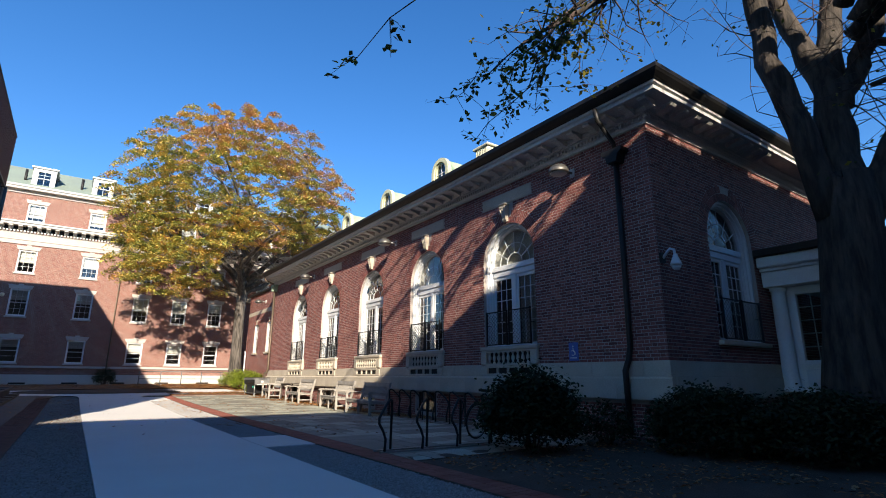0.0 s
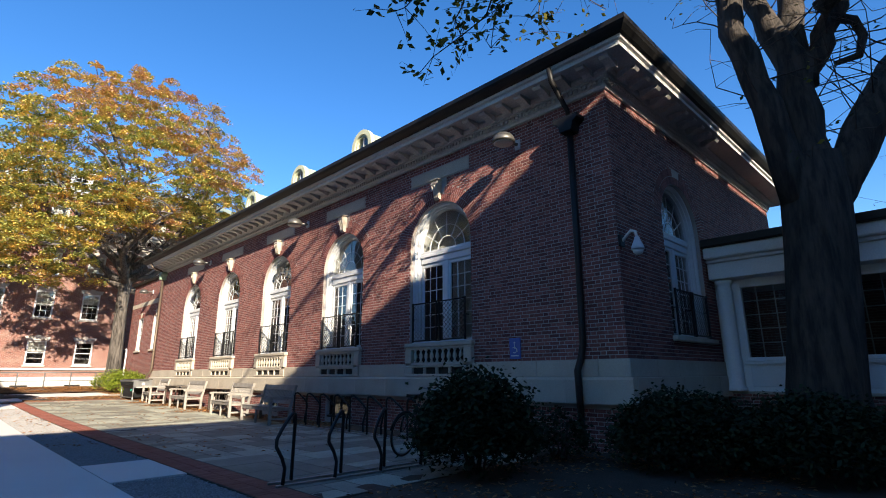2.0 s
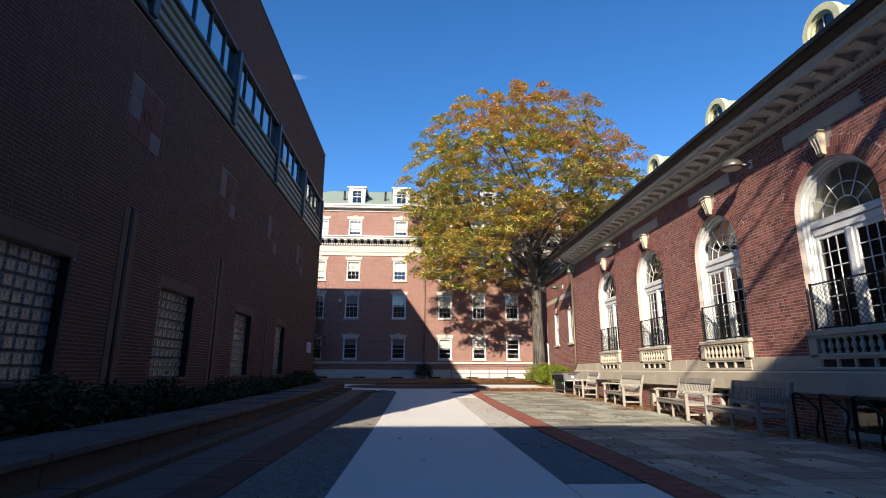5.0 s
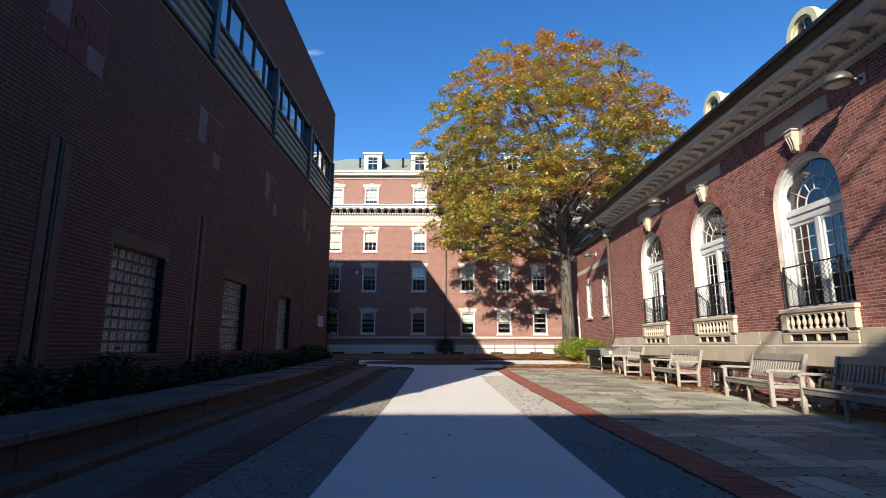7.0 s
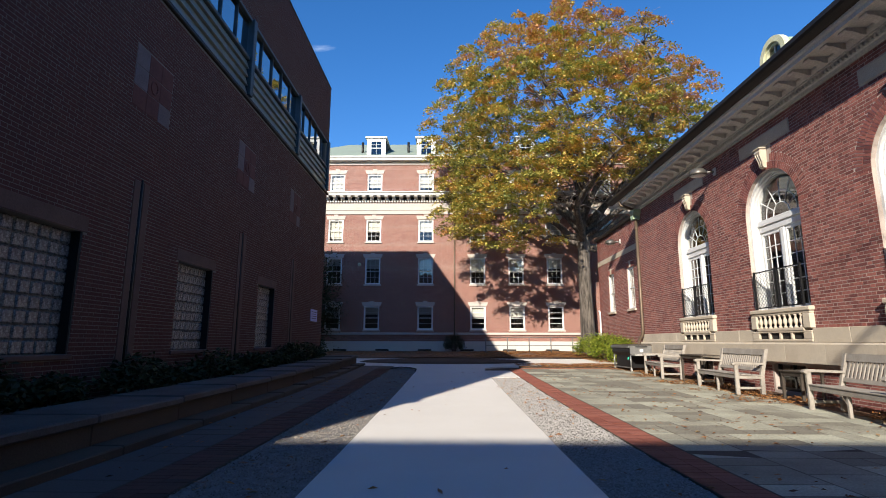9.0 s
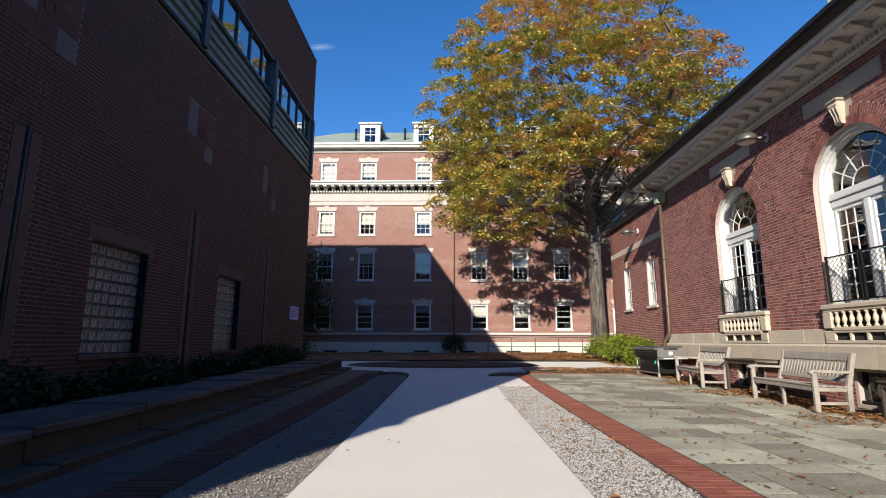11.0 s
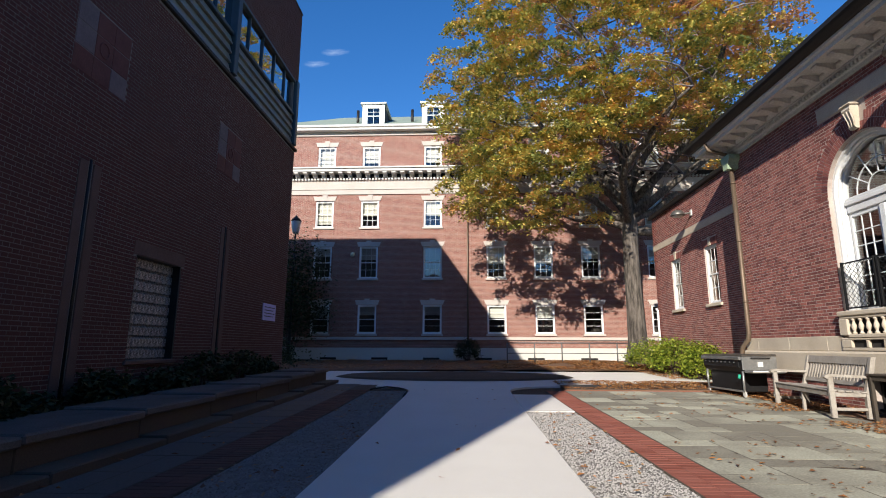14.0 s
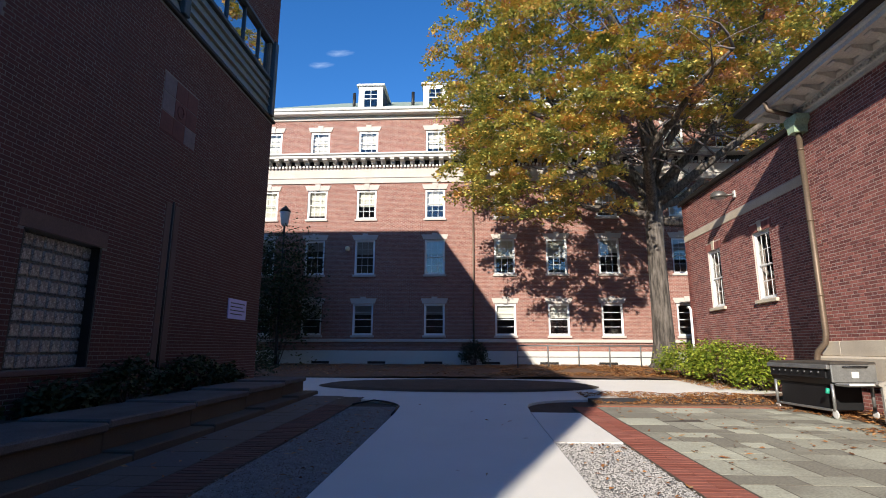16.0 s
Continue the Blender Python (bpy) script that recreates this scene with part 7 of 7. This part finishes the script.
    # unseen leaves, added to hold sky light off the corner below
    for k in range(4200):
        u = Vector((rng.gauss(0, 1), rng.gauss(0, 1), rng.gauss(0, 1))).normalized() * rng.random() ** 0.4
        leaves.clump(Vector((11.2 + 4.6 * u.x, 0.6 + 6.0 * u.y, 15.6 + 2.2 * u.z)) - base, 0.5, 7, 0.16)
    part("twigs", twigs, M_TWIG, t, kind="stuff")
    part("crown", leaves.data("elm_crown", M_ELMLEAF), None, t, "sparse dark green and yellowing leaves", kind="stuff")


elm()


def shrub(x, y, rx, ry, h, mat, label, n, s, seed, z=None, name="shrub"):
    """A shrub: many stems and a ragged coat of leaves."""
    rng = random.Random(seed)
    z = ground_z(y) if z is None else z
    t = thing(name, label, "shrub", at=(x, y, z))
    stems, lv = Mesh(), Leaves(seed)
    for _ in range(14):
        a = rng.uniform(0, 6.283)
        q = (math.cos(a) * rx * 0.7 * rng.random(), math.sin(a) * ry * 0.7 * rng.random(), h * rng.uniform(0.5, 0.85))
        limb(stems, (math.cos(a) * 0.08, math.sin(a) * 0.08, -0.03), q, 0.018, 0.006, rng, 0.1, 4, 5)
    for _ in range(n):
        u = Vector((rng.gauss(0, 1), rng.gauss(0, 1), abs(rng.gauss(0, 1)) * 0.9 - 0.25)).normalized()
        k = rng.uniform(0.72, 1.05) * (1 + 0.16 * noise.noise(u * 2.2 + Vector((seed, 0, 0))))
        p = (u.x * rx * k, u.y * ry * k, max(0.06, h * 0.36 + u.z * h * 0.64 * k))
        lv.clump(p, 0.16 * max(0.6, h), 5, s, 0.8)
    part("twigs", stems, M_TWIG, t, kind="stuff")
    part("foliage", lv.data("foliage", mat), None, t, kind="stuff")
    return t


YEW = "dark dense evergreen yew shrub in the soil bed"
shrub(6.45, 6.4, 0.72, 0.7, 1.28, M_YEW, YEW, 2400, 0.075, 1)
shrub(8.7, 4.6, 0.95, 0.9, 0.98, M_YEW, YEW, 2200, 0.075, 2)
shrub(9.3, 3.2, 1.0, 0.9, 0.95, M_YEW, YEW, 2200, 0.075, 3)
shrub(9.9, 1.5, 1.0, 1.0, 0.85, M_YEW, YEW, 2200, 0.075, 4)
shrub(8.2, 6.3, 0.5, 0.45, 0.7, M_YEW, YEW, 300, 0.07, 5)
shrub(9.3, 33.3, 0.55, 0.8, 1.1, M_BUSH, "bright yellow-green leafy shrub by the annex wall", 700, 0.09, 6)
shrub(9.2, 35.0, 0.7, 1.0, 1.25, M_BUSH, "bright yellow-green leafy shrub by the annex wall", 800, 0.09, 7)
shrub(9.0, 37.0, 0.8, 1.0, 1.15, M_BUSH, "green leafy shrub beside the mulch path", 700, 0.09, 8)
rng = random.Random(99)
for k in range(15):
    y = 9.5 + 1.5 * k + rng.uniform(-0.4, 0.4)
    shrub(-3.55 + rng.uniform(-0.12, 0.15), y, rng.uniform(0.3, 0.5), rng.uniform(0.45, 0.8), rng.uniform(0.35, 0.85), M_DULL, "low dark leafy shrub in the planter bed", 220, 0.1, 200 + k, ground_z(y) + 0.26)
shrub(2.0, 44.2, 0.6, 0.5, 1.2, M_YEW, "dark round shrub below the hall's wall", 400, 0.09, 31)
shrub(-7.4, 43.6, 1.4, 1.0, 6.6, M_DULL, "tall dark evergreen beside the lamp post", 1500, 0.16, 32)
shrub(-5.2, 35.4, 0.8, 0.9, 1.3, M_DULL, "dark shrub at the corner of the brick block", 400, 0.1, 33)

# bare tree beyond the wing
def bare_tree(x, y):
    rng = random.Random(13)
    t = thing("bare_tree", "nearly bare tree with fine reddish twigs", "tree", at=(x, y, 0))
    m, tw, lv = Mesh(), Mesh(), Leaves(9)
    trunk = limb(m, (0, 0, 0), (0.3, 0.2, 7), 0.24, 0.09, rng, 0.03, 8, 10)
    for k in range(20):
        p = trunk[3 + k % 6]
        a = k * 2.4
        q = p + Vector((math.cos(a) * 2.8, math.sin(a) * 2.8, rng.uniform(1.5, 5)))
        b = limb(m, p, q, 0.05, 0.012, rng, 0.1, 6, 6)
        for s in b[2:]:
            for _ in range(6):
                e = s + Vector((rng.gauss(0, 0.9), rng.gauss(0, 0.9), rng.gauss(0.3, 0.6)))
                c = limb(tw, s, e, 0.014, 0.005, rng, 0.12, 4, 3)
                for j in c[1:]:
                    e2 = j + Vector((rng.gauss(0, 0.35), rng.gauss(0, 0.35), rng.gauss(0.0, 0.3)))
                    tw.tube([j, e2], [0.006, 0.003], 3)
                    lv.clump(e2, 0.3, 3, 0.09)
    part("trunk", m, M_BARK_ELM, t)
    part("twigs", tw, M_TWIG, t, kind="stuff")
    part("leaves", lv.data("bare_leaves", M_LITTER), None, t, kind="stuff")


bare_tree(24.0, -1.7)

# ---- fallen leaves ----
lit = Leaves(3)
rng = lit.rng
for x0, x1, y0, y1, n in ((8.2, 9.1, 13, 29.7, 4500), (4.4, 8.4, 10, 29.7, 1100), (0.6, 3.0, 12, 30, 22), (4.4, 9.8, 29.9, 32.2, 5500), (7.6, 9.6, 24, 30, 2600), (8.3, 9.7, 32.2, 38.5, 2600), (-9, 12, 36.6, 44.6, 8000), (2.5, 12, 36.8, 44.6, 14000), (4.5, 12.5, -3, 6.6, 7000), (3.0, 3.9, 12, 26, 260), (-0.5, 0.5, 14, 29, 200), (-1.75, -1.0, 8, 30, 90), (7.4, 8.6, 18, 29, 1400)):
    for _ in range(n):
        x, y = rng.uniform(x0, x1), rng.uniform(y0, y1)
        if noise.noise(Vector((x * 0.6, y * 0.6, 2))) < -0.15 and n > 200:
            continue
        s = rng.uniform(0.022, 0.055) * (1.5 if y > 36.5 else 1)
        a = rng.uniform(0, 6.283)
        z = ground_z(y) + 0.012 + (rng.uniform(0.045, 0.085) if y > 36.5 else 0.03 if 29.9 < y < 32.3 and x > 4.4 else 0.01 if x > 8.3 else 0)
        c, d = math.cos(a) * s, math.sin(a) * s
        k = len(lit.v)
        lit.v += [(x - c, y - d, z), (x + d * 0.4, y - c * 0.4, z + rng.uniform(0, 0.02)), (x + c, y + d, z + rng.uniform(0, 0.5 * s)), (x - d * 0.4, y + c * 0.4, z + rng.uniform(0, 0.02))]
        lit.f += [(k, k + 1, k + 2), (k, k + 2, k + 3)]
ob = new("fallen_leaves", lit.data("fallen_leaves", M_LITTER))
tagged(ob, "dry brown and orange leaves strewn on the ground", "leaves", kind="stuff")

# ---- wisps of cloud far off ----
def cloud_material():
    mat = bpy.data.materials.new("cloud")
    mat.use_nodes = True
    nt = mat.node_tree
    nt.nodes.remove(nt.nodes["Principled BSDF"])
    tc, mp, nz, gr, mul, ramp, em, tr, mx = (nt.nodes.new("ShaderNode" + k) for k in ("TexCoord", "Mapping", "TexNoise", "TexGradient", "Math", "MapRange", "Emission", "BsdfTransparent", "MixShader"))
    mp.inputs["Scale"].default_value = (0.1, 1, 0.35)
    nt.links.new(tc.outputs["Object"], mp.inputs["Vector"])
    nt.links.new(mp.outputs[0], nz.inputs["Vector"])
    nz.inputs["Scale"].default_value, nz.inputs["Detail"].default_value = 1.6, 4.0
    fit_m = nt.nodes.new("ShaderNodeMapping")
    fit_m.inputs["Scale"].default_value = (1 / 14, 1, 1 / 4)
    nt.links.new(tc.outputs["Object"], fit_m.inputs["Vector"])
    gr.gradient_type = "SPHERICAL"
    nt.links.new(fit_m.outputs[0], gr.inputs["Vector"])
    mul.operation = "MULTIPLY"
    nt.links.new(gr.outputs["Fac"], mul.inputs[0])
    nt.links.new(nz.outputs[0], mul.inputs[1])
    ramp.inputs["From Min"].default_value, ramp.inputs["From Max"].default_value, ramp.inputs["To Max"].default_value = 0.1, 0.8, 0.3
    nt.links.new(mul.outputs[0], ramp.inputs["Value"])
    em.inputs["Color"].default_value, em.inputs["Strength"].default_value = (0.75, 0.87, 1.0, 1), 0.9
    nt.links.new(ramp.outputs[0], mx.inputs[0])
    nt.links.new(tr.outputs[0], mx.inputs[1])
    nt.links.new(em.outputs[0], mx.inputs[2])
    nt.links.new(mx.outputs[0], nt.nodes["Material Output"].inputs["Surface"])
    return mat


M_CLOUD = cloud_material()
for x, z, w in ((-112, 254.3, 1.2), (-128, 243.5, 1.1)):
    ob = solid("backdrop_cloud", Mesh().add([(-14, 0, -4), (14, 0, -4), (14, 0, 4), (-14, 0, 4)], [(0, 1, 2, 3)]), M_CLOUD, "thin white wisp of cloud in the blue sky", "cloud", kind="structure", at=(x, 420, z))
    ob.scale = (w, 1, w)
